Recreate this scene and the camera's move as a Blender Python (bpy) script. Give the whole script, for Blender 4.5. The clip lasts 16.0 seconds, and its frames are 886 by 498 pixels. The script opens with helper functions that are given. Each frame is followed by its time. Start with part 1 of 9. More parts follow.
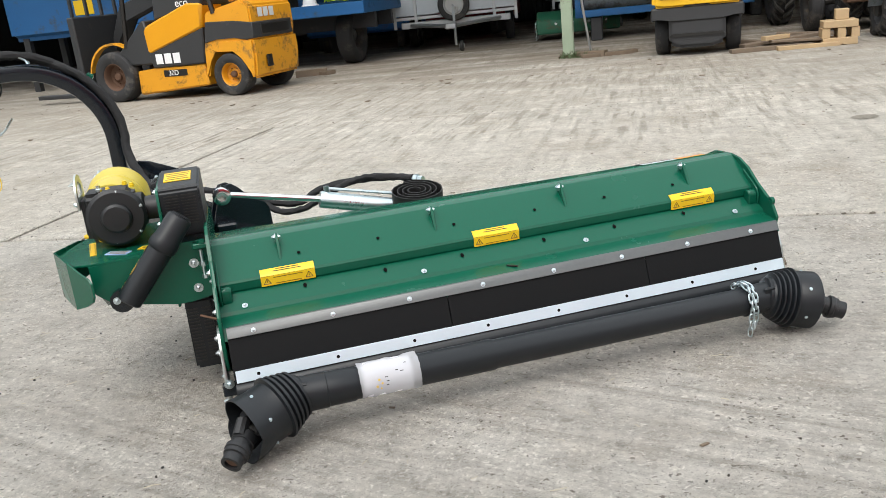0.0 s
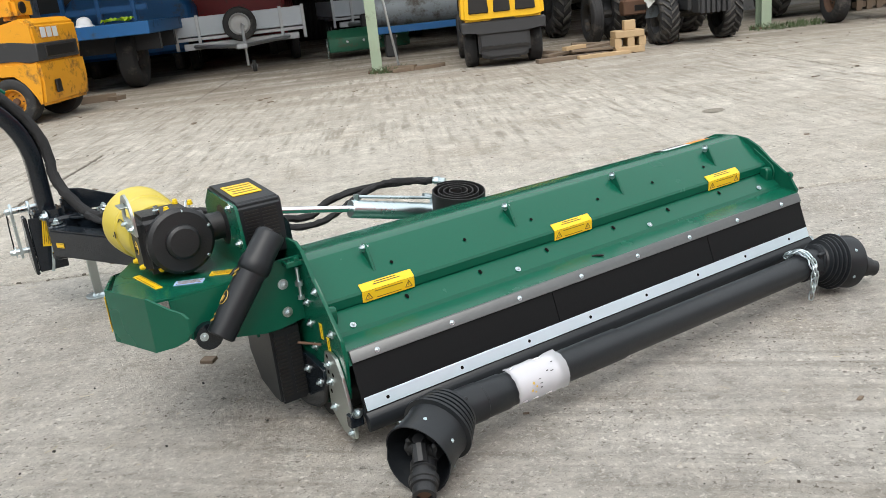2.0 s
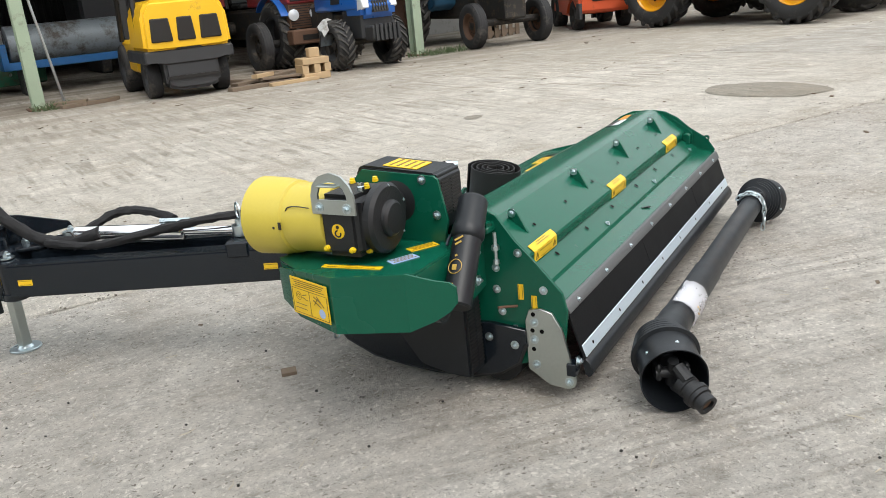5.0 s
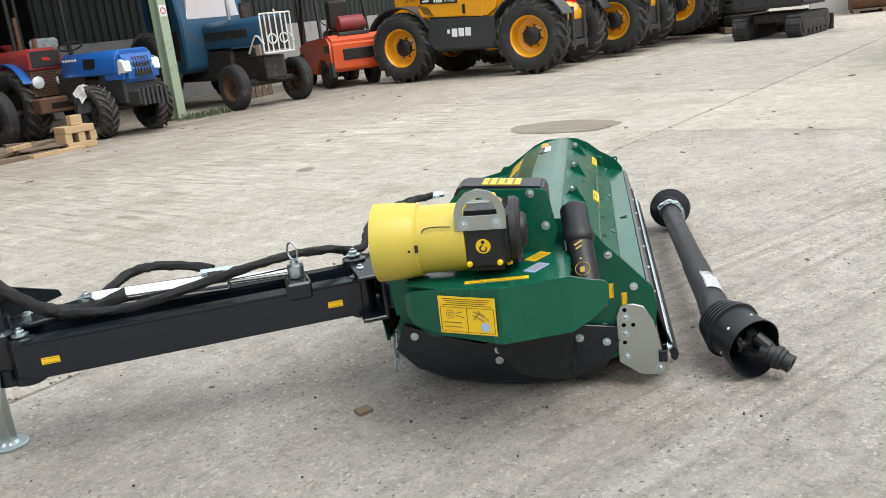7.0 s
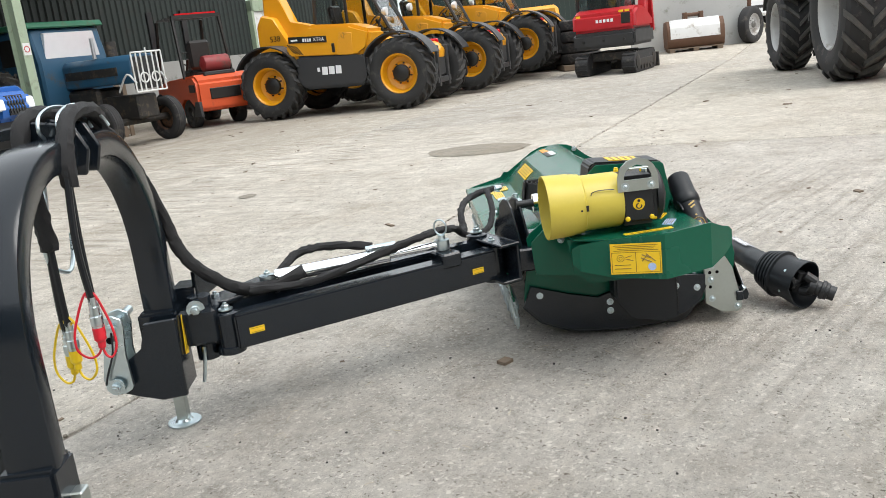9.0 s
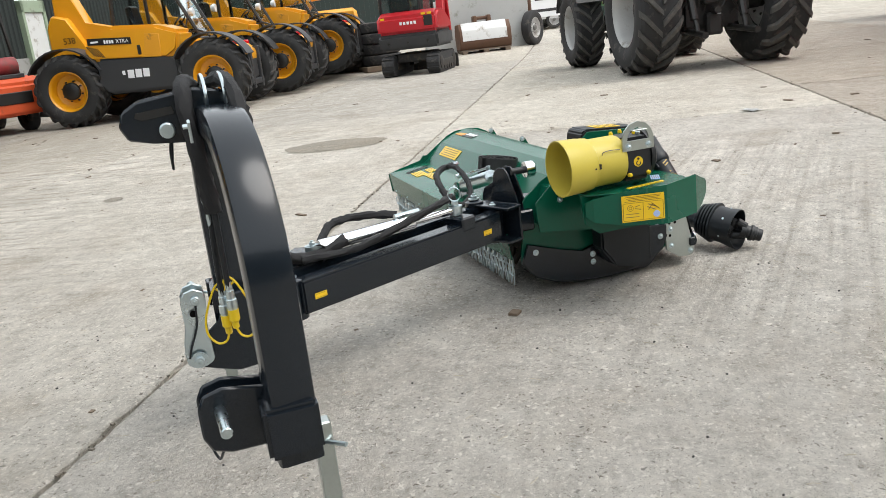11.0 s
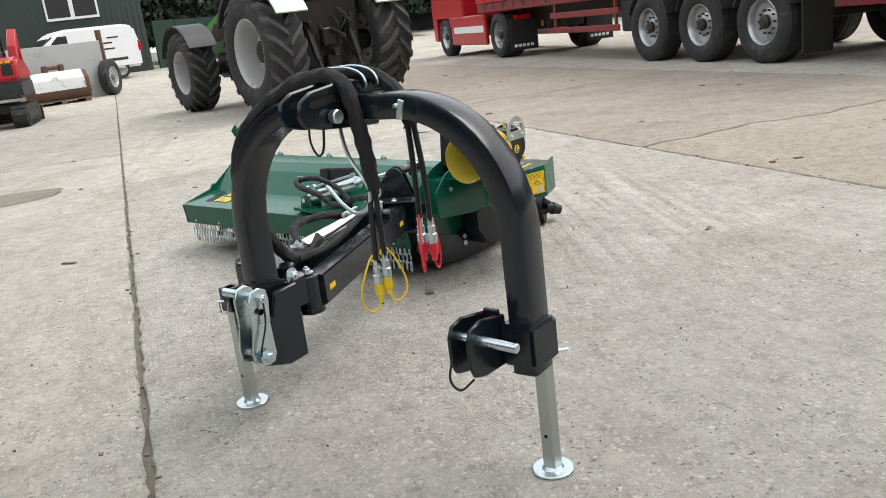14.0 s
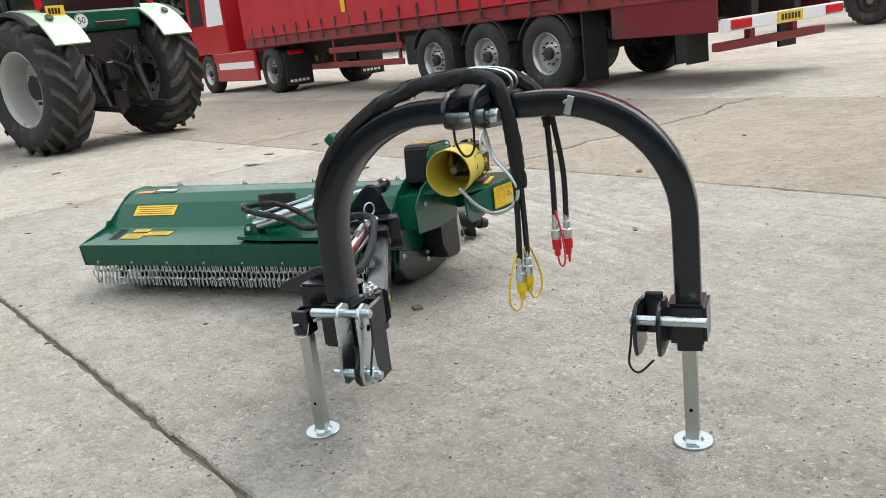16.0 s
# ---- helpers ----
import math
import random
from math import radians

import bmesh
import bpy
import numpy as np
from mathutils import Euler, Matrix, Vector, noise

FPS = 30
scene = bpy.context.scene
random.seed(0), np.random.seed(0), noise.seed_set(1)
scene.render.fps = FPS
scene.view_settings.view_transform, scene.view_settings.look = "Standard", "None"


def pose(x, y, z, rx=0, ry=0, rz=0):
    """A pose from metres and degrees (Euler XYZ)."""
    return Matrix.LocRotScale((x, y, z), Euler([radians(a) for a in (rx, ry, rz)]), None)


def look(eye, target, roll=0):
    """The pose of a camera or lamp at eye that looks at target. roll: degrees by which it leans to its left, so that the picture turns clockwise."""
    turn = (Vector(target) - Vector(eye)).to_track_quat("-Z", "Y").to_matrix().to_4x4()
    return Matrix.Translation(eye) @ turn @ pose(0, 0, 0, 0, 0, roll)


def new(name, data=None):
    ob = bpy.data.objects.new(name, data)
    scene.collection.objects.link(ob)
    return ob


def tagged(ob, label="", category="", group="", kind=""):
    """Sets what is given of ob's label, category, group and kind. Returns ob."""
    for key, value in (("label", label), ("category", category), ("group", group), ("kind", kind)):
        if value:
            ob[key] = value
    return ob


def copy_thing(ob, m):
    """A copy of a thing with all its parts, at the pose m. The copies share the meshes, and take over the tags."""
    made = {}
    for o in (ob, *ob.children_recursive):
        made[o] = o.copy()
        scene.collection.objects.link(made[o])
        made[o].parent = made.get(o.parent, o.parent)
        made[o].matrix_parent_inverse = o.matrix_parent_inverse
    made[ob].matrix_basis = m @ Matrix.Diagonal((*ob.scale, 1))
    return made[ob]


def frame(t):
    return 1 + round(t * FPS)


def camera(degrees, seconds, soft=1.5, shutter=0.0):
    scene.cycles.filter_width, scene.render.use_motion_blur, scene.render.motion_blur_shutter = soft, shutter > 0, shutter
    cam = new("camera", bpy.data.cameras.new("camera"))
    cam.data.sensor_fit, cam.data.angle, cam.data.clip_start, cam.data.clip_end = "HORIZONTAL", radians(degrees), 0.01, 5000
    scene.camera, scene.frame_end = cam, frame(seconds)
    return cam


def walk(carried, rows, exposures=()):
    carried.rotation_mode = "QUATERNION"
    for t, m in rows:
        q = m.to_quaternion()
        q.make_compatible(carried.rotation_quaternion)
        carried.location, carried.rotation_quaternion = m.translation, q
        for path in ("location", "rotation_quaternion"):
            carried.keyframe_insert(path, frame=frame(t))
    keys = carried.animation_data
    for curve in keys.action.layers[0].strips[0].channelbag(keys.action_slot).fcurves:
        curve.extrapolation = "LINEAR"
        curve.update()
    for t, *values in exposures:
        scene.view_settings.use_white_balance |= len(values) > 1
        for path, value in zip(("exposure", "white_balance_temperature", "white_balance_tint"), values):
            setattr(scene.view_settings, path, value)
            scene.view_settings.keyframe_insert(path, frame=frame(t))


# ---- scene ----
cam = camera(56.2, 16.0, soft=0.6)
PATH = [
    (0, (0.147, 0.215, 1.084), (0.58, 2.076, 0.492), -6.0),
    (0.5, (-0.034, 0.324, 1.093), (0.557, 2.139, 0.499), -6.2),
    (1, (-0.288, 0.393, 1.089), (0.447, 2.155, 0.494), -6.3),
    (1.5, (-0.512, 0.524, 1.081), (0.346, 2.229, 0.482), -6.3),
    (2, (-0.69, 0.689, 1.084), (0.275, 2.334, 0.483), -6.3),
    (2.5, (-0.962, 0.766, 1.068), (0.101, 2.348, 0.461), -6.3),
    (3, (-1.159, 0.903, 1.059), (0.01, 2.405, 0.443), -6.2),
    (3.5, (-1.311, 1.113, 1.068), (-0.025, 2.513, 0.446), -6.0),
    (4, (-1.478, 1.283, 1.045), (-0.07, 2.558, 0.419), -5.7),
    (4.2, (-1.547, 1.351, 1.05), (-0.091, 2.572, 0.426), -5.6),
    (6.3, (-2.057, 2.258, 1.067), (-0.225, 2.834, 0.509), -6.1),
    (6.5, (-2.085, 2.351, 1.082), (-0.232, 2.866, 0.532), -6.2),
    (7, (-2.21, 2.553, 1.066), (-0.319, 2.926, 0.533), -6.5),
    (7.5, (-2.371, 2.791, 1.069), (-0.454, 3.039, 0.555), -6.8),
    (8, (-2.409, 3.063, 1.076), (-0.476, 3.197, 0.579), -6.9),
    (8.5, (-2.572, 3.279, 1.065), (-0.632, 3.318, 0.579), -6.9),
    (9, (-2.725, 3.484, 1.067), (-0.784, 3.434, 0.585), -6.6),
    (9.2, (-2.741, 3.581, 1.054), (-0.803, 3.493, 0.569), -6.5),
    (11.3, (-2.872, 4.483, 1.082), (-1.058, 3.828, 0.55), -6.7),
    (11.5, (-2.898, 4.599, 1.079), (-1.11, 3.879, 0.546), -6.7),
    (12, (-2.91, 4.848, 1.079), (-1.194, 3.972, 0.543), -6.7),
    (12.5, (-2.801, 5.073, 1.099), (-1.168, 4.051, 0.561), -6.8),
    (13, (-2.725, 5.32, 1.101), (-1.192, 4.157, 0.557), -6.9),
    (13.5, (-2.635, 5.513, 1.101), (-1.212, 4.217, 0.555), -7.1),
    (14, (-2.427, 5.654, 1.118), (-1.124, 4.235, 0.579), -7.2),
    (14.5, (-2.251, 5.812, 1.109), (-1.077, 4.282, 0.581), -7.2),
    (15, (-2.05, 6.01, 1.133), (-1.007, 4.385, 0.611), -6.9),
    (15.5, (-1.802, 6.087, 1.135), (-0.89, 4.386, 0.61), -6.8),
    (16, (-1.6, 6.205, 1.147), (-0.805, 4.447, 0.621), -6.9),
]
walk(cam, [(t, look(eye, target, roll)) for t, eye, target, roll in PATH], [(0, 0.62), (2.0, 0.62), (4.2, 0.62), (6.5, 0.68), (9.0, 0.68), (11.5, 0.55), (16.0, 0.53)])

# ---- sky and sun: a bright overcast day ----
world = bpy.data.worlds.new("overcast_sky")
world.use_nodes = True
scene.world = world
wn, wl = world.node_tree.nodes, world.node_tree.links
sky = wn.new("ShaderNodeTexSky")
sky.sky_type = "NISHITA"
sky.sun_disc = False
sky.sun_elevation, sky.sun_rotation = radians(52), radians(200)
sky.air_density, sky.dust_density, sky.ozone_density = 1.0, 6.0, 1.0
grey = wn.new("ShaderNodeMix")
grey.data_type = "RGBA"
grey.inputs[0].default_value = 0.82
wl.new(sky.outputs[0], grey.inputs[6])
grey.inputs[7].default_value = (7.15, 7.5, 7.68, 1)
wl.new(grey.outputs[2], wn["Background"].inputs[0])
wn["Background"].inputs[1].default_value = 0.15

sun = new("sun", bpy.data.lights.new("sun", "SUN"))
sun.data.energy, sun.data.angle, sun.data.color = 1.3, radians(35), (1.0, 0.98, 0.95)
sun.matrix_world = look((-6, -9, 19), (0, 0, 0))


# ---- building helpers ----
W = {}


def thing(name, m, label, category, group="", kind=""):
    ob = new(name)
    ob.empty_display_size = 0.1
    ob.matrix_world = m
    W[ob] = m.copy()
    return tagged(ob, label, category, group, kind)


def finish(bm, name, material, smooth=35):
    bmesh.ops.recalc_face_normals(bm, faces=bm.faces)
    me = bpy.data.meshes.new(name)
    bm.to_mesh(me)
    bm.free()
    me.materials.append(material)
    me.polygons.foreach_set("use_smooth", [True] * len(me.polygons))
    me.set_sharp_from_angle(angle=radians(smooth))
    return me


def part(name, bm, material, parent, label="", local=False, smooth=35):
    """One mesh under a thing or a part. Geometry in world metres unless local."""
    m = W[parent]
    if not local:
        bm.transform(m.inverted())
    ob = new(name, finish(bm, name, material, smooth))
    ob.parent = parent
    W[ob] = m
    return tagged(ob, label)


def solid(name, bm, material, label, category, group="", kind="", base=None, smooth=35):
    """A top-level thing of one mesh, its origin at base."""
    m = base if base else Matrix()
    bm.transform(m.inverted())
    ob = new(name, finish(bm, name, material, smooth))
    ob.matrix_world = m
    W[ob] = m.copy()
    return tagged(ob, label, category, group, kind)


def put(name, mesh, m, parent):
    """A piece that shares its mesh, at the world (or thing's own) pose m."""
    ob = new(name, mesh)
    ob.parent = parent
    ob.matrix_local = m
    W[ob] = W[parent]
    return ob


def frame3(p, d):
    """A matrix at p whose z axis runs along d."""
    d = Vector(d).normalized()
    m = d.to_track_quat("Z", "Y").to_matrix().to_4x4()
    m.translation = p
    return m


def bev(bm, verts, w, seg=1):
    if w:
        es = list({e for v in verts for e in v.link_edges})
        bmesh.ops.bevel(bm, geom=es, offset=w, segments=seg, affect="EDGES", clamp_overlap=True)


def box(bm, c, s, rot=None, b=0.0, seg=1):
    m = Matrix.Translation(c) @ (rot if rot else Matrix()) @ Matrix.Diagonal((*s, 1))
    r = bmesh.ops.create_cube(bm, size=1, matrix=m)
    bev(bm, r["verts"], b, seg)
    return bm


def span(bm, lo, hi, b=0.0, seg=1):
    return box(bm, [(p + q) / 2 for p, q in zip(lo, hi)], [abs(q - p) for p, q in zip(lo, hi)], None, b, seg)


def prism(bm, pts, lo, hi, ax="x", b=0.0, seg=1):
    """A flat outline pushed from lo to hi along an axis."""
    def at(p, v):
        return (v, p[0], p[1]) if ax == "x" else (p[0], v, p[1]) if ax == "y" else (p[0], p[1], v)
    a = [bm.verts.new(at(p, lo)) for p in pts]
    c = [bm.verts.new(at(p, hi)) for p in pts]
    n = len(pts)
    bm.faces.new(a)
    bm.faces.new(c[::-1])
    for i in range(n):
        bm.faces.new((a[i], c[i], c[(i + 1) % n], a[(i + 1) % n]))
    bev(bm, a + c, b, seg)
    return bm


def lathe(bm, prof, p, d, n=20, cap=True):
    """A turned shape: (radius, height) pairs along d from p."""
    m = frame3(p, d)
    rings = []
    for r, h in prof:
        rings.append([bm.verts.new(m @ Vector((r * math.cos(2 * math.pi * i / n), r * math.sin(2 * math.pi * i / n), h))) for i in range(n)])
    for a, c in zip(rings, rings[1:]):
        for i in range(n):
            bm.faces.new((a[i], a[(i + 1) % n], c[(i + 1) % n], c[i]))
    if cap:
        bm.faces.new(rings[0][::-1])
        bm.faces.new(rings[-1])
    return bm


def cyl(bm, p, q, r, r2=None, n=16, c=0.0):
    p, q = Vector(p), Vector(q)
    L = (q - p).length
    r2 = r if r2 is None else r2
    prof = [(r, 0), (r2, L)]
    if c:
        prof = [(r - c, 0), (r, c), (r2, L - c), (r2 - c, L)]
    return lathe(bm, prof, p, q - p, n)


def curve(pts, sub=6):
    """A smooth line through points."""
    P = [Vector(p) for p in pts]
    P = [2 * P[0] - P[1]] + P + [2 * P[-1] - P[-2]]
    out = []
    for i in range(1, len(P) - 2):
        for k in range(sub):
            t = k / sub
            a, b2, c, d = P[i - 1], P[i], P[i + 1], P[i + 2]
            out.append(0.5 * ((2 * b2) + (c - a) * t + (2 * a - 5 * b2 + 4 * c - d) * t * t + (3 * b2 - a - 3 * c + d) * t ** 3))
    out.append(P[-2])
    return out


def sweep(bm, pts, sect, up=(0, 0, 1), closed=False):
    """A section of (side, up) pairs carried along a line."""
    pts = [Vector(p) for p in pts]
    n, rings = len(pts), []
    ref = Vector(up)
    for i, p in enumerate(pts):
        a = pts[i - 1] if (i or closed) else p
        c = pts[(i + 1) % n] if (i < n - 1 or closed) else p
        t = (c - a).normalized()
        side = t.cross(ref)
        if side.length < 1e-4:
            side = t.cross(Vector((0.3, 1, 0.2)))
        side.normalize()
        u = side.cross(t).normalized()
        ref = u
        rings.append([bm.verts.new(p + side * s + u * h) for s, h in sect])
    m = len(sect)
    pairs = list(zip(rings, rings[1:])) + ([(rings[-1], rings[0])] if closed else [])
    for a, c in pairs:
        for i in range(m):
            bm.faces.new((a[i], a[(i + 1) % m], c[(i + 1) % m], c[i]))
    if not closed:
        bm.faces.new(rings[0][::-1])
        bm.faces.new(rings[-1])
    return bm


def disc(r, n=8):
    return [(r * math.cos(2 * math.pi * i / n), r * math.sin(2 * math.pi * i / n)) for i in range(n)]


def tube(bm, pts, r, n=8, sub=6, closed=False):
    return sweep(bm, curve(pts, sub) if sub else pts, disc(r, n), closed=closed)


def skin(pts, t):
    """A bent sheet's outline: the line pts and its copy t to the inside."""
    P = [Vector((*p, 0)) for p in pts]
    out = []
    for i, p in enumerate(P):
        a, c = P[max(i - 1, 0)], P[min(i + 1, len(P) - 1)]
        d = (c - a).normalized()
        nrm = Vector((d.y, -d.x, 0))
        q = p + nrm * t
        out.append((q.x, q.y))
    return [tuple(p) for p in pts] + out[::-1]


def BM():
    return bmesh.new()


# ---- materials ----
def nodes_of(name):
    m = bpy.data.materials.new(name)
    m.use_nodes = True
    return m, m.node_tree.nodes, m.node_tree.links, m.node_tree.nodes["Principled BSDF"]


def noise_node(N, L, vec, scale, detail=4, rough=0.55):
    t = N.new("ShaderNodeTexNoise")
    t.inputs["Scale"].default_value, t.inputs["Detail"].default_value, t.inputs["Roughness"].default_value = scale, detail, rough
    L.new(vec, t.inputs["Vector"])
    return t.outputs[0]


def ramp(N, L, fac, stops):
    r = N.new("ShaderNodeValToRGB")
    e = r.color_ramp.elements
    while len(e) < len(stops):
        e.new(0.5)
    for k, (pos, col) in zip(e, stops):
        k.position = pos
        k.color = (*col, 1) if len(col) == 3 else col
    L.new(fac, r.inputs[0])
    return r.outputs[0]


def mixc(N, L, fac, a, b, mode="MIX"):
    x = N.new("ShaderNodeMix")
    x.data_type, x.blend_type = "RGBA", mode
    for s, v in ((0, fac), (6, a), (7, b)):
        if hasattr(v, "is_linked"):
            L.new(v, x.inputs[s])
        else:
            x.inputs[s].default_value = v if s == 0 else (*v, 1)
    return x.outputs[2]


def surface(name, col, rough=0.5, metal=0.0, var=0.12, scale=5.0, grain=90.0, bump=0.15, dirt=None, dirt_at=0.62, dirt_scale=3.0, coat=0.0, spec=0.5, world_space=False):
    """A plain-coloured stuff with grain, broad unevenness and, if asked, dirt or rust in patches."""
    m, N, L, p = nodes_of(name)
    if world_space:
        vec = N.new("ShaderNodeNewGeometry").outputs["Position"]
    else:
        vec = N.new("ShaderNodeTexCoord").outputs["Object"]
    broad = noise_node(N, L, vec, scale, 5)
    fine = noise_node(N, L, vec, grain, 3)
    dark = tuple(c * (1 - var) for c in col)
    light = tuple(min(1, c * (1 + var)) for c in col)
    c = mixc(N, L, broad, dark, light)
    c = mixc(N, L, 0.35, c, mixc(N, L, fine, dark, light))
    r = N.new("ShaderNodeMapRange")
    r.inputs[3].default_value, r.inputs[4].default_value = max(0.03, rough - 0.08), min(1, rough + 0.1)
    L.new(broad, r.inputs[0])
    if dirt:
        patch = noise_node(N, L, vec, dirt_scale, 8, 0.7)
        f = ramp(N, L, patch, [(dirt_at - 0.06, (0, 0, 0)), (dirt_at + 0.08, (1, 1, 1))])
        c = mixc(N, L, f, c, dirt)
        rr = N.new("ShaderNodeMix")
        L.new(f, rr.inputs[0])
        L.new(r.outputs[0], rr.inputs[2])
        rr.inputs[3].default_value = 0.85
        L.new(rr.outputs[0], p.inputs["Roughness"])
    else:
        L.new(r.outputs[0], p.inputs["Roughness"])
    L.new(c, p.inputs["Base Color"])
    p.inputs["Metallic"].default_value = metal
    p.inputs["Coat Weight"].default_value = coat
    p.inputs["Coat Roughness"].default_value = 0.12
    p.inputs["Specular IOR Level"].default_value = spec
    if bump:
        b = N.new("ShaderNodeBump")
        b.inputs["Strength"].default_value, b.inputs["Distance"].default_value = bump, 0.004
        L.new(fine, b.inputs["Height"])
        L.new(b.outputs[0], p.inputs["Normal"])
    return m


GREEN = surface("green_paint", (0.0030, 0.080, 0.046), 0.24, 0, 0.12, 4, 160, 0.02, coat=0.12, spec=0.26)
GREEN_OLD = surface("faded_green_paint", (0.02, 0.13, 0.07), 0.5, 0, 0.2, 3, 90, 0.1, dirt=(0.10, 0.08, 0.05), dirt_at=0.6)
BLACK = surface("black_paint", (0.0064, 0.0098, 0.0142), 0.22, 0, 0.15, 6, 150, 0.02, coat=0.2, spec=0.36)
CAST = surface("black_cast_iron", (0.0085, 0.0092, 0.0105), 0.48, 0, 0.2, 10, 220, 0.25)
PLASTIC = surface("black_plastic", (0.0080, 0.0100, 0.0125), 0.42, 0, 0.15, 8, 300, 0.08, spec=0.4)
RUBBER = surface("black_rubber", (0.009, 0.009, 0.009), 0.62, 0, 0.2, 8, 120, 0.15)
FLAP = surface("rubber_sheet", (0.0044, 0.0048, 0.0054), 0.6, 0, 0.2, 6, 120, 0.08, spec=0.2)
SLEEVE = surface("woven_sleeve", (0.006, 0.006, 0.007), 0.75, 0, 0.25, 20, 420, 0.5)
ZINC = surface("zinc_plate", (0.56, 0.64, 0.665), 0.28, 1.0, 0.12, 9, 160, 0.05)
ZINC_PALE = surface("pale_zinc_strip", (0.66, 0.77, 0.84), 0.38, 0.55, 0.06, 7, 120, 0.03)
ZINC_PASS = surface("passivated_zinc", (0.47, 0.51, 0.49), 0.34, 1.0, 0.16, 5, 120, 0.05)
GALV = surface("galvanised_steel", (0.45, 0.47, 0.48), 0.45, 0.85, 0.2, 14, 60, 0.06)
CHROME = surface("chromed_rod", (0.80, 0.81, 0.83), 0.13, 1.0, 0.05, 6, 90, 0.01)
CLAMP = surface("clamp_steel", (0.15, 0.155, 0.155), 0.5, 0.8, 0.2, 8, 90, 0.08)
STEEL = surface("dull_steel", (0.22, 0.22, 0.21), 0.45, 0.9, 0.2, 8, 90, 0.1)
YELLOW = surface("yellow_plastic", (0.50, 0.40, 0.055), 0.42, 0, 0.10, 5, 120, 0.05)
STICKER = surface("yellow_sticker", (0.78, 0.50, 0.012), 0.35, 0, 0.05, 4, 60, 0.0)
STICKER_OR = surface("orange_sticker", (0.75, 0.27, 0.012), 0.35, 0, 0.05, 4, 60, 0.0)
STICKER_BLUE = surface("blue_white_sticker", (0.35, 0.45, 0.70), 0.35, 0, 0.3, 60, 200, 0.0)
INK = surface("black_print", (0.012, 0.011, 0.010), 0.4, 0, 0.05, 4, 60, 0.0)
INK_OLIVE = surface("dark_print", (0.17, 0.10, 0.004), 0.4, 0, 0.1, 4, 60, 0.0)
HOLE_DARK = surface("dark_hole", (0.003, 0.003, 0.003), 0.95, 0, 0.05, 4, 60, 0.0, spec=0.1)
GOLD_INK = surface("gold_print", (0.42, 0.27, 0.05), 0.4, 0, 0.05, 4, 60, 0.0)
WHITE = surface("white_paint", (0.78, 0.79, 0.80), 0.4, 0, 0.06, 3, 60, 0.02)
WHITE_DIRTY = surface("worn_white_paint", (0.62, 0.63, 0.62), 0.5, 0, 0.12, 4, 60, 0.06, dirt=(0.25, 0.22, 0.18), dirt_at=0.62)
PAPER = surface("printed_paper", (0.72, 0.72, 0.76), 0.55, 0, 0.08, 30, 120, 0.1)
RED_CAP = surface("red_rubber_cap", (0.62, 0.015, 0.03), 0.4, 0, 0.1, 10, 120, 0.03)
YEL_CAP = surface("yellow_rubber_cap", (0.75, 0.52, 0.01), 0.4, 0, 0.1, 10, 120, 0.03)
TYRE = surface("tyre_rubber", (0.020, 0.020, 0.020), 0.72, 0, 0.25, 6, 60, 0.2, dirt=(0.075, 0.068, 0.058), dirt_at=0.60, dirt_scale=4)
TYRE_DUSTY = surface("dusty_tyre_rubber", (0.022, 0.022, 0.023), 0.78, 0, 0.3, 5, 60, 0.2, dirt=(0.085, 0.075, 0.066), dirt_at=0.60, dirt_scale=5)
LUG_DUSTY = surface("dusty_tread_rubber", (0.060, 0.058, 0.054), 0.8, 0, 0.3, 7, 60, 0.2, dirt=(0.10, 0.09, 0.078), dirt_at=0.56, dirt_scale=6)
LUG_DARK = surface("worn_tread_rubber", (0.034, 0.034, 0.034), 0.75, 0, 0.25, 7, 60, 0.2, dirt=(0.07, 0.063, 0.055), dirt_at=0.58, dirt_scale=6)
AMBER = surface("digger_yellow_paint", (0.72, 0.32, 0.008), 0.33, 0, 0.08, 3, 60, 0.02, coat=0.3)
AMBER_OLD = surface("battered_yellow_paint", (0.68, 0.30, 0.012), 0.45, 0, 0.14, 3, 60, 0.05, dirt=(0.06, 0.045, 0.03), dirt_at=0.60, dirt_scale=4)
LEMON = surface("forklift_yellow_paint", (0.78, 0.45, 0.012), 0.4, 0, 0.1, 3, 60, 0.02, dirt=(0.25, 0.15, 0.04), dirt_at=0.68)
CHARCOAL = surface("charcoal_plastic", (0.030, 0.031, 0.033), 0.5, 0, 0.2, 4, 80, 0.06, dirt=(0.09, 0.08, 0.07), dirt_at=0.66)
RED_PAINT = surface("red_paint", (0.42, 0.008, 0.014), 0.35, 0, 0.12, 3, 60, 0.02, coat=0.2)
RED_OLD = surface("faded_red_paint", (0.23, 0.022, 0.024), 0.5, 0, 0.2, 4, 60, 0.06, dirt=(0.10, 0.06, 0.05), dirt_at=0.6)
CURTAIN = surface("red_pvc_curtain", (0.46, 0.010, 0.022), 0.42, 0, 0.12, 1.2, 40, 0.04)
ORANGE = surface("orange_paint", (0.60, 0.085, 0.022), 0.45, 0, 0.15, 3, 60, 0.03, dirt=(0.10, 0.06, 0.04), dirt_at=0.66)
BLUE_NEW = surface("bright_blue_paint", (0.012, 0.095, 0.36), 0.3, 0, 0.1, 3, 60, 0.02, coat=0.3)
BLUE_OLD = surface("old_blue_paint", (0.013, 0.068, 0.130), 0.5, 0, 0.2, 3, 60, 0.05, dirt=(0.07, 0.07, 0.065), dirt_at=0.6)
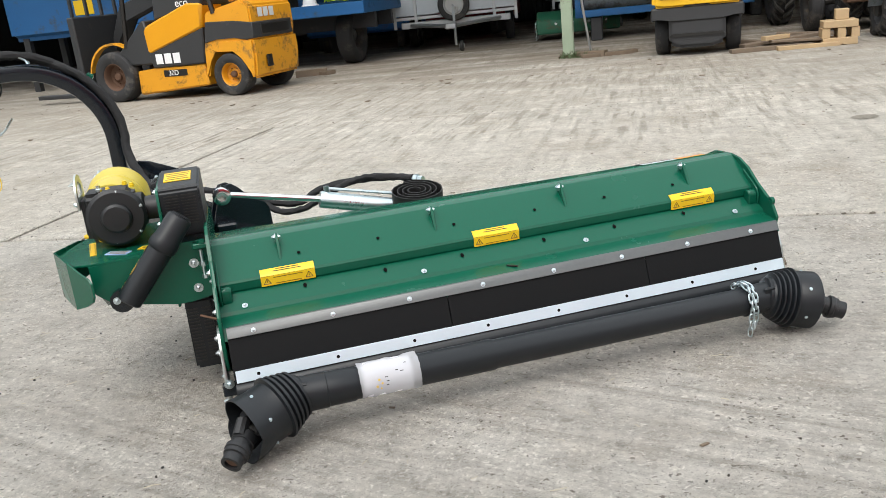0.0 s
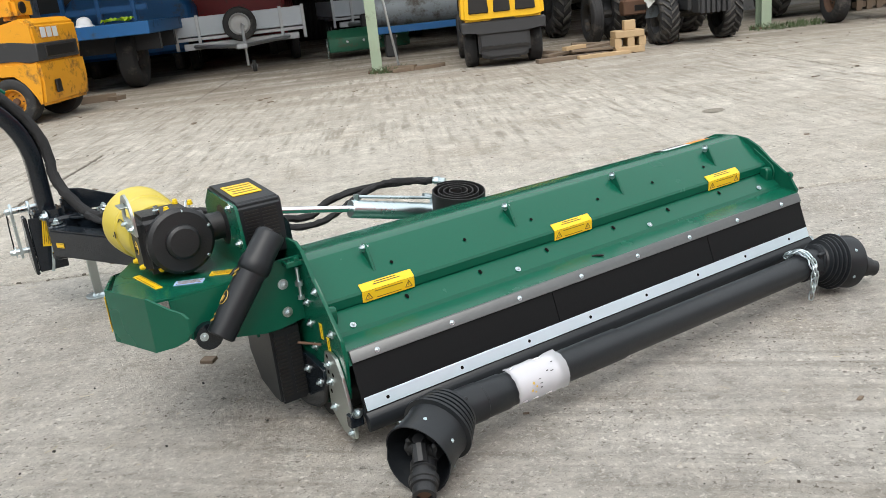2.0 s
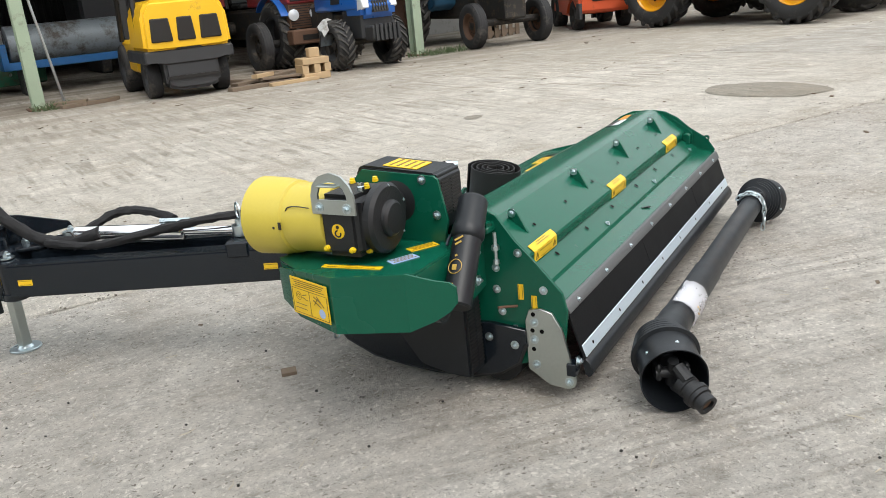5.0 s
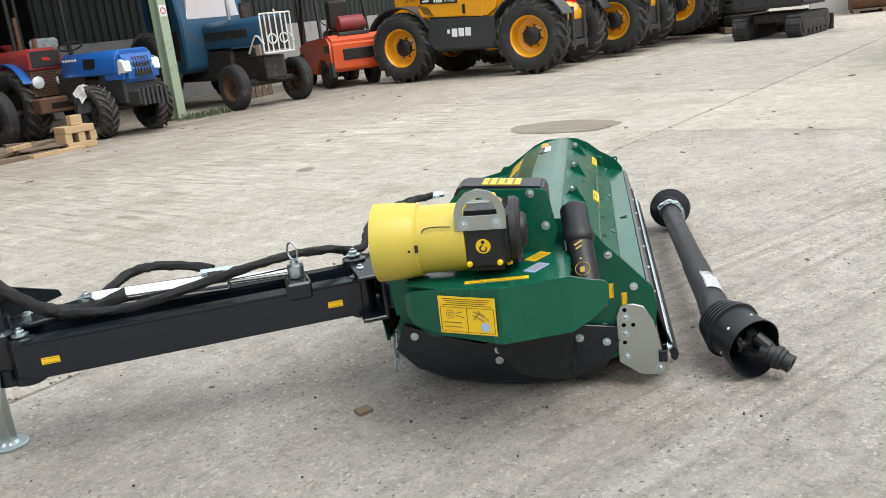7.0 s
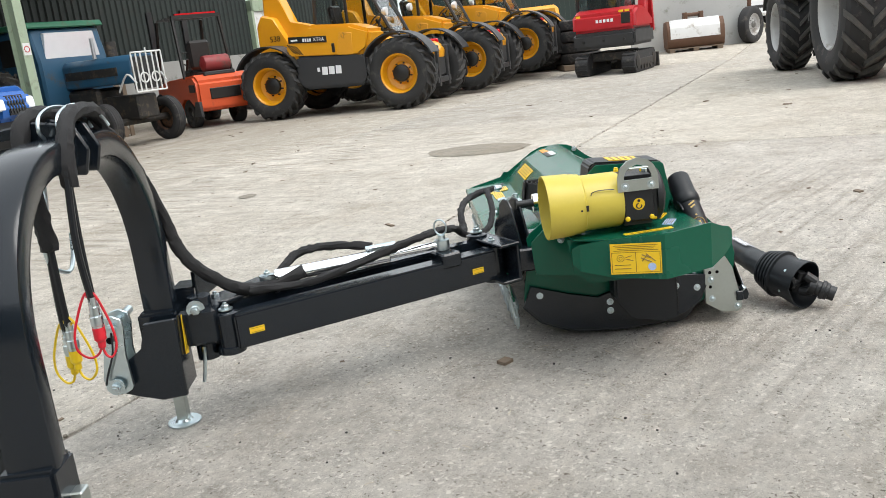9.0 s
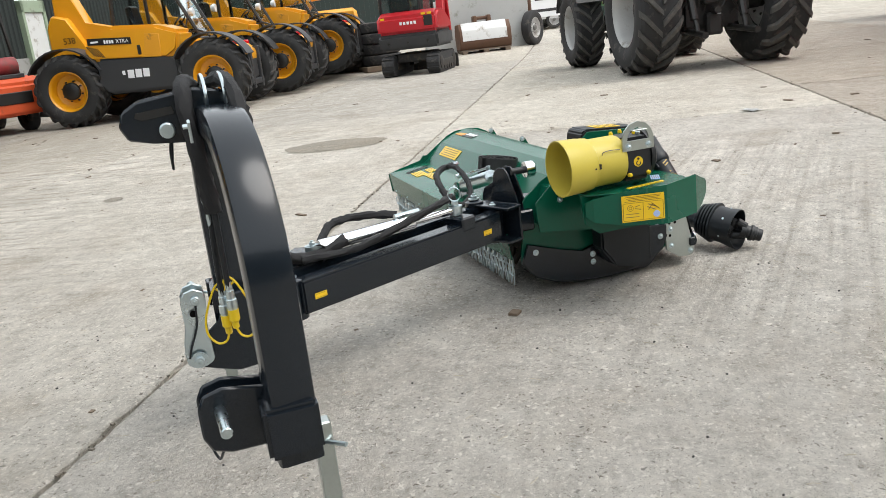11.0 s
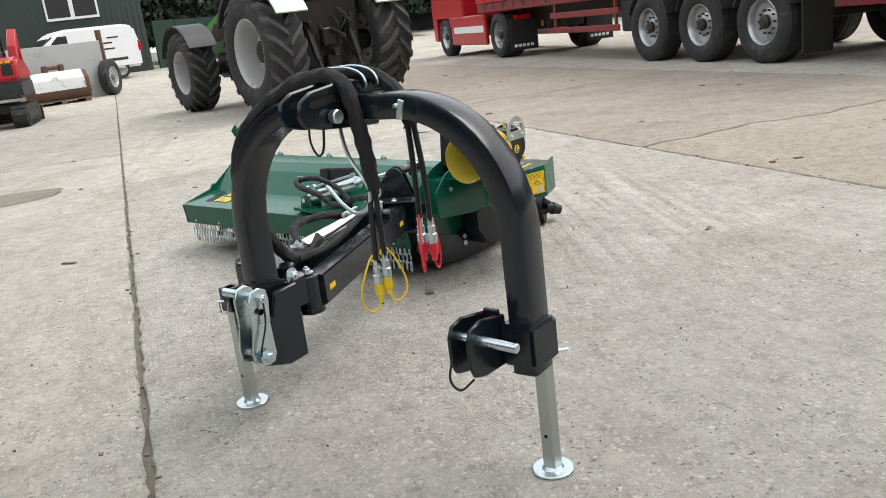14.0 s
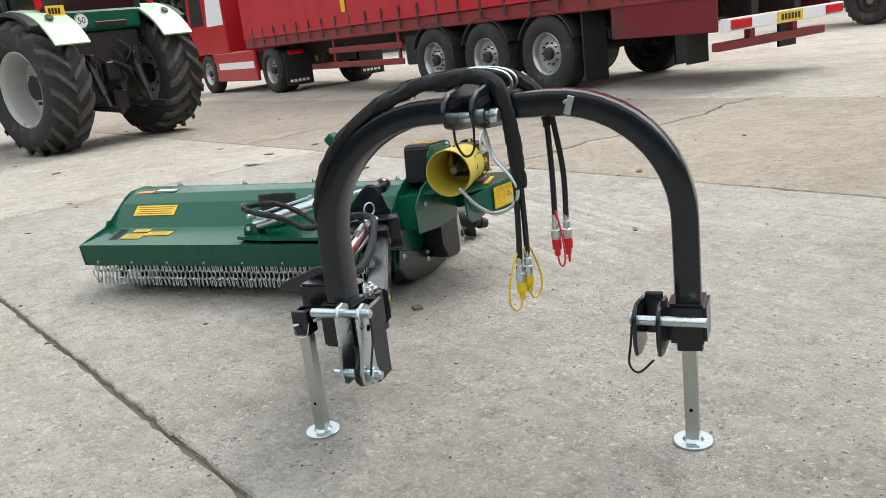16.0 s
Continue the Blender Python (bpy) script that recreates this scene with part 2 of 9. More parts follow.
BLUE_BED = surface("blue_trailer_paint", (0.012, 0.10, 0.27), 0.5, 0, 0.18, 2, 40, 0.05, dirt=(0.06, 0.07, 0.08), dirt_at=0.62)
PALE_GREEN = surface("pale_green_paint", (0.50, 0.68, 0.50), 0.35, 0, 0.06, 3, 60, 0.02, dirt=(0.2, 0.2, 0.16), dirt_at=0.7)
LIME = surface("bright_green_paint", (0.07, 0.28, 0.06), 0.35, 0, 0.1, 3, 60, 0.02)
SILVER = surface("silver_rim_paint", (0.40, 0.40, 0.39), 0.45, 0.2, 0.15, 5, 60, 0.05, dirt=(0.22, 0.20, 0.17), dirt_at=0.62)
GRIME = surface("oily_grime", (0.020, 0.018, 0.016), 0.6, 0, 0.35, 8, 60, 0.3, dirt=(0.09, 0.07, 0.05), dirt_at=0.58, dirt_scale=9)
RUST = surface("rusty_steel", (0.12, 0.065, 0.04), 0.75, 0.2, 0.35, 8, 70, 0.3)
WOOD = surface("pale_pine_wood", (0.42, 0.30, 0.17), 0.7, 0, 0.18, 9, 110, 0.25)
WOOD_OLD = surface("weathered_wood", (0.16, 0.12, 0.085), 0.8, 0, 0.3, 7, 90, 0.35)
POST_GREEN = surface("pale_green_steel", (0.29, 0.36, 0.26), 0.55, 0, 0.15, 4, 60, 0.05, dirt=(0.14, 0.13, 0.10), dirt_at=0.62)
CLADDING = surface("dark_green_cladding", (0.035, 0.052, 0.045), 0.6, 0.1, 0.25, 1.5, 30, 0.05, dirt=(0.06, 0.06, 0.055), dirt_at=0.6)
# darker copy of CLADDING, shade under the roof put into the colour
SHED_CLAD = surface("shaded_green_cladding", (0.013, 0.020, 0.018), 0.65, 0.0, 0.3, 1.5, 30, 0.05, dirt=(0.028, 0.028, 0.026), dirt_at=0.6)
BLOCKWORK = surface("grey_blockwork", (0.28, 0.28, 0.27), 0.85, 0, 0.2, 2, 50, 0.3, dirt=(0.14, 0.14, 0.12), dirt_at=0.6)
PANEL = surface("pale_concrete_panel", (0.42, 0.43, 0.42), 0.85, 0, 0.15, 1.2, 50, 0.2, dirt=(0.25, 0.26, 0.22), dirt_at=0.62)
# near-black, so the sheeting's colour carries the shade inside the shed
SHADED_INSIDE = surface("shaded_shed_sheeting", (0.011, 0.011, 0.011), 0.85, 0, 0.3, 1, 30, 0.05)
BOARD = surface("pale_galvanised_board", (0.44, 0.48, 0.51), 0.45, 0.35, 0.10, 5, 60, 0.05)
TARP = surface("grey_sheet_metal", (0.22, 0.25, 0.27), 0.5, 0.3, 0.25, 6, 60, 0.1, dirt=(0.10, 0.09, 0.08), dirt_at=0.55)
HIVIS = surface("hi_vis_fabric", (0.60, 0.85, 0.05), 0.7, 0, 0.15, 20, 200, 0.2)
LEAF = surface("weed_leaf", (0.045, 0.075, 0.022), 0.6, 0, 0.3, 8, 80, 0.1)
TREE_LEAF = surface("tree_leaf", (0.015, 0.028, 0.013), 0.65, 0, 0.35, 2, 40, 0.1)
BARK = surface("tree_bark", (0.06, 0.05, 0.04), 0.9, 0, 0.3, 6, 50, 0.4)
ALLOY = surface("polished_rim_alloy", (0.42, 0.43, 0.44), 0.34, 0.85, 0.2, 6, 60, 0.05, dirt=(0.10, 0.09, 0.08), dirt_at=0.62)
SUMP = surface("oily_black_casting", (0.010, 0.0095, 0.009), 0.5, 0, 0.3, 8, 60, 0.25, dirt=(0.045, 0.036, 0.028), dirt_at=0.62, dirt_scale=9)
FENCE = surface("dark_green_sheet", (0.010, 0.032, 0.024), 0.55, 0, 0.2, 2, 30, 0.05)
# opaque near-black: the unlit cab inside is put into the pane's colour
DARK_PANE = surface("dark_cab_glass", (0.008, 0.010, 0.011), 0.08, 0, 0.1, 2, 30, 0.0)
# darker red with the shade below the trailer put into the paint
RED_SHADE = surface("shaded_red_paint", (0.16, 0.004, 0.014), 0.45, 0, 0.2, 4, 60, 0.04, dirt=(0.06, 0.035, 0.03), dirt_at=0.62)
LAMP_RED = surface("red_lamp_lens", (0.55, 0.01, 0.015), 0.15, 0, 0.1, 8, 80, 0.0)
LAMP_CLEAR = surface("clear_lamp_lens", (0.75, 0.78, 0.8), 0.1, 0.3, 0.1, 8, 80, 0.0)
PLATE_YEL = surface("yellow_plate", (0.80, 0.50, 0.02), 0.4, 0, 0.05, 8, 80, 0.0)

GLASS, _n, _l, _p = nodes_of("cab_glass")
_p.inputs["Base Color"].default_value = (0.75, 0.8, 0.8, 1)
_p.inputs["Roughness"].default_value = 0.03
_p.inputs["Transmission Weight"].default_value = 1.0
_p.inputs["IOR"].default_value = 1.3
TINT, _n, _l, _p = nodes_of("dark_cab_glass")
_p.inputs["Base Color"].default_value = (0.10, 0.13, 0.125, 1)
_p.inputs["Roughness"].default_value = 0.04
_p.inputs["Transmission Weight"].default_value = 0.8
_p.inputs["IOR"].default_value = 1.4
FILM, _n, _l, _p = nodes_of("clear_plastic_bag")
_p.inputs["Base Color"].default_value = (0.85, 0.86, 0.9, 1)
_p.inputs["Roughness"].default_value = 0.2
_p.inputs["Alpha"].default_value = 0.35


def concrete(name, dark, light):
    """Old brushed yard concrete: worn ridges, chips, pits, drag marks, earth and dust."""
    m, N, L, p = nodes_of(name)
    pos = N.new("ShaderNodeNewGeometry").outputs["Position"]
    mp = N.new("ShaderNodeMapping")
    mp.inputs["Rotation"].default_value = (0, 0, radians(28))
    L.new(pos, mp.inputs[0])
    vec = mp.outputs[0]

    def grey(v):
        return (v, v, v)

    def stretched(sx, sy, detail, rough, turn=0.0):
        st = N.new("ShaderNodeMapping")
        st.vector_type = "TEXTURE"
        st.inputs["Rotation"].default_value = (0, 0, radians(turn))
        st.inputs["Scale"].default_value = (1 / sx, 1 / sy, 1)
        L.new(vec, st.inputs[0])
        return noise_node(N, L, st.outputs[0], 1.0, detail, rough)

    def window(value, lo0, lo1, hi0, hi1):
        """1 between lo1 and hi0, fading to 0 at lo0 and hi1."""
        up, down = N.new("ShaderNodeMapRange"), N.new("ShaderNodeMapRange")
        for r, x0, x1 in ((up, lo0, lo1), (down, hi1, hi0)):
            r.inputs["From Min"].default_value, r.inputs["From Max"].default_value = x0, x1
            L.new(value, r.inputs["Value"])
        return mixc(N, L, 1.0, up.outputs[0], down.outputs[0], "MULTIPLY")

    # irregular outlines for chips and pits
    wob = N.new("ShaderNodeTexNoise")
    wob.inputs["Scale"].default_value, wob.inputs["Detail"].default_value = 55, 4
    L.new(vec, wob.inputs["Vector"])
    off = N.new("ShaderNodeVectorMath")
    off.operation = "MULTIPLY_ADD"
    L.new(wob.outputs["Color"], off.inputs[0])
    off.inputs[1].default_value = (0.034, 0.034, 0)
    L.new(vec, off.inputs[2])
    warped = off.outputs[0]
    sep = N.new("ShaderNodeSeparateXYZ")
    L.new(vec, sep.inputs[0])

    brush = stretched(5.0, 60.0, 4, 0.6)
    drag = stretched(0.9, 9.0, 6, 0.68, 6)
    broad = noise_node(N, L, vec, 0.42, 7, 0.62)
    mid = noise_node(N, L, vec, 2.6, 7, 0.68)
    mott = noise_node(N, L, vec, 13, 8, 0.78)
    fine = noise_node(N, L, warped, 60, 8, 0.8)
    grit = noise_node(N, L, warped, 190, 5, 0.75)
    worn = noise_node(N, L, vec, 0.38, 4, 0.6)

    c = ramp(N, L, broad, [(0.34, dark), (0.66, light)])
    c = mixc(N, L, 0.55, c, ramp(N, L, mid, [(0.32, dark), (0.68, light)]))
    c = mixc(N, L, 0.22, c, ramp(N, L, brush, [(0.35, grey(0.76)), (0.65, grey(1.14))]), "MULTIPLY")
    c = mixc(N, L, 0.85, c, ramp(N, L, mott, [(0.28, (0.52, 0.49, 0.45)), (0.47, grey(1.0)), (0.62, (1.24, 1.23, 1.21))]), "MULTIPLY")
    # thin earth trodden into the surface, pale dust over it
    earth_a = noise_node(N, L, warped, 1.15, 9, 0.7)
    c = mixc(N, L, ramp(N, L, earth_a, [(0.49, grey(0)), (0.66, grey(0.50))]), c, (0.315, 0.262, 0.198))
    dust = noise_node(N, L, warped, 4.0, 8, 0.74)
    c = mixc(N, L, ramp(N, L, dust, [(0.52, grey(0)), (0.66, grey(0.55))]), c, tuple(v * 1.14 for v in light))
    c = mixc(N, L, ramp(N, L, drag, [(0.56, grey(0)), (0.70, grey(0.22))]), c, tuple(v * 1.20 for v in light))
    c = mixc(N, L, ramp(N, L, drag, [(0.30, grey(0.16)), (0.43, grey(0))]), c, tuple(v * 0.80 for v in dark))
    # pale grit and dark pits
    c = mixc(N, L, ramp(N, L, fine, [(0.55, grey(0)), (0.61, grey(0.9))]), c, tuple(min(0.85, v * 1.32) for v in light))
    c = mixc(N, L, ramp(N, L, fine, [(0.36, grey(0.9)), (0.42, grey(0))]), c, tuple(v * 0.46 for v in dark))
    c = mixc(N, L, ramp(N, L, grit, [(0.37, grey(0.75)), (0.43, grey(0))]), c, tuple(v * 0.42 for v in dark))
    c = mixc(N, L, ramp(N, L, grit, [(0.58, grey(0)), (0.65, grey(0.6))]), c, tuple(v * 1.35 for v in light))
    # chips and bits of stone
    for scale, lim, strength, shade in ((42, 0.30, 0.75, tuple(min(0.85, v * 1.34) for v in light)), (27, 0.17, 0.80, tuple(v * 0.36 for v in dark)), (70, 0.30, 0.75, (0.115, 0.094, 0.070)), (64, 0.32, 0.65, tuple(min(0.85, v * 1.32) for v in light))):
        vo = N.new("ShaderNodeTexVoronoi")
        vo.inputs["Scale"].default_value = scale
        L.new(warped, vo.inputs["Vector"])
        pick = ramp(N, L, vo.outputs["Color"], [(0.64, grey(0)), (0.68, grey(strength))])
        spot = ramp(N, L, vo.outputs["Distance"], [(lim * 0.75, grey(1)), (lim, grey(0))])
        both = mixc(N, L, 1.0, pick, spot, "MULTIPLY")
        both = mixc(N, L, 1.0, both, ramp(N, L, mid, [(0.40, grey(0.15)), (0.56, grey(1.0))]), "MULTIPLY")
        c = mixc(N, L, both, c, shade)
    # tamped ridges across the bays, worn away in places
    ridge = stretched(15.0, 1.3, 3, 0.5)
    dash = noise_node(N, L, vec, 4.5, 3, 0.6)
    keep = ramp(N, L, worn, [(0.36, grey(0)), (0.48, grey(1))])
    keep = mixc(N, L, 1.0, keep, ramp(N, L, dash, [(0.36, grey(0.1)), (0.58, grey(1))]), "MULTIPLY")
    bay = N.new("ShaderNodeMapRange")
    bay.inputs["From Min"].default_value, bay.inputs["From Max"].default_value = 4.2, 7.0
    L.new(sep.outputs[1], bay.inputs["Value"])
    keep = mixc(N, L, 1.0, keep, bay.outputs[0], "MULTIPLY")
    rc = mixc(N, L, 1.0, c, ramp(N, L, ridge, [(0.37, (0.58, 0.56, 0.53)), (0.47, grey(1.0)), (0.60, grey(1.24))]), "MULTIPLY")
    c = mixc(N, L, keep, c, rc)
    # scrapes left by a dragged blade where machines are set down
    scrape = stretched(0.7, 22.0, 4, 0.6, -16)
    area = mixc(N, L, 1.0, window(sep.outputs[0], -2.6, -1.2, 1.4, 2.6), window(sep.outputs[1], 0.7, 1.2, 2.3, 2.9), "MULTIPLY")
    area = mixc(N, L, 1.0, area, ramp(N, L, mid, [(0.36, grey(0.25)), (0.56, grey(1))]), "MULTIPLY")
    sc = mixc(N, L, 1.0, c, ramp(N, L, scrape, [(0.36, (0.80, 0.78, 0.76)), (0.48, grey(1.0)), (0.60, grey(1.14))]), "MULTIPLY")
    c = mixc(N, L, area, c, sc)
    # trodden earth along the shed
    band = N.new("ShaderNodeMapRange")
    band.inputs["From Min"].default_value, band.inputs["From Max"].default_value = 7.6, 12.8
    L.new(sep.outputs[1], band.inputs["Value"])
    earth = stretched(0.5, 1.7, 7, 0.68)
    amount = mixc(N, L, 1.0, band.outputs[0], ramp(N, L, earth, [(0.36, grey(0.12)), (0.58, grey(0.95))]), "MULTIPLY")
    c = mixc(N, L, amount, c, (0.185, 0.142, 0.096))
    # patches of duller tan, growing towards three edges of the yard
    for axis, near_, far_ in ((1, 3.8, 8.5), (0, 3.2, 8.0), (0, -3.4, -8.0)):
        out = N.new("ShaderNodeMapRange")
        out.inputs["From Min"].default_value, out.inputs["From Max"].default_value = near_, far_
        L.new(sep.outputs[axis], out.inputs["Value"])
        amount = mixc(N, L, 1.0, out.outputs[0], ramp(N, L, dust, [(0.38, grey(0.62)), (0.62, grey(0.22))]), "MULTIPLY")
        c = mixc(N, L, amount, c, (0.335, 0.310, 0.268))
    # earth and oil stains
    spots = noise_node(N, L, vec, 2.1, 9, 0.75)
    c = mixc(N, L, ramp(N, L, spots, [(0.64, grey(0)), (0.76, grey(0.6))]), c, (0.13, 0.105, 0.08))
    info = N.new("ShaderNodeObjectInfo")
    tone = ramp(N, L, info.outputs["Random"], [(0, (0.94, 0.94, 0.95)), (1, (1.05, 1.04, 1.02))])
    c = mixc(N, L, 1.0, c, tone, "MULTIPLY")
    L.new(c, p.inputs["Base Color"])
    p.inputs["Roughness"].default_value = 0.95
    p.inputs["Specular IOR Level"].default_value = 0.1
    hsum = N.new("ShaderNodeMath")
    hsum.operation = "ADD"
    L.new(mott, hsum.inputs[0])
    L.new(fine, hsum.inputs[1])
    b = N.new("ShaderNodeBump")
    b.inputs["Strength"].default_value, b.inputs["Distance"].default_value = 1.0, 0.019
    hr = N.new("ShaderNodeMath")
    hr.operation = "MULTIPLY_ADD"
    L.new(ridge, hr.inputs[0])
    L.new(keep, hr.inputs[1])
    L.new(hsum.outputs[0], hr.inputs[2])
    L.new(hr.outputs[0], b.inputs["Height"])
    L.new(b.outputs[0], p.inputs["Normal"])
    return m


CONCRETE = concrete("yard_concrete", (0.438, 0.410, 0.361), (0.628, 0.598, 0.539))
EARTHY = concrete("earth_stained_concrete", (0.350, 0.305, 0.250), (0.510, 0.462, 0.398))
DAMP = concrete("damp_concrete", (0.225, 0.205, 0.172), (0.335, 0.310, 0.265))
STRAW = surface("dry_straw", (0.56, 0.50, 0.38), 0.7, 0, 0.15, 20, 90, 0.0)
SOIL = surface("joint_dirt", (0.150, 0.130, 0.104), 0.9, 0, 0.4, 7, 90, 0.5, world_space=True)


def text_part(string, size, m, material, parent, name="lettering"):
    """Lettering as a thin mesh, its plane the x and y of m (in the thing's own space)."""
    cu = bpy.data.curves.new("lettering", "FONT")
    cu.body, cu.size, cu.extrude = string, size, 0.001
    cu.align_x, cu.align_y = "CENTER", "CENTER"
    tmp = new("lettering_curve", cu)
    me = bpy.data.meshes.new_from_object(tmp)
    bpy.data.objects.remove(tmp)
    me.materials.clear()
    me.materials.append(material)
    return put(name, me, m, parent)


# ---- the lie of the land ----
YARD = pose(4.95, 11.6, 0, 0, 0, -28)


def rise(x, y):
    """The yard climbs gently towards the far gate."""
    d = max(0.0, x - 13.5)
    return min(0.55, 0.0028 * d * d if d < 6 else 0.1 + 0.034 * (d - 6))


bm = BM()
xs = [-400, -150, -60, -30, 0, 8, 13, 15, 17, 19, 22, 26, 30, 36, 45, 80, 200, 500]
ys = [-400, -150, -60, -30, -10, 10, 30, 60, 150, 400]
grid = [[bm.verts.new((x, y, rise(x, y) - 0.022)) for y in ys] for x in xs]
for i in range(len(xs) - 1):
    for j in range(len(ys) - 1):
        bm.faces.new((grid[i][j], grid[i + 1][j], grid[i + 1][j + 1], grid[i][j + 1]))
ground = solid("ground", bm, SOIL, "bare earth under the concrete yard", "ground", kind="structure")

# ---- the flail mower ----
mower = thing("flail_mower", pose(0.9, 2.8, 0), "new green offset flail mower with black linkage frame standing on concrete", "flail mower")


def mp(name, bm, material, parent=mower, label="", smooth=35):
    return part(name, bm, material, parent, label, smooth=smooth)


# a hex bolt with washer, shared by all the bolts
bm = BM()
lathe(bm, [(1.0, 0), (1.0, 0.16), (0.62, 0.18)], (0, 0, 0), (0, 0, 1), 12)
lathe(bm, [(0.58, 0.16), (0.58, 0.6), (0.48, 0.68)], (0, 0, 0), (0, 0, 1), 6)
lathe(bm, [(0.3, 0.66), (0.3, 0.95), (0.22, 1.0)], (0, 0, 0), (0, 0, 1), 8)
BOLT = finish(bm, "bolt", ZINC)


def bolt(p, n, r=0.012, parent=mower, mesh=BOLT):
    m = W[parent].inverted() @ frame3(p, n) @ Matrix.Diagonal((r, r, r, 1))
    return put("bolt", mesh, m, parent)


bm = BM()
lathe(bm, [(1.0, 0), (1.0, 0.05)], (0, 0, 0), (0, 0, 1), 10)
HOLE = finish(bm, "hole", HOLE_DARK)


def hole(p, n, r, parent, stretch=1.0):
    m = W[parent].inverted() @ frame3(p, n) @ Matrix.Diagonal((r, r * stretch, r, 1))
    return put("hole", HOLE, m, parent)


def sticker(p, ex, ey, w, h, parent=mower, kind="text", material=None, label="yellow warning sticker"):
    """A sticker centred on p; ex along its lines, ey up its face."""
    ex, ey = Vector(ex).normalized(), Vector(ey).normalized()
    nz = ex.cross(ey).normalized()
    ey = nz.cross(ex)
    m = Matrix((ex, ey, nz)).transposed().to_4x4()
    m.translation = p
    bm = BM()
    box(bm, (0, 0, 0.0008), (w, h, 0.0016))
    bm.transform(m)
    s = mp("sticker", bm, material or STICKER, parent, label)
    ink = BM()
    z = 0.0019
    if kind in ("text", "warn"):
        x0, x1 = (-w * 0.27, w * 0.27) if kind == "warn" else (-w * 0.44, w * 0.44)
        rows = 4 if h > 0.03 else 2
        for k in range(rows):
            yk = h * (0.32 - 0.64 * k / max(rows - 1, 1))
            cut = (0.0, 0.06, 0.16, 0.02)[k % 4] * w
            box(ink, ((x0 + x1) / 2, yk, z), (x1 - x0 - cut, h * 0.07, 0.0006))
        if kind == "warn":
            for sx in (-0.385, 0.385):
                t = h * 0.36
                for a, c in (((-t, -t * 0.75), (t, -t * 0.75)), ((t, -t * 0.75), (0, t * 0.9)), ((0, t * 0.9), (-t, -t * 0.75))):
                    cyl(ink, (sx * w + a[0], a[1], z), (sx * w + c[0], c[1], z), h * 0.04, n=4)
                box(ink, (sx * w, 0, z), (h * 0.06, h * 0.3, 0.0006))
    elif kind == "diagram":
        for k in range(4):
            box(ink, (0, h * (0.44 - 0.055 * k), z), (w * (0.86 - 0.08 * (k % 3)), h * 0.018, 0.0006))
        box(ink, (0, -h * 0.12, z), (w * 0.012, h * 0.66, 0.0006))
        for yy in (0.21, -0.45):
            box(ink, (0, yy * h, z), (w * 0.94, h * 0.012, 0.0006))
        for sx in (-1, 1):
            box(ink, (sx * w * 0.47, -h * 0.12, z), (w * 0.012, h * 0.66, 0.0006))
        for cx, cy, r in ((-0.3, 0.02, 0.11), (-0.3, 0.02, 0.05)):
            pts = [(w * cx + r * h * math.cos(a / 3), h * cy + r * h * math.sin(a / 3), z) for a in range(19)]
            sweep(ink, pts, disc(h * 0.008, 4), closed=True)
        for a, c in (((-0.2, 0.05), (-0.08, 0.1)), ((-0.2, 0.0), (-0.05, -0.06)), ((-0.42, -0.2), (-0.1, -0.2)), ((-0.42, -0.32), (-0.1, -0.32))):
            cyl(ink, (a[0] * w, a[1] * h, z), (c[0] * w, c[1] * h, z), h * 0.012, n=4)
        for a, c in (((0.12, 0.12), (0.3, 0.0)), ((0.1, 0.02), (0.3, -0.12)), ((0.2, 0.15), (0.38, -0.1)), ((0.12, -0.1), (0.22, 0.1))):
            cyl(ink, (a[0] * w, a[1] * h, z), (c[0] * w, c[1] * h, z), h * 0.016, n=4)
        bl = BM()
        lathe(bl, [(h * 0.13, 0), (h * 0.13, 0.0006)], (w * 0.31, -h * 0.28, z), (0, 0, 1), 10)
        bl.transform(m)
        mp("diagram", bl, STICKER_BLUE, s)
    elif kind == "hook":
        pts = [(w * 0.3 * math.sin(a * 0.5), -w * 0.1 - w * 0.22 * math.cos(a * 0.5), z) for a in range(-4, 8)]
        tube(ink, pts, w * 0.06, 5, 1)
        lathe(ink, [(w * 0.13, 0), (w * 0.13, 0.0006)], (0, h * 0.25, z - 0.0003), (0, 0, 1), 10)
    if len(ink.verts):
        ink.transform(m)
        mp("print", ink, INK_OLIVE if kind != "hook" else INK, s)
    else:
        ink.free()
    return s


# hood: a pressed sheet across the whole cut
X0, X1 = 0.022, 1.757
FRONT = [(2.412, 0.240), (2.430, 0.272), (2.494, 0.282), (2.500, 0.292), (2.556, 0.328), (2.552, 0.334), (2.550, 0.356), (2.554, 0.363), (2.640, 0.425), (2.672, 0.444), (2.700, 0.451), (2.720, 0.452)]


def lean(bm):
    """The hood rises a little towards its far end."""
    for v in bm.verts:
        v.co.z += 0.012 * (v.co.x - 0.85) * max(0.0, min(1.0, (2.78 - v.co.y) / 0.09))
    return bm


REAR = [(2.800, 0.441), (2.872, 0.404), (2.985, 0.302), (3.205, 0.272), (3.192, 0.165)]
bm = BM()
prism(bm, skin(FRONT + REAR, 0.005), X0, X1)
hood = mp("hood", lean(bm), GREEN, label="green pressed steel hood", smooth=12)

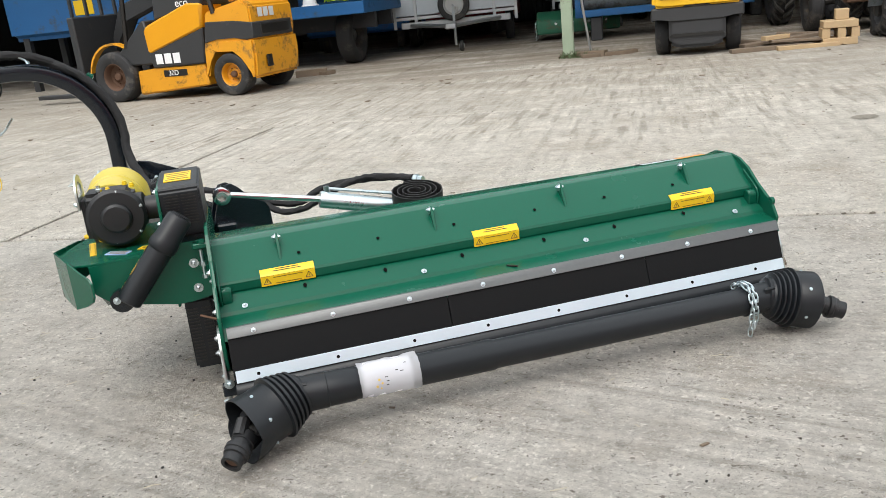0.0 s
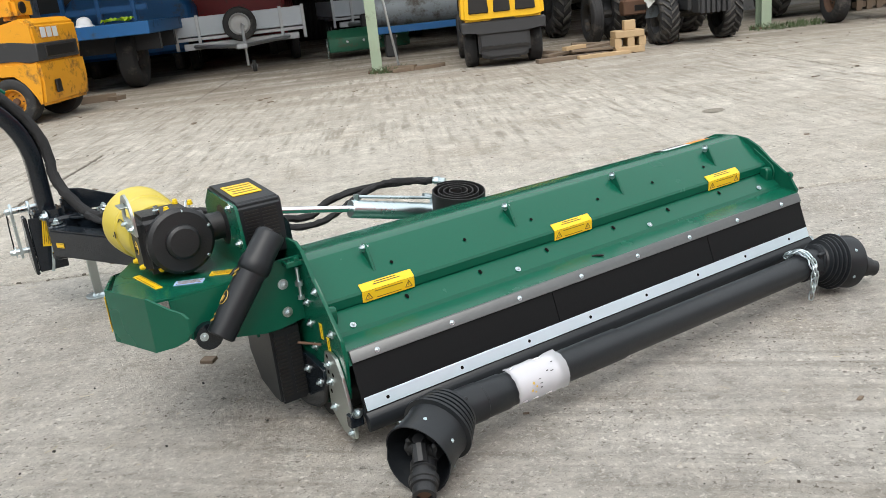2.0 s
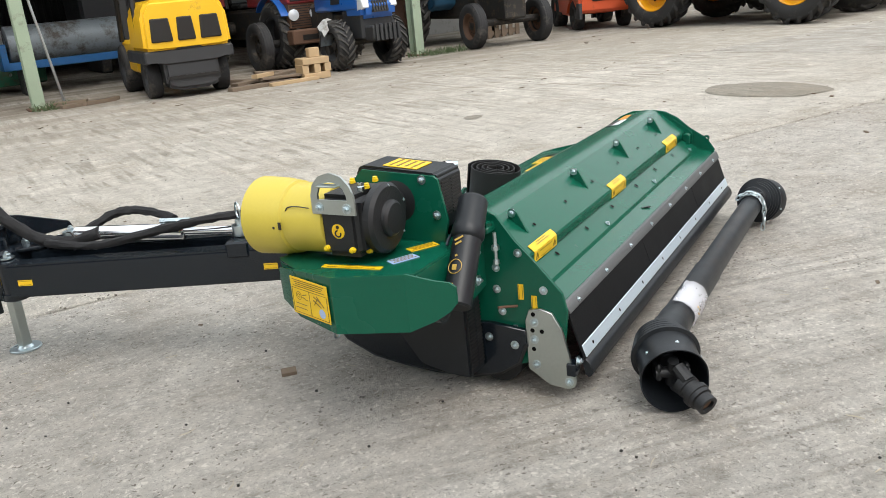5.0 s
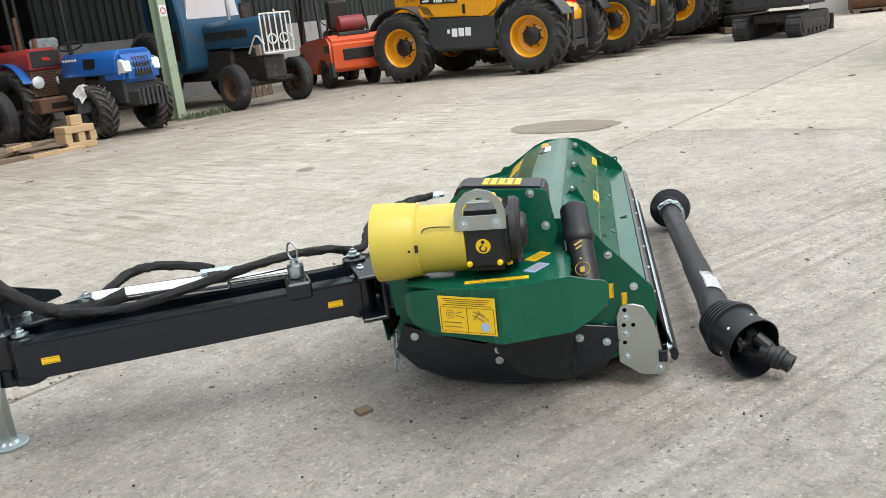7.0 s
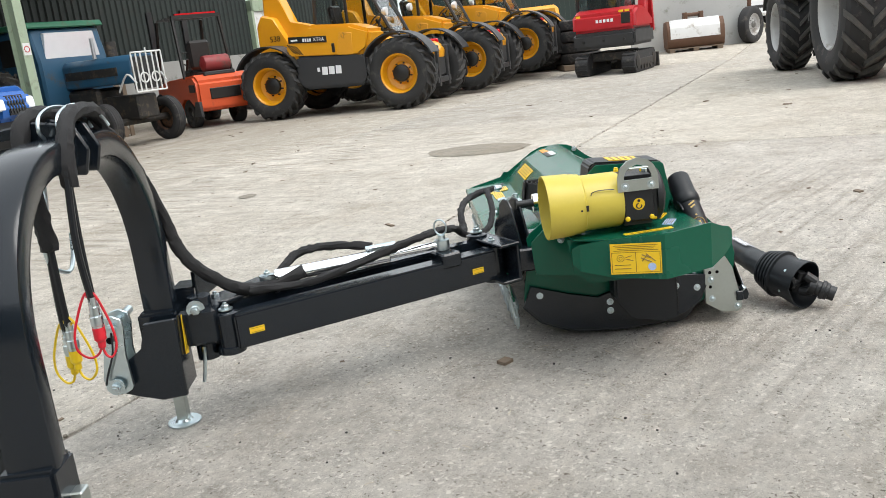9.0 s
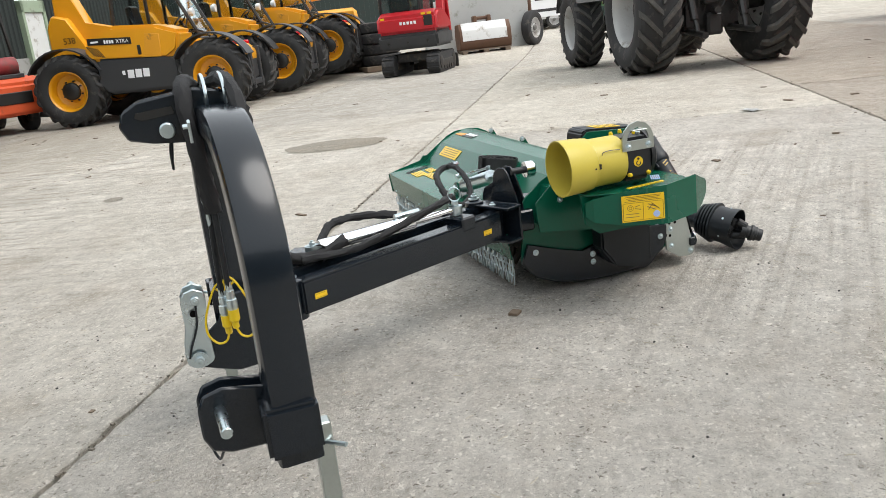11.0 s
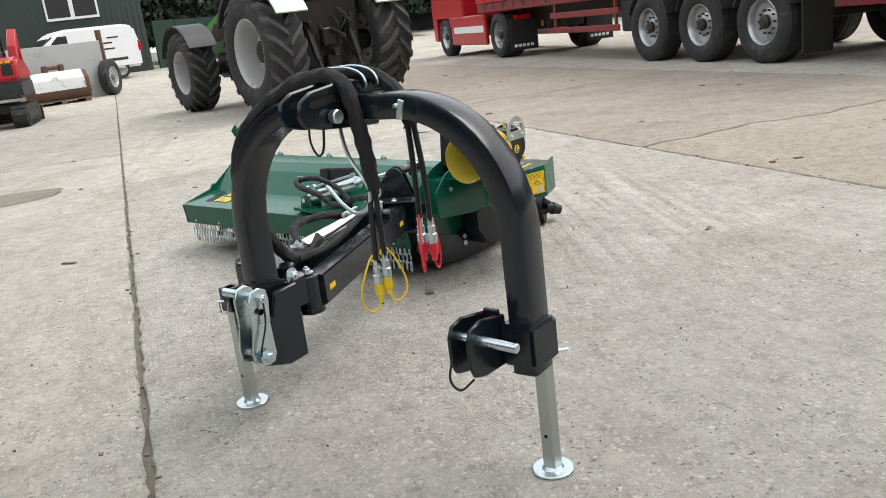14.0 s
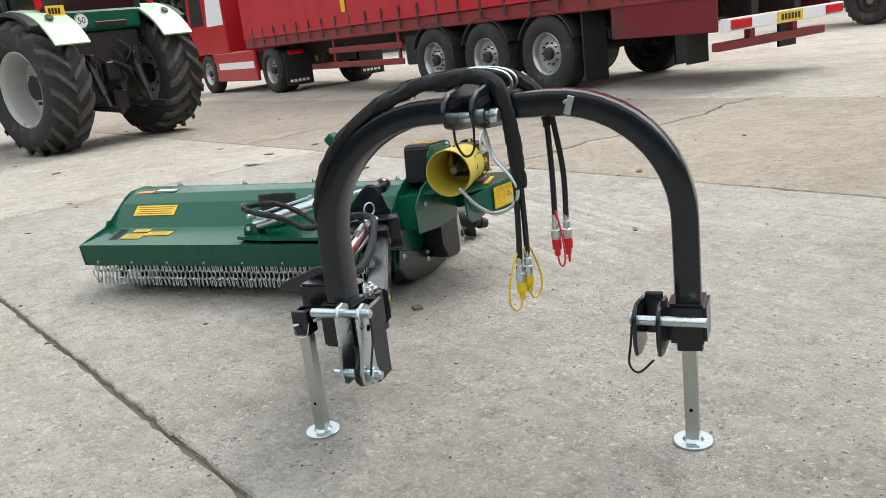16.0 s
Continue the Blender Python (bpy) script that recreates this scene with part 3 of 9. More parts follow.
FAR = [(2.44, 0.262), (2.428, 0.292), (2.455, 0.330), (2.470, 0.345), (2.535, 0.385), (2.585, 0.428), (2.635, 0.452), (2.683, 0.459), (2.780, 0.455), (2.835, 0.432), (2.965, 0.340), (2.995, 0.338), (3.01, 0.315), (3.16, 0.282),
       (3.207, 0.268), (3.196, 0.165), (3.06, 0.115), (2.9, 0.095), (2.55, 0.095), (2.45, 0.13), (2.42, 0.2)]
bm = BM()
prism(bm, FAR, X1, X1 + 0.009, b=0.0015)
far_plate = mp("end_plate", bm, GREEN)
for y, z in ((2.463, 0.338), (2.985, 0.330)):
    bm = BM()
    lathe(bm, [(0.006, 0), (0.013, 0), (0.013, 0.011), (0.006, 0.011), (0.006, 0)], (X1 - 0.001, y, z), (1, 0, 0), 14, cap=False)
    mp("lifting_eye", bm, GREEN, far_plate)
NEAR = [(2.408, 0.245), (2.420, 0.297), (2.484, 0.366), (2.545, 0.425), (2.592, 0.492), (2.625, 0.508), (2.68, 0.506), (2.93, 0.500), (3.00, 0.482), (3.045, 0.455), (3.118, 0.400), (3.128, 0.385), (3.122, 0.34),
        (3.15, 0.2), (3.155, 0.14), (3.10, 0.08), (2.93, 0.055), (2.62, 0.055), (2.53, 0.09), (2.42, 0.14)]
bm = BM()
prism(bm, NEAR, 0.012, 0.022, b=0.002)
near_plate = mp("end_plate", bm, GREEN)

# inner lips of the hood ends
for x, d in ((0.024, 1), (1.755, -1)):
    bm = BM()
    prism(bm, [(2.520, 0.303), (2.514, 0.335), (2.522, 0.358), (2.545, 0.374), (2.600, 0.412), (2.600, 0.39), (2.556, 0.326)], x, x + d * 0.006, b=0.002)
    mp("gusset", lean(bm), GREEN, hood)
    bm = BM()
    prism(bm, [(2.524, 0.306), (2.520, 0.340), (2.528, 0.355), (2.552, 0.352), (2.556, 0.326)], x + d * 0.004, x + d * 0.034, b=0.004)
    mp("gusset", lean(bm), GREEN, hood)

# bolted ears along the crest
for x in (0.210, 0.685, 1.113, 1.546):
    dz = 0.012 * (x - 0.85)
    bm = BM()
    prism(bm, [(2.592, 0.390), (2.652, 0.433), (2.650, 0.452), (2.637, 0.460), (2.624, 0.450)], x - 0.004, x + 0.004, b=0.001)
    ear = mp("ear", lean(bm), GREEN, hood)
    bolt((x - 0.003, 2.639, 0.447 + dz), (-1, 0, 0.1), 0.0125, ear)
    bolt((x + 0.004, 2.639, 0.447 + dz), (1, 0, 0.1), 0.009, ear)

nF = Vector((0, -0.585, 0.811))
nB = Vector((0, -0.54, 0.84))
for x in (0.266, 0.505, 0.744, 1.009, 1.247, 1.490):
    dz = 0.012 * (x - 0.85)
    hole((x, 2.5995, 0.3996 + dz), nF, 0.0052, hood)
    hole((x, 2.5345, 0.3178 + dz), nB, 0.0055, hood, 1.5)
for x in (0.089, 0.616, 1.137, 1.660):
    bolt((x, 2.508, 0.2995 + 0.012 * (x - 0.85)), nB, 0.0085, hood)
bm = BM()
box(bm, (0.876, 2.462, 0.2800), (0.034, 0.008, 0.003), Matrix.Rotation(radians(-40), 4, "Z"))
mp("slot", bm, INK, hood)

# warning stickers folded over the crease
for x, w in ((0.223, 0.157), (0.862, 0.146), (1.533, 0.154)):
    dz = 0.012 * (x - 0.85)
    st = sticker((x, 2.5505, 0.3445 + dz), (1, -0.004, 0.012), (0, -0.002, 0.022), w, 0.029, hood, "warn")
    bm = BM()
    prism(bm, [(2.5495, 0.3595), (2.5485, 0.3605), (2.5525, 0.3655), (2.5675, 0.3765), (2.5685, 0.3750), (2.5535, 0.3640)], x - w / 2, x + w / 2)
    upper = mp("sticker", lean(bm), STICKER, hood, "yellow warning sticker")
    bm = BM()
    for k, yk in enumerate((2.5575, 2.5630)):
        box(bm, (x, yk, 0.3705 + (yk - 2.5585) * 0.727 + dz), (w * (0.52 - 0.1 * k), 0.0022, 0.0006), Matrix.Rotation(radians(36), 4, "X"))
    mp("ink", bm, INK, upper)

# front edge: clamp strip, rubber flap, lower strip, angle bar
bm = BM()
prism(bm, [(2.4152, 0.2455), (2.4067, 0.2465), (2.4195, 0.2735), (2.4280, 0.2735)], 0.03, 1.752, b=0.0008)
clamp = mp("clamp_strip", lean(bm), CLAMP, label="grey steel clamp strip")
for k in range(8):
    x = 0.102 + k * 0.2215
    bolt((x, 2.4125, 0.2580 + 0.012 * (x - 0.85)), (0, -1, 0.45), 0.0072, clamp)
for a, c in ((0.03, 0.655), (0.6575, 1.285), (1.2875, 1.750)):
    bm = BM()
    prism(bm, [(2.418, 0.262), (2.423, 0.262), (2.377, 0.124), (2.372, 0.124)], a, c)
    mp("rubber_flap", lean(bm), FLAP, label="black rubber flap")
bm = BM()
prism(bm, [(2.3810, 0.160), (2.3840, 0.160), (2.3730, 0.129), (2.3700, 0.129)], 0.035, 1.748, b=0.0006)
strip = mp("edge_strip", lean(bm), ZINC_PALE, label="pale zinc-plated strip along the flap")
for k in range(8):
    x = 0.096 + k * 0.2215
    hole((x, 2.3752, 0.1445 + 0.012 * (x - 0.85)), (0, -1, 0.36), 0.0048, strip)
bm = BM()
prism(bm, [(2.372, 0.126), (2.402, 0.126), (2.402, 0.117), (2.380, 0.112), (2.374, 0.098), (2.376, 0.082), (2.366, 0.074), (2.358, 0.080), (2.354, 0.096), (2.360, 0.114)], 0.03, 1.755, b=0.002)
mp("angle_bar", lean(bm), PLASTIC)
bm = BM()
cyl(bm, (0.03, 2.62, 0.085), (1.75, 2.62, 0.085), 0.07, n=20)
mp("roller", bm, CAST, label="black rear roller under the hood")
# rotor enlarged and dark, standing in for the shade inside the hood
bm = BM()
cyl(bm, (0.05, 2.93, 0.165), (1.74, 2.93, 0.165), 0.105, n=18)
rotor = mp("rotor", bm, GRIME, label="flail rotor under the hood, enlarged as a dark backdrop")
for k in range(24):
    bm = BM()
    box(bm, (0.09 + k * 0.068, 2.93 + (0.12 if k % 2 else 0.06), 0.10 if k % 2 else 0.075), (0.04, 0.012, 0.09), Matrix.Rotation(radians(35 if k % 2 else 10), 4, "X"), 0.002)
    mp("flail", bm, GRIME, rotor)

# skids at both ends
SKID = [(2.522, 0.215), (2.510, 0.247), (2.478, 0.252), (2.447, 0.243), (2.422, 0.200), (2.400, 0.105), (2.389, 0.063), (2.394, 0.045), (2.410, 0.037), (2.462, 0.041), (2.520, 0.080)]
for x in (0.002, 1.767):
    bm = BM()
    prism(bm, SKID, x, x + 0.009, b=0.0012)
    skid = mp("skid_plate", bm, ZINC_PASS, label="zinc-plated height plate")
    sx = -1 if x < 1 else 1
    xf = x if sx < 0 else x + 0.009
    for y, z in ((2.497, 0.213), (2.499, 0.165), (2.497, 0.095), (2.408, 0.058)):
        bolt((xf, y, z), (sx, 0, 0), 0.012, skid)
    for y, z in ((2.477, 0.190), (2.503, 0.190), (2.499, 0.235), (2.502, 0.138)):
        hole((xf, y, z), (sx, 0, 0), 0.0062, skid)
    bm = BM()
    span(bm, (x - 0.008, 2.388, 0.078), (x + 0.028, 2.412, 0.112), 0.002)
    mp("latch_block", bm, BLACK, skid)
    bolt((x + 0.012, 2.387, 0.116), (0, -1, 0), 0.014, skid)
bm = BM()
tube(bm, [(0.075, 2.40, 0.14), (0.07, 2.388, 0.125), (0.066, 2.385, 0.108), (0.062, 2.392, 0.10)], 0.0016, 5, 4)
mp("cotter_pin", bm, INK)

# chain curtain along the back
bm = BM()
pts = []
for k in range(10):
    a = 2 * math.pi * k / 10
    pts.append((0.0098 * math.cos(a), 0, 0.0140 * (1 if math.sin(a) > 0 else -1) * min(1, abs(math.sin(a)) * 1.6) + 0.0062 * math.sin(a)))
sweep(bm, pts, disc(0.0031, 4), up=(0, 1, 0), closed=True)
LINK = finish(bm, "chain_link", ZINC, 80)
bm = BM()
span(bm, (0.03, 3.184, 0.163), (1.752, 3.190, 0.178), 0.001)
rail = mp("chain_rail", bm, GREEN)
rnd = random.Random(4)
for k in range(66):
    x = 0.045 + k * 0.0257
    for j in range(3):
        m = W[rail].inverted() @ pose(x + 0.004 * (j % 2) + rnd.uniform(-0.001, 0.001), 3.181 + rnd.uniform(-0.003, 0.003), 0.150 - j * 0.0345 + rnd.uniform(-0.002, 0.002), rnd.uniform(-6, 6), rnd.uniform(-7, 7), (28 if j % 2 else -30) + rnd.uniform(-10, 10))
        put("chain_link", LINK, m @ Matrix.Diagonal((1, 1, 1.05, 1)), rail)
for k in range(8):
    bolt((0.12 + k * 0.222, 3.1945, 0.181), (0, 1, 0), 0.006, rail)

# stickers on the back of the hood
r2 = Vector((0, -0.113, 0.102))
sticker((1.50, 2.908, 0.3740), (-1, 0, 0), r2, 0.270, 0.062, hood, "text")
r3 = Vector((0, -0.22, 0.03))
sticker((1.36, 3.07, 0.2922), (-1, 0, 0), r3, 0.15, 0.045, hood, "text")
sticker((1.50, 3.03, 0.2977), (-1, 0, 0), r3, 0.10, 0.04, hood, "text")
sticker((1.50, 3.10, 0.2882), (-1, 0, 0), r3, 0.12, 0.06, hood, "text")
bm = BM()
for k in range(7):
    a = 1.66 - k * 0.008
    prism(bm, [(a, 3.01), (a - 0.005, 3.01), (a - 0.035, 3.14), (a - 0.030, 3.14)], 0.2905, 0.293, "z")
    for v in bm.verts:
        v.co.z = 0.302 - (v.co.y - 2.985) * 0.1364 + (0.0012 if v.co.z < 0.2915 else 0.0022)
mp("hatching", bm, INK, hood)
# maker's plate shapes on the far crest
sticker((1.66, 2.760, 0.4474), (-1, 0, 0), (0, -0.990, 0.136), 0.11, 0.07, hood, "plain", STICKER_OR, "orange sticker")
sticker((1.53, 2.760, 0.4474), (-1, 0, 0), (0, -0.990, 0.136), 0.145, 0.07, hood, "plain", INK, "black sticker with white shapes")
bm = BM()
for k in range(9):
    box(bm, (1.47 + k * 0.0145, 2.760, 0.4494), (0.009, 0.028, 0.0012), Matrix.Rotation(radians(-7.8), 4, "X"))
mp("white_marks", bm, WHITE, hood)

# ---- belt drive housing at the near end ----
# deflector wrapped round the front corner
bm = BM()
ring = [(-0.318, 3.036), (-0.338, 3.016), (-0.390, 2.925), (-0.432, 2.786), (-0.371, 2.628), (-0.334, 2.580), (-0.312, 2.552), (-0.304, 2.540)]
lo = [0.372, 0.352, 0.336, 0.326, 0.326, 0.344, 0.362, 0.380]
hi = [0.420, 0.434, 0.454, 0.462, 0.464, 0.440, 0.430, 0.418]
th = 0.006
rows = []
for (x, y), a, c in zip(ring, lo, hi):
    rows.append([bm.verts.new((x + o, y, z)) for o, z in ((0, a), (0, c), (th, c), (th, a))])
for p, q in zip(rows, rows[1:]):
    for i in range(4):
        bm.faces.new((p[i], q[i], q[(i + 1) % 4], p[(i + 1) % 4]))
bm.faces.new(rows[0])
bm.faces.new(rows[-1][::-1])
deflector = mp("deflector", bm, GREEN, label="bent green side deflector", smooth=15)
sticker((-0.4115, 2.868, 0.394), Vector((-0.042, -0.139, 0)), (0, 0, 1), 0.146, 0.092, deflector, "diagram", label="yellow instruction sticker with diagrams")

# top plate and body
bm = BM()
TOP = [(-0.318, 3.03), (-0.380, 2.92), (-0.421, 2.786), (-0.362, 2.640), (-0.30, 2.632), (-0.02, 2.636), (-0.02, 2.70), (-0.10, 2.70), (-0.10, 3.05)]
prism(bm, TOP, 0.443, 0.449, "z", 0.001)
top_plate = mp("top_plate", bm, GREEN)
sticker((-0.325, 2.803, 0.4492), (0.022, -0.157, 0), (0.157, 0.022, 0), 0.155, 0.019, top_plate, "text")
sticker((-0.149, 2.714, 0.4492), (0.069, -0.040, 0), (0.040, 0.069, 0), 0.078, 0.032, top_plate, "text")
sticker((-0.243, 2.712, 0.4492), (0.064, -0.034, 0), (0.034, 0.064, 0), 0.072, 0.032, top_plate, "text", STICKER_BLUE, "small blue and white sticker")
bm = BM()
FACE = [(0.012, 0.470), (0.012, 0.300), (-0.06, 0.288), (-0.10, 0.289), (-0.22, 0.312), (-0.275, 0.326), (-0.315, 0.36), (-0.318, 0.443), (-0.085, 0.446), (-0.060, 0.470)]
prism(bm, FACE, 2.630, 2.638, "y", 0.001)
face = mp("front_panel", bm, GREEN)
for x, z in ((-0.034, 0.405), (-0.034, 0.329)):
    bolt((x, 2.630, z), (0, -1, 0), 0.014, face)
bm = BM()
prism(bm, [(3.045, 0.445), (3.03, 0.34), (2.98, 0.30), (2.70, 0.30), (2.64, 0.34), (2.64, 0.445)], -0.30, -0.292)
mp("side_panel", bm, GREEN)
bm = BM()
prism(bm, [(2.690, 0.26), (2.680, 0.44), (2.660, 0.505), (2.680, 0.610), (2.692, 0.618), (2.900, 0.630), (2.945, 0.59), (2.945, 0.50), (3.05, 0.47), (3.128, 0.40), (3.125, 0.34), (3.120, 0.290), (2.90, 0.262)], -0.106, -0.098, b=0.001)
belt_plate = mp("belt_plate", bm, GREEN, label="green belt housing plate")
for y, z in ((2.725, 0.608), (2.690, 0.520), (3.03, 0.40)):
    bolt((-0.106, y, z), (-1, 0, 0), 0.012, belt_plate)
bm = BM()
prism(bm, [(2.700, 0.27), (3.09, 0.30), (3.05, 0.44), (2.70, 0.44)], -0.098, 0.010)
mp("belt_case", bm, GREEN)
bm = BM()
prism(bm, [(2.682, 0.475), (2.682, 0.612), (2.692, 0.623), (2.905, 0.639), (2.922, 0.626), (2.94, 0.475)], -0.103, 0.018, b=0.006, seg=2)
cover = mp("belt_cover", bm, PLASTIC, label="black plastic belt cover with slots")
sticker((-0.045, 2.800, 0.6318), (1, 0, 0), (0, 1, 0.075), 0.078, 0.100, cover, "text")
bm = BM()
for col in (-0.066, -0.018):
    for k in range(11):
        box(bm, (col, 2.6815, 0.512 + k * 0.0085), (0.040, 0.003, 0.0035))
mp("vent", bm, INK, cover)
# black lower guard and vented box
GUARD = [(3.130, 0.222), (3.158, 0.150), (3.100, 0.088), (3.010, 0.050), (2.905, 0.036), (2.80, 0.030), (2.68, 0.036), (2.60, 0.058), (2.545, 0.095), (2.522, 0.150), (2.520, 0.19), (2.62, 0.200), (2.80, 0.185), (2.90, 0.150), (3.0, 0.178)]
bm = BM()
prism(bm, GUARD, -0.006, 0.011, b=0.002)
guard = mp("lower_guard", bm, BLACK, label="black lower belt guard")
for y, z in ((3.101, 0.185), (2.859, 0.133), (2.859, 0.101), (2.552, 0.146), (2.626, 0.160)):
    bolt((-0.006, y, z), (-1, 0, 0), 0.012, guard)
bm = BM()
tube(bm, [(0.0, *p) for p in GUARD[1:10]], 0.0065, 8, 1)
mp("edge_trim", bm, RUBBER, guard)
bm = BM()
prism(bm, [(2.644, 0.070), (2.646, 0.290), (2.80, 0.275), (2.858, 0.250), (2.858, 0.165), (2.800, 0.088), (2.70, 0.068)], -0.085, -0.004, b=0.008, seg=2)
vent_box = mp("vent_cover", bm, PLASTIC, label="black plastic cover with vent slots")
bm = BM()
for col in (-0.065, -0.025):
    for k in range(17):
        t = k / 16
        box(bm, (col, 2.6435 + 0.002 * t, 0.095 + 0.165 * t), (0.030, 0.003, 0.0042))
mp("vent", bm, INK, vent_box)
# near plate fittings
for y, z in ((2.602, 0.291), (2.590, 0.230), (2.60, 0.350), (2.555, 0.185), (2.47, 0.300), (2.535, 0.395)):
    bolt((0.012, y, z), (-1, 0, 0), 0.0115, near_plate)
for y, z in ((2.533, 0.290), (2.497, 0.262)):
    sticker((0.0118, y, z), (0, 0, 1), (0, 1, 0), 0.042, 0.015, near_plate, "text")
bm = BM()
span(bm, (-0.028, 2.595, 0.452), (0.018, 2.640, 0.468), 0.003)
cyl(bm, (0.0, 2.606, 0.468), (0.0, 2.606, 0.476), 0.013, n=6)
mp("tension_bracket", bm, GREEN, near_plate)
bm = BM()
cyl(bm, (-0.006, 2.588, 0.372), (-0.006, 2.588, 0.452), 0.005, n=8)
cyl(bm, (-0.006, 2.588, 0.405), (-0.006, 2.588, 0.417), 0.011, n=6)
cyl(bm, (-0.006, 2.588, 0.368), (-0.006, 2.588, 0.378), 0.009, n=6)
mp("tension_screw", bm, ZINC, near_plate)
bm = BM()
cyl(bm, (-0.04, 2.575, 0.262), (0.010, 2.545, 0.250), 0.0035, n=6)
mp("grease_pipe", bm, RUST, near_plate)

# document tube strapped to the front panel
A, B_ = Vector((-0.226, 2.588, 0.334)), Vector((-0.044, 2.618, 0.549))
d = (B_ - A).normalized()
bm = BM()
lathe(bm, [(0.031, 0), (0.0355, 0.004), (0.0355, 0.172), (0.038, 0.175), (0.041, 0.180), (0.0415, 0.194), (0.040, 0.206), (0.0375, 0.212), (0.0370, 0.276), (0.032, 0.284), (0.012, 0.285)], A, d, 22)
can = mp("document_tube", bm, PLASTIC, label="black plastic document tube with screw lid")
bm = BM()
lathe(bm, [(0.026, 0.285), (0.026, 0.288)], A, d, 14)
mp("lid_label", bm, PLASTIC, can)
nn = Vector((-0.85, 0.08, 0.5))
nn = (nn - d * nn.dot(d)).normalized()
side = d.cross(nn)
bm = BM()
for k, (h, w) in enumerate(((0.03, 0.02), (0.045, 0.006), (0.10, 0.03), (0.118, 0.006), (0.15, 0.018), (0.162, 0.024))):
    p = A + d * h + nn * 0.0365
    m = Matrix((side, d, nn)).transposed().to_4x4()
    m.translation = p
    b2 = BM()
    if k == 2:
        for r in (0.018,):
            sweep(b2, [(r * math.cos(a / 3), -0.01 + r * math.sin(a / 3), -0.003 * abs(math.cos(a / 3))) for a in range(19)], disc(0.0012, 4), closed=True)
        box(b2, (0, -0.012, 0), (0.012, 0.014, 0.001))
    else:
        box(b2, (0, 0, 0), (w, 0.005, 0.001), Matrix.Rotation(radians(25), 4, "Z"))
    b2.transform(m)
    tmp = bpy.data.meshes.new("tmp")
    b2.to_mesh(tmp)
    b2.free()
    bm.from_mesh(tmp)
    bpy.data.meshes.remove(tmp)
mp("gold_marks", bm, GOLD_INK, can)
bm = BM()
cyl(bm, A + Vector((-0.018, 0.020, 0.0)), A + Vector((-0.018, 0.046, 0.0)), 0.034, n=14)
mp("tube_bracket", bm, BLACK, can)
bm = BM()
box(bm, A + d * 0.10 + Vector((0.0, 0.030, 0.0)), (0.04, 0.03, 0.02), None, 0.004)
mp("tube_spacer", bm, BLACK, can)
bm = BM()
sweep(bm, [A + d * 0.168 + Vector((-0.040 * math.cos(a * 0.4), 0.034, 0)) + d * 0.03 * math.sin(a * 0.4) for a in range(9)], disc(0.004, 6))
mp("tube_strap", bm, BLACK, can)
bolt(A + Vector((-0.032, 0.020, 0.004)), (-0.1, -1, 0), 0.011, can)

# ---- gearbox, guard cone, lifting plate ----
bm = BM()
box(bm, (-0.253, 2.826, 0.545), (0.148, 0.120, 0.150), None, 0.018, 3)
gear = mp("gearbox", bm, CAST, label="black cast gearbox")
bm = BM()
lathe(bm, [(0.085, 0), (0.085, 0.016), (0.076, 0.024), (0.045, 0.026), (0.043, 0.034), (0.036, 0.040), (0.010, 0.041)], (-0.232, 2.768, 0.546), (0.05, -1, 0.0), 32)
lid = mp("cover_disc", bm, CAST, gear)
for a in range(0, 360, 60):
    x, z = 0.076 * math.cos(radians(a + 20)), 0.076 * math.sin(radians(a + 20))
    bolt((-0.232 + x, 2.7505, 0.546 + z), (0.05, -1, 0), 0.0065, lid)
bm = BM()
lathe(bm, [(0.050, 0), (0.050, 0.03), (0.036, 0.036), (0.036, 0.075), (0.058, 0.08), (0.058, 0.10)], (-0.185, 2.81, 0.55), (1, -0.02, 0), 24)
mp("output_flange", bm, CAST, gear)
cap_pts = [((-0.245, 2.79, 0.622), (0, 0, 1)), ((-0.205, 2.86, 0.622), (0, 0, 1)), ((-0.327, 2.863, 0.494), (-1, 0, 0)), ((-0.327, 2.790, 0.494), (-1, 0, 0)), ((-0.29, 2.775, 0.482), (0, -1, 0)), ((-0.18, 2.81, 0.622), (0, 0, 1))]
for p, n in cap_pts:
    bm = BM()
    lathe(bm, [(0.0075, -0.002), (0.0075, 0.005), (0.006, 0.006), (0.006, 0.010), (0.003, 0.011)], p, n, 8)
    mp("plug", bm, YEL_CAP, gear, "yellow plastic plug")
bm = BM()
lathe(bm, [(0.009, 0), (0.009, 0.012), (0.006, 0.014), (0.006, 0.022)], (-0.27, 2.79, 0.618), (0, 0, 1), 6)
mp("breather", bm, ZINC, gear)
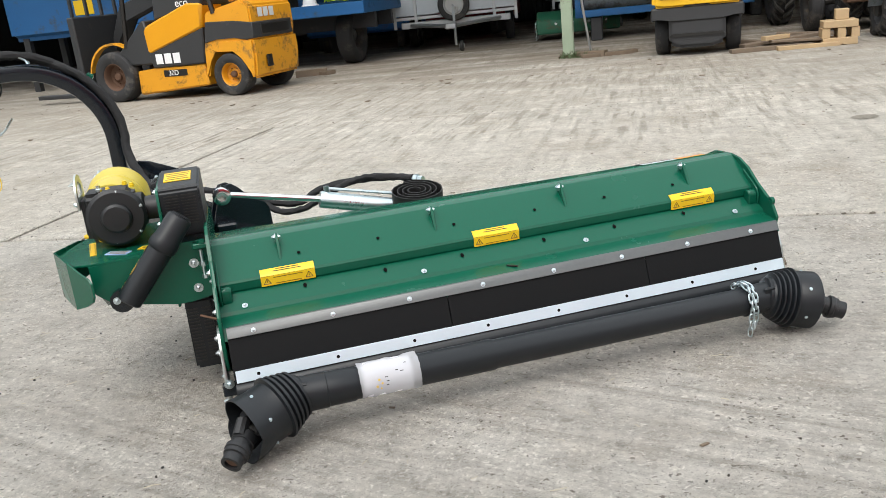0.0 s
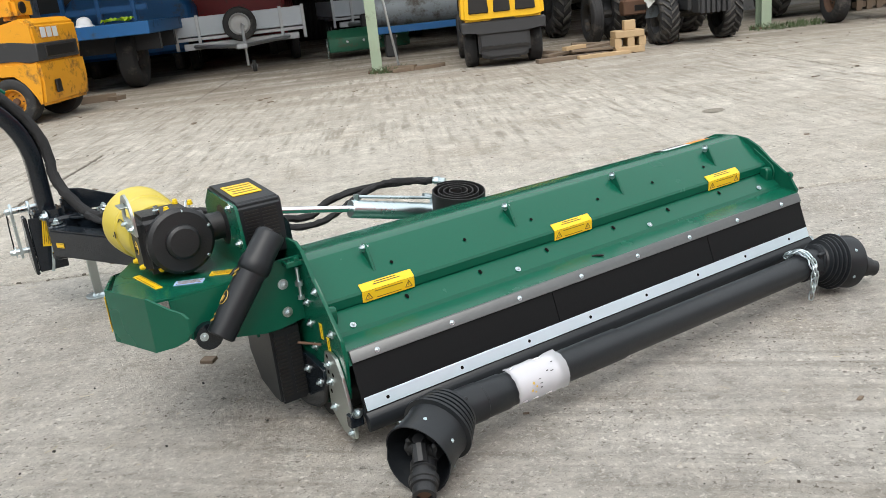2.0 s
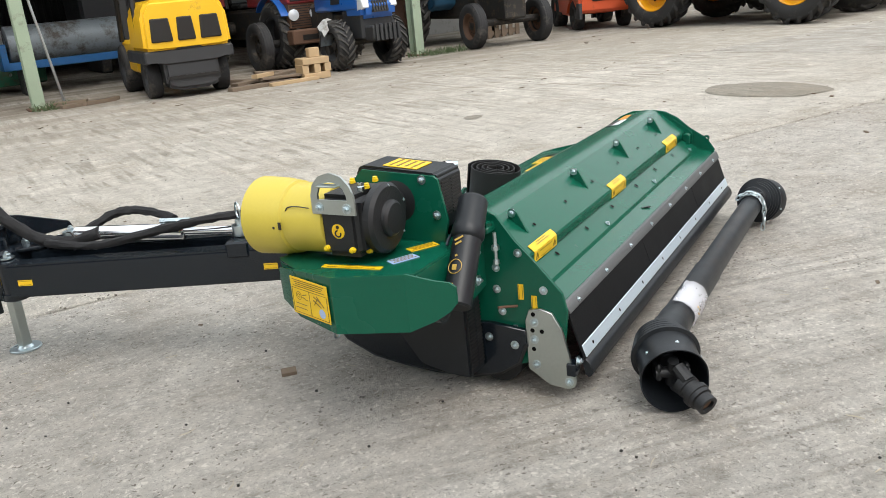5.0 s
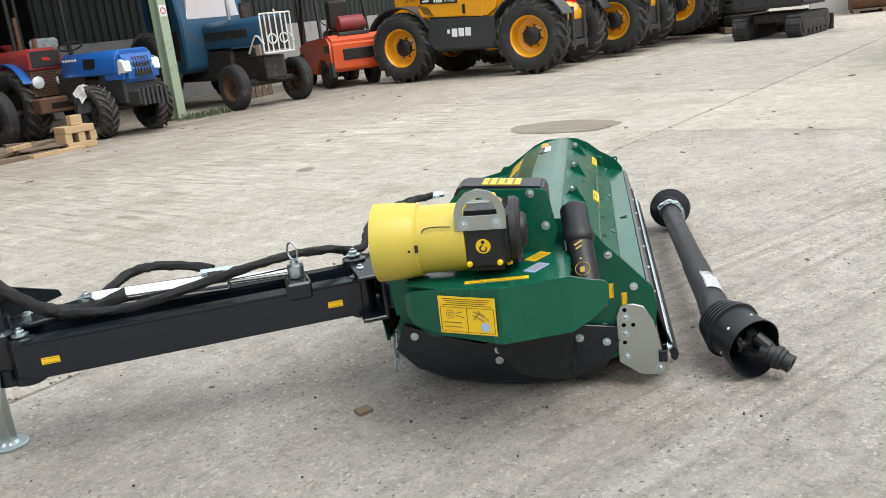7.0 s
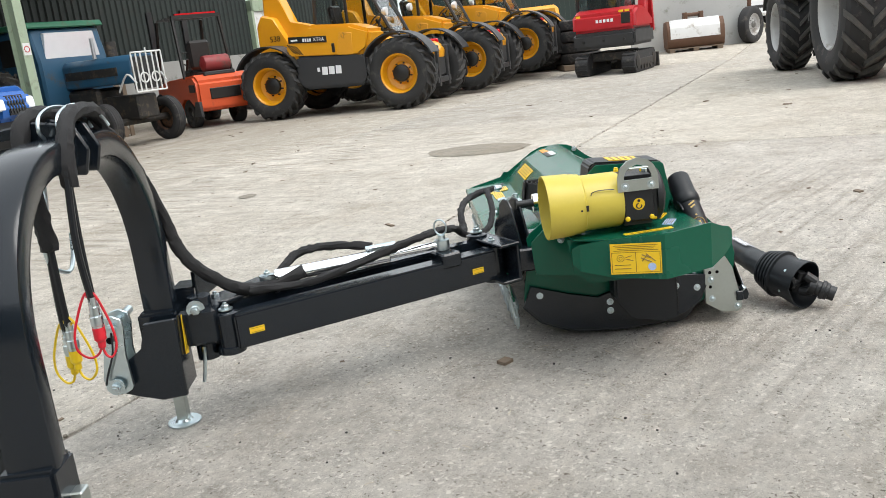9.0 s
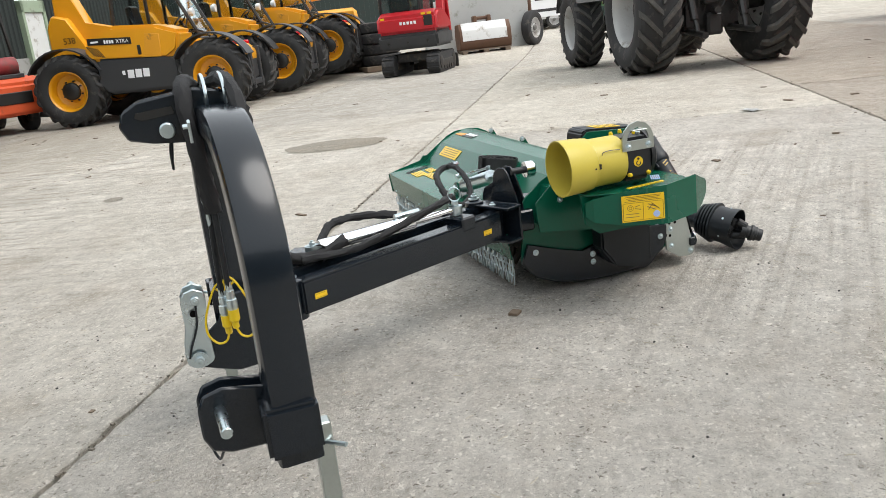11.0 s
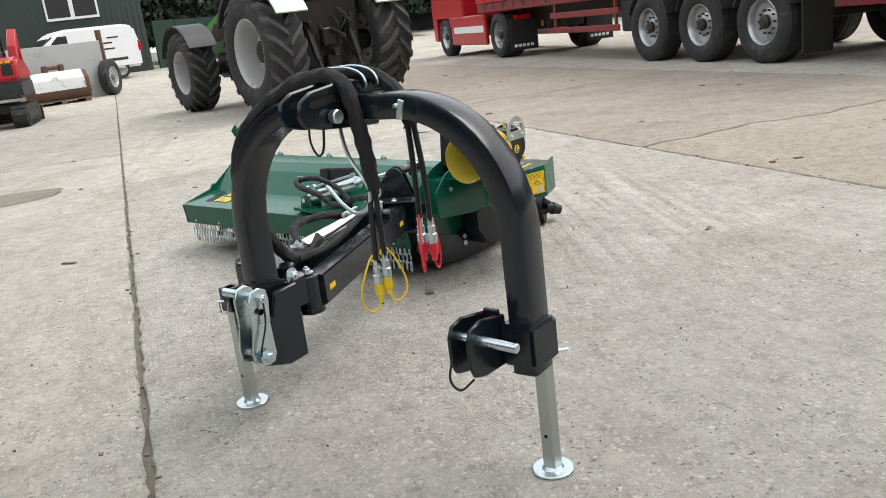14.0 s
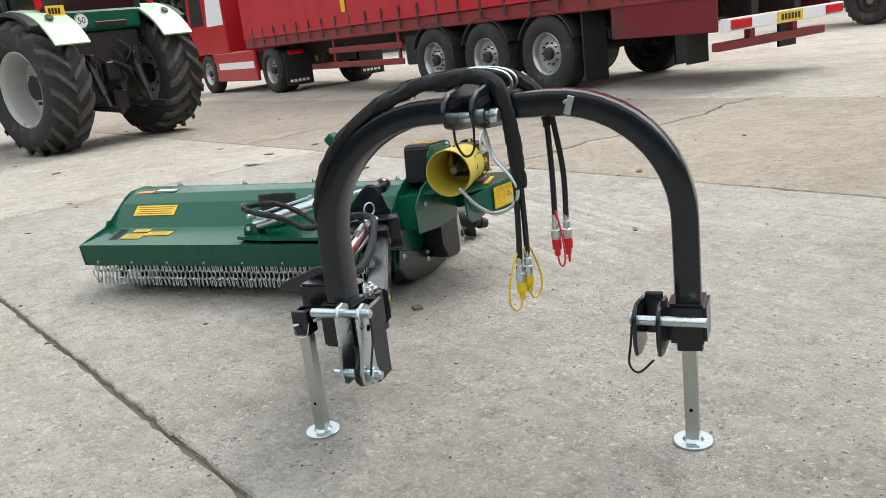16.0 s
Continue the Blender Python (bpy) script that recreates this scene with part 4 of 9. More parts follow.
# lifting plate: a plate with an oval eye
bm = BM()
outer = [(2.889, 0.578), (2.889, 0.622), (2.880, 0.648), (2.860, 0.668), (2.828, 0.677), (2.797, 0.668), (2.777, 0.648), (2.767, 0.622), (2.767, 0.578)]
eye_in = [(2.870, 0.612), (2.869, 0.624), (2.862, 0.640), (2.850, 0.650), (2.828, 0.656), (2.806, 0.650), (2.794, 0.640), (2.787, 0.624), (2.786, 0.612)]
ra = [[bm.verts.new((x, *p)) for p in outer] for x in (-0.334, -0.328)]
rb = [[bm.verts.new((x, *p)) for p in eye_in] for x in (-0.334, -0.328)]
n9 = len(outer)
for i in range(n9 - 1):
    bm.faces.new((ra[0][i], ra[0][i + 1], rb[0][i + 1], rb[0][i]))
    bm.faces.new((ra[1][i + 1], ra[1][i], rb[1][i], rb[1][i + 1]))
    bm.faces.new((ra[0][i + 1], ra[0][i], ra[1][i], ra[1][i + 1]))
    bm.faces.new((rb[0][i], rb[0][i + 1], rb[1][i + 1], rb[1][i]))
bm.faces.new((ra[0][0], rb[0][0], rb[0][-1], ra[0][-1]))
bm.faces.new((ra[1][-1], rb[1][-1], rb[1][0], ra[1][0]))
bm.faces.new((rb[0][0], rb[1][0], rb[1][-1], rb[0][-1]))
bm.faces.new((ra[0][-1], ra[1][-1], ra[1][0], ra[0][0]))
eye_plate = mp("lifting_plate", bm, ZINC_PASS, gear, "zinc-plated lifting plate")
bm = BM()
span(bm, (-0.352, 2.80, 0.646), (-0.328, 2.856, 0.650), 0.001)
mp("lifting_lip", bm, ZINC_PASS, eye_plate)
for y in (2.867, 2.789):
    bolt((-0.334, y, 0.594), (-1, 0, 0), 0.0125, eye_plate)
bm = BM()
lathe(bm, [(0.018, 0), (0.018, 0.0012)], (-0.3265, 2.827, 0.536), (-1, 0, 0), 20)
ring_st = mp("sticker", bm, STICKER, gear, "round yellow hook sticker")
bm = BM()
tube(bm, [(-0.3288, 2.827 + 0.008 * math.sin(a * 0.5), 0.531 - 0.0075 * math.cos(a * 0.5)) for a in range(-4, 7)], 0.0019, 5, 1)
lathe(bm, [(0.0045, 0), (0.0045, 0.001)], (-0.3278, 2.827, 0.546), (-1, 0, 0), 8)
mp("hook_mark", bm, INK, ring_st)
# yellow guard cone: hollow
cd = Vector((-0.02, 1, -0.01))
bm = BM()
lathe(bm, [(0.050, 0.0), (0.080, 0.004), (0.084, 0.012), (0.085, 0.118), (0.0905, 0.122), (0.0905, 0.132), (0.0925, 0.135), (0.0925, 0.150), (0.095, 0.154), (0.0985, 0.232), (0.0945, 0.232), (0.091, 0.155), (0.082, 0.118), (0.080, 0.012), (0.040, 0.010)], (-0.255, 2.868, 0.545), cd, 40, cap=False)
cone = mp("shaft_guard", bm, YELLOW, gear, "yellow plastic shaft guard")
bm = BM()
sd = Vector((-1, 0, 0.05))
box(bm, (-0.3480, 2.985, 0.545), (0.002, 0.008, 0.018), None, 0.0)
lathe(bm, [(0.0035, 0), (0.0035, 0.003)], (-0.3475, 3.003, 0.540), (-1, 0, 0), 8)
tube(bm, [(-0.333, 2.90, 0.590), (-0.333, 2.94, 0.592), (-0.333, 2.965, 0.588), (-0.336, 2.97, 0.580)], 0.0015, 4, 3)
mp("guard_slot", bm, INK, cone)
bm = BM()
lathe(bm, [(0.030, 0), (0.030, 0.05), (0.020, 0.055), (0.0175, 0.06), (0.0175, 0.16), (0.014, 0.165)], (-0.255, 2.872, 0.545), cd, 16)
mp("input_shaft", bm, STEEL, gear)

# ---- side-shift arm: two rails from the linkage frame to the body ----
P0, P1 = Vector((-0.360, 4.085, 0)), Vector((0.045, 3.255, 0))
ad = (P1 - P0).normalized()
an = Vector((ad.y, -ad.x, 0))
if an.x > 0:
    an = -an


def rail_piece(off, zl, zh, w, s0=0.0, s1=1.0):
    a, c = P0.lerp(P1, s0) + an * off, P0.lerp(P1, s1) + an * off
    bm = BM()
    mid = (a + c) / 2
    rot = Matrix.Rotation(math.atan2(ad.y, ad.x), 4, "Z")
    box(bm, (mid.x, mid.y, (zl + zh) / 2), ((c - a).length, w, zh - zl), rot, 0.006, 2)
    return bm


beam = mp("arm", rail_piece(0.035, 0.268, 0.372, 0.07, 0.01, 0.985), BLACK, label="black square-section side-shift arm")
mp("arm", rail_piece(-0.075, 0.290, 0.382, 0.05, 0.03, 1.0), BLACK)
for s, w in ((0.075, 0.045), (0.90, 0.042)):
    q = P0.lerp(P1, s) + an * 0.0705 + Vector((0, 0, 0.316))
    sticker(q, ad if an.cross(Vector((0, 0, 1))).dot(ad) < 0 else -ad, (0, 0, 1), w, 0.018, beam, "text")
for s, off, z in ((0.0, 0.02, 0.374), (0.0, -0.09, 0.384), (1.0, 0.02, 0.374), (1.0, -0.075, 0.400)):
    q = P0.lerp(P1, s) + an * off
    bm = BM()
    lathe(bm, [(0.030, -0.125), (0.042, -0.12), (0.042, -0.10), (0.036, -0.098), (0.036, 0.0), (0.024, 0.004), (0.019, 0.006), (0.019, 0.010)], (q.x, q.y, z), (0, 0, 1), 16)
    piv = mp("pivot", bm, BLACK)
    bolt((q.x, q.y, z + 0.009), (0, 0, 1), 0.022, piv)
# end bracket at the body with tall ear for the ram
e = P1 + ad * 0.055
bm = BM()
rot = Matrix.Rotation(math.atan2(ad.y, ad.x), 4, "Z")
box(bm, (e.x - 0.02, e.y, 0.325), (0.012, 0.20, 0.14), rot, 0.004)
for z in (0.262, 0.388):
    box(bm, (e.x - 0.04, e.y + 0.03, z), (0.07, 0.19, 0.012), rot, 0.003)
mp("end_bracket", bm, BLACK)
for off in (0.0, 0.036):
    bm = BM()
    pr = [(-0.09, 0.33), (-0.06, 0.42), (-0.032, 0.505), (-0.012, 0.530), (0.018, 0.532), (0.044, 0.512)]
    pr += [(0.085, 0.462), (0.135, 0.440), (0.150, 0.415), (0.155, 0.33)] if off == 0 else [(0.06, 0.43), (0.09, 0.39), (0.09, 0.33)]
    prism(bm, pr, 3.094 + off, 3.102 + off, "y", 0.002)
    bm.transform(Matrix.Translation((0.082, 3.146, -0.012)) @ Matrix.Rotation(radians(25), 4, "Z") @ Matrix.Translation((0, -3.098, 0)))
    mp("ram_ear", bm, BLACK)
bm = BM()
span(bm, (-0.02, 3.10, 0.28), (0.16, 3.17, 0.36), 0.006)
span(bm, (0.03, 3.06, 0.30), (0.10, 3.12, 0.40), 0.006)
mp("body_bracket", bm, BLACK)

def crumple(bm, amount=0.0026):
    """Loose woven cloth: uneven folds along the sleeve."""
    rnd = random.Random(len(bm.verts))
    for v in bm.verts:
        v.co += Vector((rnd.uniform(-1, 1), rnd.uniform(-1, 1), rnd.uniform(-1, 1))) * amount
    return bm


# long ram across the hood
bm = BM()
lathe(bm, [(0.014, -0.024), (0.020, -0.025), (0.030, -0.021), (0.031, -0.016), (0.031, 0.014), (0.012, 0.016)], (0.065, 3.074, 0.498), (0, 1, 0), 28)
cyl(bm, (0.085, 3.088, 0.494), (0.395, 3.100, 0.427), 0.011, n=14)
ram_rod = mp("ram_rod", bm, CHROME, label="chromed ram rod with eye")
bm = BM()
cyl(bm, (0.065, 3.051, 0.498), (0.065, 3.145, 0.498), 0.0135, n=12)
mp("pin", bm, CAST, ram_rod)
rd = Vector((0.365, 0.012, -0.097)).normalized()
rb0 = Vector((0.392, 3.100, 0.427))
bm = BM()
lathe(bm, [(0.014, 0), (0.028, 0.001), (0.030, 0.004), (0.030, 0.35), (0.026, 0.355), (0.012, 0.356)], rb0, rd, 24)
ram = mp("ram_barrel", bm, ZINC, label="zinc-plated hydraulic ram")
bm = BM()
up = Vector((0.05, 0, 0.05))
cyl(bm, rb0 + rd * 0.03 + Vector((0, 0, 0.028)), rb0 + rd * 0.03 + Vector((0, 0, 0.050)), 0.010, n=8)
cyl(bm, rb0 + rd * 0.33 + Vector((0, 0, 0.028)), rb0 + rd * 0.33 + Vector((0, 0, 0.058)), 0.011, n=8)
cyl(bm, rb0 + rd * 0.02 + Vector((0, 0, 0.042)), rb0 + rd * 0.33 + Vector((0, 0, 0.050)), 0.0055, n=8)
cyl(bm, rb0 + rd * 0.30 + Vector((0, 0.012, 0.055)), rb0 + rd * 0.38 + Vector((0, 0.012, 0.050)), 0.009, n=8)
cyl(bm, rb0 + rd * 0.37 + Vector((0, -0.006, 0.06)), rb0 + rd * 0.37 + Vector((0, 0.026, 0.055)), 0.008, n=6)
mp("ram_pipe", bm, ZINC, ram)
end = rb0 + rd * 0.36
for y in (-0.030, 0.030):
    bm = BM()
    prism(bm, [(end.x - 0.045, 0.277), (end.x - 0.025, end.z + 0.015), (end.x + 0.0, end.z + 0.026), (end.x + 0.028, end.z + 0.018), (end.x + 0.040, end.z - 0.008), (end.x + 0.045, 0.277)], end.y + y - 0.005, end.y + y + 0.005, "y", 0.002)
    mp("ram_lug", bm, GREEN, label="green ram lug welded to the hood")
bm = BM()
cyl(bm, (end.x + 0.008, end.y - 0.042, end.z), (end.x + 0.008, end.y + 0.042, end.z), 0.012, n=12)
mp("pin", bm, ZINC, ram)
bm = BM()
prism(bm, [(0.42, 3.00), (0.80, 2.99), (0.80, 3.18), (0.62, 3.203), (0.03, 3.203), (0.03, 3.13), (0.25, 3.05)], 0.288, 0.302, "z", 0.002)
mp("stiffener_plate", bm, GREEN)

# short cylinder along the arm
c0 = P0.lerp(P1, 0.20) + an * -0.075 + Vector((0, 0, 0.416))
c1 = P0.lerp(P1, 0.80) + an * 0.01 + Vector((0, 0, 0.418))
cdv = (c1 - c0).normalized()
bm = BM()
lathe(bm, [(0.018, 0), (0.026, 0.002), (0.026, 0.37), (0.022, 0.375), (0.013, 0.378), (0.013, (c1 - c0).length - 0.02)], c0, cdv, 24)
cylr = mp("cylinder", bm, CHROME, label="chromed side-shift cylinder")
bm = BM()
lathe(bm, [(0.024, -0.014), (0.026, 0.014)], c0 - cdv * 0.02, (0, 0, 1), 12)
mp("cylinder_eye", bm, ZINC, cylr)
bm = BM()
lathe(bm, [(0.024, -0.016), (0.026, 0.016)], c1, (0, 0, 1), 12)
mp("cylinder_eye", bm, ZINC, cylr)
bm = BM()
box(bm, c0 + cdv * 0.34 + Vector((0, 0, 0.03)), (0.045, 0.02, 0.018), Matrix.Rotation(math.atan2(cdv.y, cdv.x), 4, "Z"), 0.003)
cyl(bm, c0 + cdv * 0.30 + Vector((0, 0, 0.034)), c0 + cdv * 0.40 + Vector((0, 0, 0.034)), 0.009, n=8)
mp("cylinder_fittings", bm, ZINC, cylr)
bolt(c0 - cdv * 0.02 + Vector((0, 0, 0.013)), (0, 0, 1), 0.018, cylr)
bm = BM()
cyl(bm, c1 + Vector((0, 0, -0.06)), c1 + Vector((0, 0, 0.032)), 0.0125, n=10)
rp = [c1 + Vector((0.012 * math.cos(a * 0.524), 0.020 * math.cos(a * 0.524), 0.058 + 0.026 * math.sin(a * 0.524))) for a in range(12)]
sweep(bm, rp, disc(0.003, 6), closed=True)
mp("ring_pin", bm, ZINC, cylr)
bm = BM()
box(bm, c1 + Vector((0, 0, -0.045)) + an * 0.02, (0.07, 0.09, 0.05), rot, 0.006)
mp("cylinder_bracket", bm, BLACK)

# ---- three-point linkage frame ----
FY = 4.240
SECT_W, SECT_D = 0.064, 0.088


xl, xr, zt, R, RR = -0.388, -1.342, 0.928, 0.345, 0.300
path = [(xl, FY, 0.30), (xl, FY, 0.45), (xl, FY, zt - R)]
for k in range(1, 13):
    a = math.pi / 2 * k / 12
    path.append((xl - R + R * math.cos(a), FY, zt - R + R * math.sin(a)))
path.append(((xl + xr) / 2, FY, zt))
for k in range(13):
    a = math.pi / 2 * k / 12
    path.append((xr + RR - RR * math.sin(a), FY, zt - RR + RR * math.cos(a)))
path += [(xr, FY, 0.45), (xr, FY, 0.30)]
bm = BM()
hw, hd, c = SECT_W / 2, SECT_D / 2, 0.011
sect = [(-hd + c, -hw), (hd - c, -hw), (hd - 0.003, -hw + 0.003), (hd, -hw + c), (hd, hw - c), (hd - 0.003, hw - 0.003), (hd - c, hw), (-hd + c, hw), (-hd + 0.003, hw - 0.003), (-hd, hw - c), (-hd, -hw + c), (-hd + 0.003, -hw + 0.003)]
path = [(x, y + 0.015 - 0.044 * (xl - x) / (xl - xr), z) for x, y, z in path]
sweep(bm, path, sect, up=(1, 0, 0))
arch_ob = mp("arch_frame", bm, BLACK, label="glossy black bent box-section arch", smooth=40)
for x0, x1, y0, z0, z1 in ((xl - 0.055, xl + 0.055, FY + 0.021, 0.285, 0.415), (xr - 0.047, xr + 0.047, FY - 0.021, 0.322, 0.425)):
    bm = BM()
    span(bm, (x0, y0 - 0.055, z0), (x1, y0 + 0.050, z1), 0.008, 2)
    mp("leg_shoe", bm, BLACK, arch_ob)
bm = BM()
span(bm, (-0.335, 4.170, 0.345), (-0.232, 4.240, 0.450), 0.006, 2)
mp("side_box", bm, BLACK, arch_ob)
LOBE = [(4.198, 0.172), (4.270, 0.166), (4.340, 0.190), (4.375, 0.200), (4.394, 0.222), (4.394, 0.256), (4.372, 0.280), (4.300, 0.325), (4.285, 0.40), (4.198, 0.405)]
bm = BM()
prism(bm, LOBE, -0.482, -0.468, b=0.004)
mp("lower_bracket", bm, BLACK, arch_ob)
bm = BM()
prism(bm, [(4.200, 0.180), (4.262, 0.175), (4.262, 0.30), (4.200, 0.40)], -0.466, -0.360, b=0.003)
mp("bracket_box", bm, BLACK, arch_ob)
# break-away swivel between arch and arm
bm = BM()
cyl(bm, (-0.362, 4.150, 0.24), (-0.362, 4.150, 0.43), 0.034, n=20)
span(bm, (-0.41, 4.10, 0.29), (-0.30, 4.21, 0.40), 0.01)
prism(bm, [(-0.33, 4.20), (-0.07, 4.01), (-0.10, 3.96), (-0.20, 3.98), (-0.33, 4.08)], 0.385, 0.397, "z", 0.002)
mp("swivel_block", bm, BLACK)
bm = BM()
prism(bm, [(0.03, 0.398), (0.245, 0.398), (0.235, 0.420), (0.080, 0.482), (0.03, 0.490)], 0.0, 0.012, "y", 0.002)
bm.transform(Matrix.Translation((-0.335, 4.172, 0)) @ Matrix.Rotation(radians(-9), 4, "Z"))
mp("wing_plate", bm, BLACK)
bolt((-0.402, 4.155, 0.402), (-1, -0.2, 0), 0.026)
sticker((-0.410, 4.1965, 0.335), (-0.18, 0, -1), (1, 0, -0.18), 0.115, 0.032, arch_ob, "text")
bm = BM()
for k in range(6):
    box(bm, (-0.40, 4.118 + (k % 2) * 0.003, 0.30 + k * 0.016), (0.004, 0.016, 0.010), Matrix.Rotation(radians(30), 4, "X"))
mp("hazard_marks", bm, STICKER)
bm = BM()
tube(bm, [(-0.405, 4.150, 0.285), (-0.412, 4.152, 0.25), (-0.418, 4.158, 0.21), (-0.424, 4.163, 0.185)], 0.0055, 8, 4)
mp("locking_pin", bm, ZINC)

# stands: square legs with round feet
for x, y, top, nm in ((-0.268, 4.293, 0.395, 0), (-1.333, 4.160, 0.36, 1)):
    bm = BM()
    span(bm, (x - 0.0175, y - 0.0175, 0.006), (x + 0.0175, y + 0.0175, top), 0.003)
    leg = mp("stand_leg", bm, ZINC_PASS, label="zinc-plated square stand leg with round foot")
    bm = BM()
    lathe(bm, [(0.050, 0), (0.052, 0.002), (0.052, 0.006), (0.050, 0.008)], (x, y, 0.0), (0, 0, 1), 28)
    lathe(bm, [(0.028, 0.008), (0.022, 0.016)], (x, y, 0), (0, 0, 1), 12)
    mp("foot", bm, ZINC, leg)
    hole((x, y + 0.0177, 0.10), (0, 1, 0), 0.005, leg)
    if nm == 0:
        bm = BM()
        span(bm, (x - 0.026, y - 0.026, top - 0.075), (x + 0.026, y + 0.026, top), 0.003)
        mp("leg_socket", bm, BLACK, leg)
    bm = BM()
    cyl(bm, (x - 0.05, y - 0.036, top - 0.04), (x + 0.02, y + 0.036, top - 0.04), 0.005, n=8)
    tube(bm, [(x - 0.04, y + 0.04, top - 0.03), (x - 0.03, y + 0.045, top - 0.065), (x, y + 0.045, top - 0.07), (x + 0.01, y + 0.04, top - 0.04)], 0.0018, 5, 4)
    mp("pin", bm, ZINC, leg)

# lower link cheeks and pins
for x in (-1.238, -1.292):
    bm = BM()
    prism(bm, [(FY + 0.0, 0.318), (FY + 0.09, 0.318), (FY + 0.128, 0.330), (FY + 0.142, 0.36), (FY + 0.142, 0.42), (FY + 0.128, 0.446), (FY + 0.09, 0.456), (FY + 0.0, 0.440)], x - 0.005, x + 0.005, b=0.004)
    mp("link_cheek", bm, BLACK, arch_ob)
bm = BM()
span(bm, (-1.287, FY + 0.004, 0.345), (-1.243, FY + 0.016, 0.452), 0.003)
mp("web", bm, BLACK, arch_ob)
bm = BM()
cyl(bm, (-1.222, FY + 0.105, 0.414), (-1.398, FY + 0.096, 0.408), 0.0115, n=16, c=0.002)
pin_r = mp("link_pin", bm, ZINC, arch_ob, "zinc-plated link pin")
bm = BM()
tube(bm, [(-1.226, FY + 0.105, 0.40), (-1.224, FY + 0.12, 0.36), (-1.220, FY + 0.13, 0.31), (-1.240, FY + 0.12, 0.285), (-1.275, FY + 0.11, 0.315)], 0.003, 6, 5)
mp("lanyard", bm, PLASTIC, pin_r)
bm = BM()
lathe(bm, [(0.010, -0.002), (0.018, 0), (0.018, 0.004), (0.010, 0.006)], (-1.228, FY + 0.105, 0.414), (1, 0, 0), 10)
mp("linch_pin", bm, ZINC, pin_r)
bm = BM()
for x in (-0.441, -0.506):
    prism(bm, [(FY + 0.092, 0.235), (FY + 0.100, 0.222), (FY + 0.120, 0.212), (FY + 0.150, 0.212), (FY + 0.168, 0.225), (FY + 0.172, 0.26), (FY + 0.155, 0.33), (FY + 0.158, 0.41), (FY + 0.145, 0.435), (FY + 0.118, 0.442), (FY + 0.092, 0.430), (FY + 0.088, 0.40), (FY + 0.100, 0.33)], x - 0.005, x + 0.005, b=0.002)
shackle = mp("link_shackle", bm, ZINC, arch_ob, "zinc-plated swinging link plates")
bm = BM()
cyl(bm, (-0.345, FY + 0.122, 0.411), (-0.528, FY + 0.117, 0.411), 0.0125, n=16, c=0.002)
mp("link_pin", bm, ZINC, shackle)
bm = BM()
cyl(bm, (-0.400, FY + 0.135, 0.240), (-0.545, FY + 0.135, 0.240), 0.012, n=12)
mp("link_pin", bm, ZINC, shackle)
bolt((-0.523, FY + 0.135, 0.240), (-1, 0, 0), 0.024, shackle)
bolt((-0.520, FY + 0.118, 0.411), (-1, 0, 0), 0.013, shackle)
bm = BM()
tube(bm, [(-0.524, FY + 0.118, 0.40), (-0.527, FY + 0.125, 0.34), (-0.527, FY + 0.15, 0.28), (-0.527, FY + 0.16, 0.25)], 0.003, 6, 5)
mp("lanyard", bm, PLASTIC, shackle)
hole((-0.5205, FY + 0.128, 0.375), (-1, 0, 0), 0.010, shackle)

# top link cheeks
TOPC = [(FY - 0.06, 0.875), (FY - 0.075, 0.93), (FY - 0.05, 0.985), (FY + 0.03, 1.000), (FY + 0.15, 0.985), (FY + 0.185, 0.965), (FY + 0.195, 0.935), (FY + 0.180, 0.905), (FY + 0.13, 0.893), (FY + 0.05, 0.885)]
for x in (-0.838, -0.908):
    bm = BM()
    prism(bm, TOPC, x - 0.006, x + 0.006, b=0.004)
    ck = mp("top_link_cheek", bm, BLACK, arch_ob)
    bm = BM()
    prism(bm, [(FY + 0.075, 0.952), (FY + 0.145, 0.945), (FY + 0.160, 0.952), (FY + 0.155, 0.962), (FY + 0.08, 0.968)], x - 0.0075, x + 0.0075)
    mp("slot", bm, INK, ck)
bm = BM()
cyl(bm, (-0.800, FY + 0.098, 0.919), (-0.940, FY + 0.096, 0.919), 0.0125, n=16, c=0.002)
lathe(bm, [(0.014, 0), (0.017, 0.003), (0.017, 0.02), (0.014, 0.023)], (-0.918, FY + 0.097, 0.919), (-1, 0, 0), 16)
tp = mp("top_link_pin", bm, ZINC, arch_ob, "zinc-plated top link pin")
bm = BM()
tube(bm, [(-0.82, FY + 0.09, 0.905), (-0.825, FY + 0.10, 0.86), (-0.845, FY + 0.10, 0.825), (-0.870, FY + 0.10, 0.84), (-0.872, FY + 0.09, 0.90)], 0.0032, 6, 5)
mp("lanyard", bm, PLASTIC, tp)
# shaft hook: bent rod
bm = BM()
tube(bm, [(-0.880, FY + 0.045, 0.905), (-0.885, FY + 0.048, 0.86), (-0.900, FY + 0.048, 0.81), (-0.935, FY + 0.048, 0.765), (-0.953, FY + 0.048, 0.73), (-0.945, FY + 0.046, 0.695), (-0.915, FY + 0.040, 0.672), (-0.878, FY + 0.036, 0.664), (-0.840, FY + 0.040, 0.685), (-0.812, FY + 0.046, 0.718), (-0.798, FY + 0.050, 0.734)], 0.0050, 8, 6)
mp("shaft_hook", bm, ZINC, arch_ob, "bent zinc-plated shaft support hook")
bm = BM()
box(bm, (-1.100, FY + 0.054, 0.925), (0.016, 0.006, 0.045), Matrix.Rotation(radians(-18), 4, "Y"), 0.001)
cyl(bm, (-1.096, FY + 0.052, 0.935), (-1.094, FY + 0.066, 0.935), 0.005, n=8)
mp("rod_clip", bm, ZINC, arch_ob)
bm = BM()
